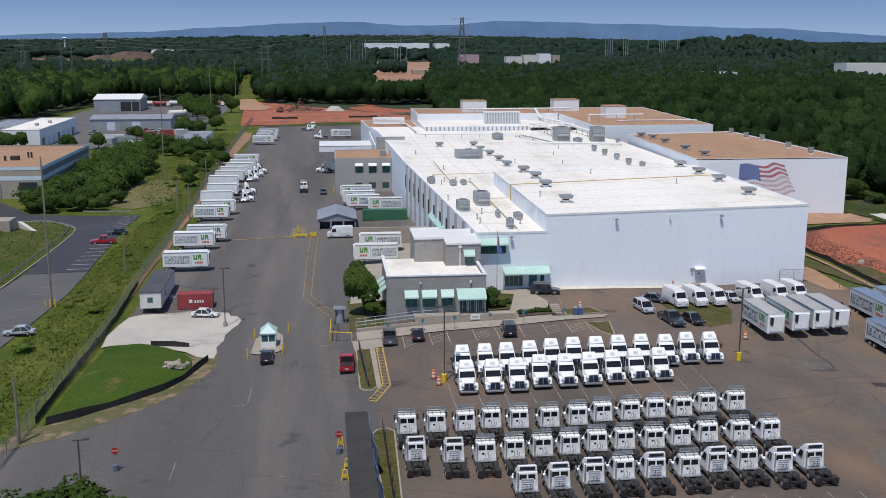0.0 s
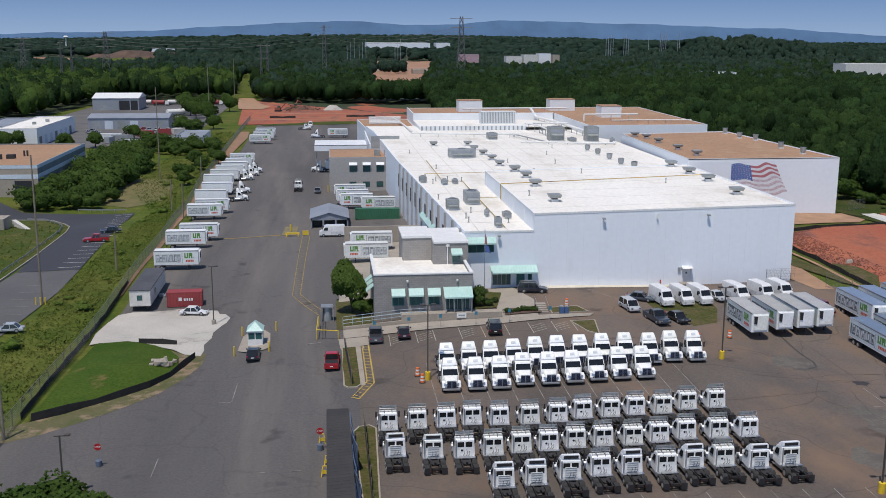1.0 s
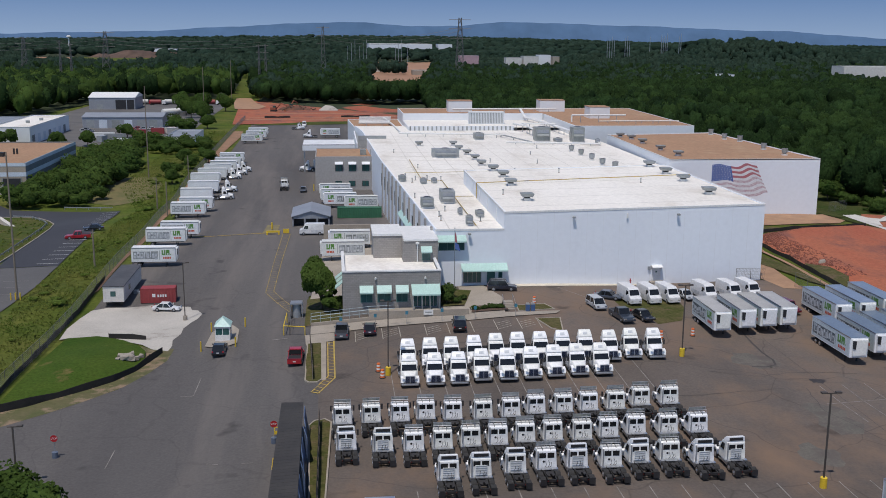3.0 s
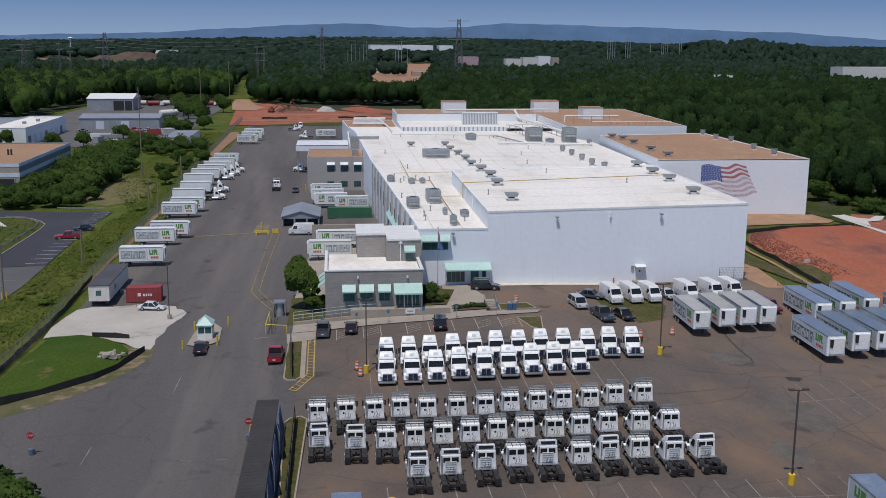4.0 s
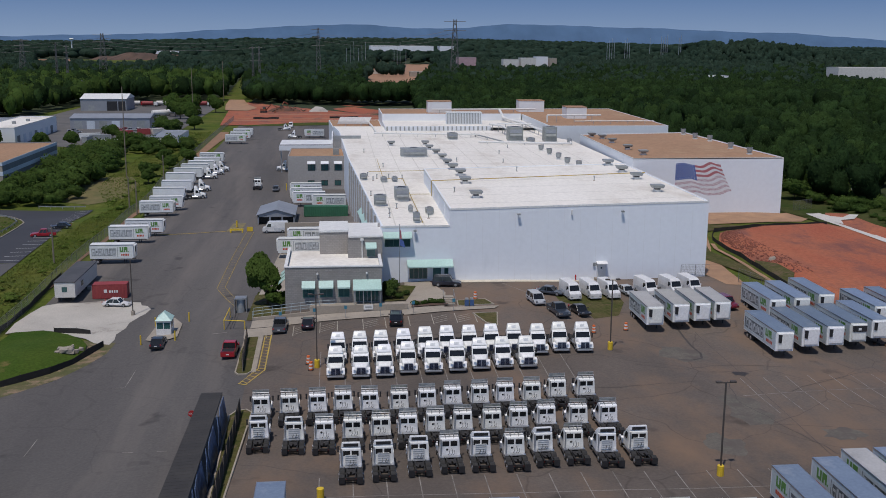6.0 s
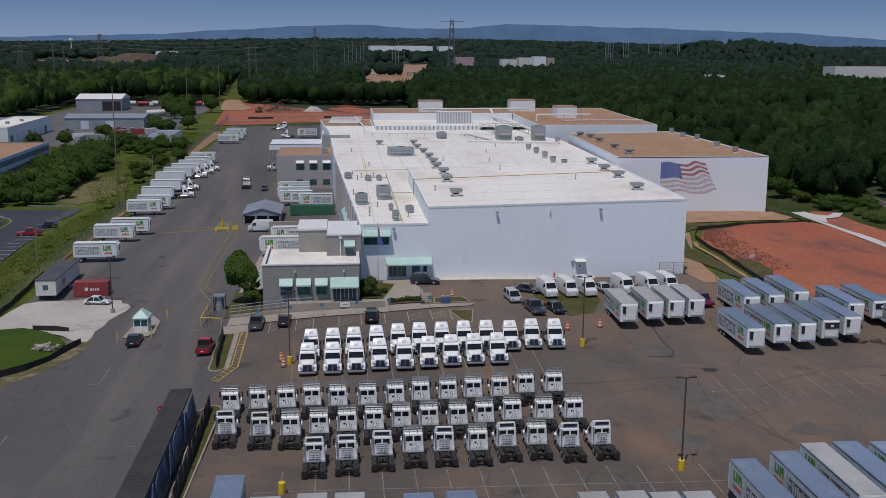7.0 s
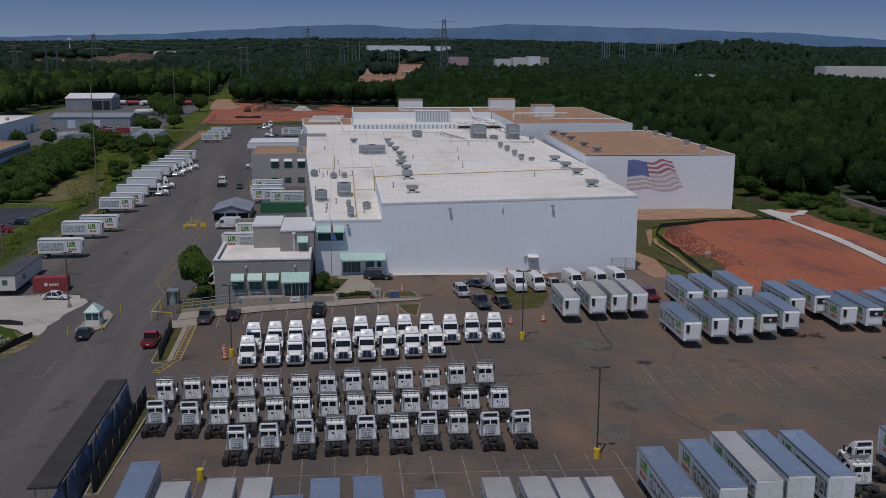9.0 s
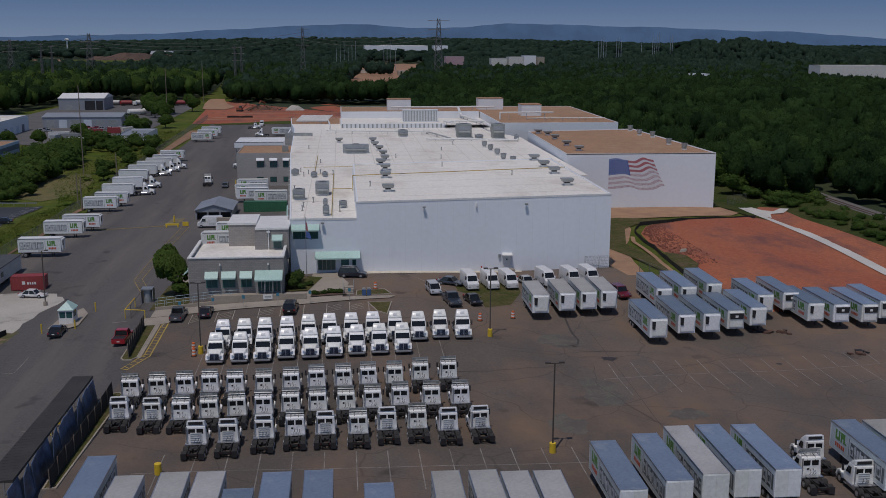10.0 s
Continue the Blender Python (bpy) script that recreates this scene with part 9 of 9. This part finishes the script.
PYLONS = ((85, 755, 60, 4.5), (-36, 760, 52, 2.6), (-237, 830, 46, 4.0), (-251, 720, 38, 1.0), (-243, 722, 36, 1.0), (-84, 640, 37, 1.0), (-79, 640, 37, 1.0), (-330, 900, 40, 3.5))
for x, y, h, w in PYLONS:
    pylon(x, y, h, w)
lines = Shape()
for k in range(6):
    for (ax, ay, az), (bx, by, bz) in (((-520, 900, 30), (-237, 830, 34)), ((-237, 830, 34), (-36, 760, 40)), ((-36, 760, 40), (85, 755, 44))):
        pts = []
        for i in range(13):
            u = i / 12
            pts.append((ax + (bx - ax) * u, ay + (by - ay) * u + (k % 2) * 6, az + (bz - az) * u + (k // 2) * 3.2 - 7 * (1 - (2 * u - 1) ** 2)))
        lines.tube(pts, 0.08, 3)
tagged(part("power_lines", lines, WIRE), "thin grey power cables sagging between pylons", "power line", "", "structure")
for i in range(14):
    x, y = (392 + i * 7 if i < 7 else 470 + (i - 7) * 7), 1400 + (i % 4) * 12
    p = thing("mast", "slim grey substation mast", "mast", "substation masts", at=(x, y, ground_z(x, y)))
    part("mast_pole", Shape().cyl(0, 0, 0, 0.5, 37 + (i % 3) * 3, n=6, r2=0.35), STEEL, p)
for i in range(10):
    x, y = -8 + i * 5 + (30 if i > 5 else 0), 1150 + (i % 3) * 20
    p = thing("mast", "slim grey substation mast", "mast", "substation masts", at=(x, y, ground_z(x, y)))
    part("mast_pole", Shape().cyl(0, 0, 0, 0.3, 30 + (i % 3) * 4, n=6, r2=0.2), STEEL, p)
far_tan = mat("far tan clearing", (0.36, 0.20, 0.12), (0.30, 0.17, 0.10), 0.02, 0.3, 0.95)
drape("clearing", [(-6, 600), (45, 600), (150, 1520), (28, 1520)], 0.4, far_tan, 20.0, "distant bare tan clearing in the woods")
drape("clearing", [(-408, 1200), (-252, 1200), (-327, 1700), (-541, 1700)], 0.4, GRASS, 20.0, "distant pale meadow in the woods")
drape("clearing", [(-541, 1690), (-480, 1690), (-430, 1560), (-470, 1560)], 0.9, far_tan, 20.0, "distant bare tan earth at the meadow's end")
heap = Shape()
for i, (x, y, w, h) in enumerate(((-365, 1690, 60, 13), (-318, 1700, 48, 10), (-415, 1705, 40, 7))):
    n = 14
    ring = [(x + w * math.cos(math.tau * k / n), y + 26 * math.sin(math.tau * k / n), ground_z(x, y) - 1) for k in range(n)]
    top = [(x + w * (0.35 + 0.12 * math.sin(k * 2.1 + i)) * math.cos(math.tau * k / n), y + 10 * math.sin(math.tau * k / n), ground_z(x, y) + h * (0.9 + 0.12 * math.sin(k * 3.3))) for k in range(n)]
    heap.add(ring + top, [(k, (k + 1) % n, n + (k + 1) % n, n + k) for k in range(n)] + [tuple(range(n, 2 * n))])
tagged(part("earth_heap", heap, mat("dark stockpiled soil", (0.075, 0.05, 0.04), (0.12, 0.075, 0.055), 0.05, 0.6, 0.95)), "dark brown stockpiled earth beyond the woods", "earth heap", "", "structure")
pink = mat("pink render", (0.45, 0.30, 0.32), None, 0.2, 2.0, 0.8)
for x0, y0, x1, y1, h, wl, rf, lab in ((44, 1850, 166, 1950, 23, WALL_WHITE2, ROOF_WHITE, "distant white warehouse above the trees"), (178, 1850, 205, 1900, 23, WALL_WHITE2, ROOF_WHITE, "distant white block above the trees"), (62, 1000, 84, 1020, 6, tan_wall, ROOF_WHITE, "distant low tan building in the clearing"), (22, 1090, 48, 1110, 5, SITE_CREAM, ROOF_TAN, "distant low cream building in the clearing"),
                                       (116, 1000, 137, 1020, 22.5, pink, ROOF_WHITE, "distant pink house block"), (168, 1000, 186, 1015, 20.6, SITE_CREAM, ROOF_TAN, "distant cream house block"), (189, 1004, 206, 1024, 22, SITE_CREAM, ROOF_WHITE, "distant cream house block"), (208, 1012, 222, 1030, 23.4, WALL_WHITE2, ROOF_GREY, "distant pale house block"), (222.5, 1002, 230, 1016, 22, tan_wall, ROOF_TAN, "distant brown house block"), (283, 690, 314, 706, 14, WALL_WHITE2, ROOF_WHITE, "white roof among the trees"), (413, 692, 480, 715, 21, SITE_CREAM, ROOF_WHITE, "distant white shed at the wood's edge"),
                                       (-290, 600, -252, 620, 12.5, WALL_WHITE2, ROOF_WHITE, "distant white shed among trees"), (-214, 600, -199, 614, 12.6, WALL_WHITE2, ROOF_WHITE, "white shed among trees"), (-362, 1740, -302, 1765, 15, WALL_WHITE2, ROOF_WHITE, "distant low white building on the meadow")):
    shed_building(x0, y0, x1, y1, h, wl, rf, lab, 0, 0)
wt = thing("water_tower", "small white far water tower", "water tower", at=(-526, 1900, 0))
part("stem", Shape().cyl(0, 0, 0, 1.2, 33, n=8), WHITE_PLAIN, wt)
part("tank", Shape().cyl(0, 0, 33, 2, 2, n=12, r2=5).cyl(0, 0, 35, 5, 2, n=12, r2=2), WHITE_PLAIN, wt)

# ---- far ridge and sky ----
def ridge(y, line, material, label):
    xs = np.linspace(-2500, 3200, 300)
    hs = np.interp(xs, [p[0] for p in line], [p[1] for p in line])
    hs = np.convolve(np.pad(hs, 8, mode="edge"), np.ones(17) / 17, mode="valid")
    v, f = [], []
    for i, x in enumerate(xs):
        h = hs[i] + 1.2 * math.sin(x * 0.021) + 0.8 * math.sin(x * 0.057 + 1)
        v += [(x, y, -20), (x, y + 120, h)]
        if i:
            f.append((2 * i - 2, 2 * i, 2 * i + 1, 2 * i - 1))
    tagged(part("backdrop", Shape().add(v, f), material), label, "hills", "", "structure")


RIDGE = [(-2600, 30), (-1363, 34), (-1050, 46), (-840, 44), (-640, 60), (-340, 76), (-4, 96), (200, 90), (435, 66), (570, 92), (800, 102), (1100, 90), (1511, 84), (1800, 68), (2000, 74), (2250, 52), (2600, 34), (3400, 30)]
ridge(3950, [(-37 + (x + 37) * 0.932, 44 + (h - 44) * 0.932) for x, h in RIDGE], HILL_HAZE, "long wooded ridge on the horizon in painted haze blue")
v, f = [], []
for i in range(41):
    a = math.radians(-50 + i * 2.75)
    x, y = -20 + 4960 * math.sin(a), -175 + 4960 * math.cos(a)
    v += [(x, y, -60), (x, y, 900)]
    if i:
        f.append((2 * i - 2, 2 * i, 2 * i + 1, 2 * i - 1))
tagged(part("backdrop", Shape().add(v, f), SKY_GLOW), "clear blue sky paling at the horizon", "sky", "", "structure")
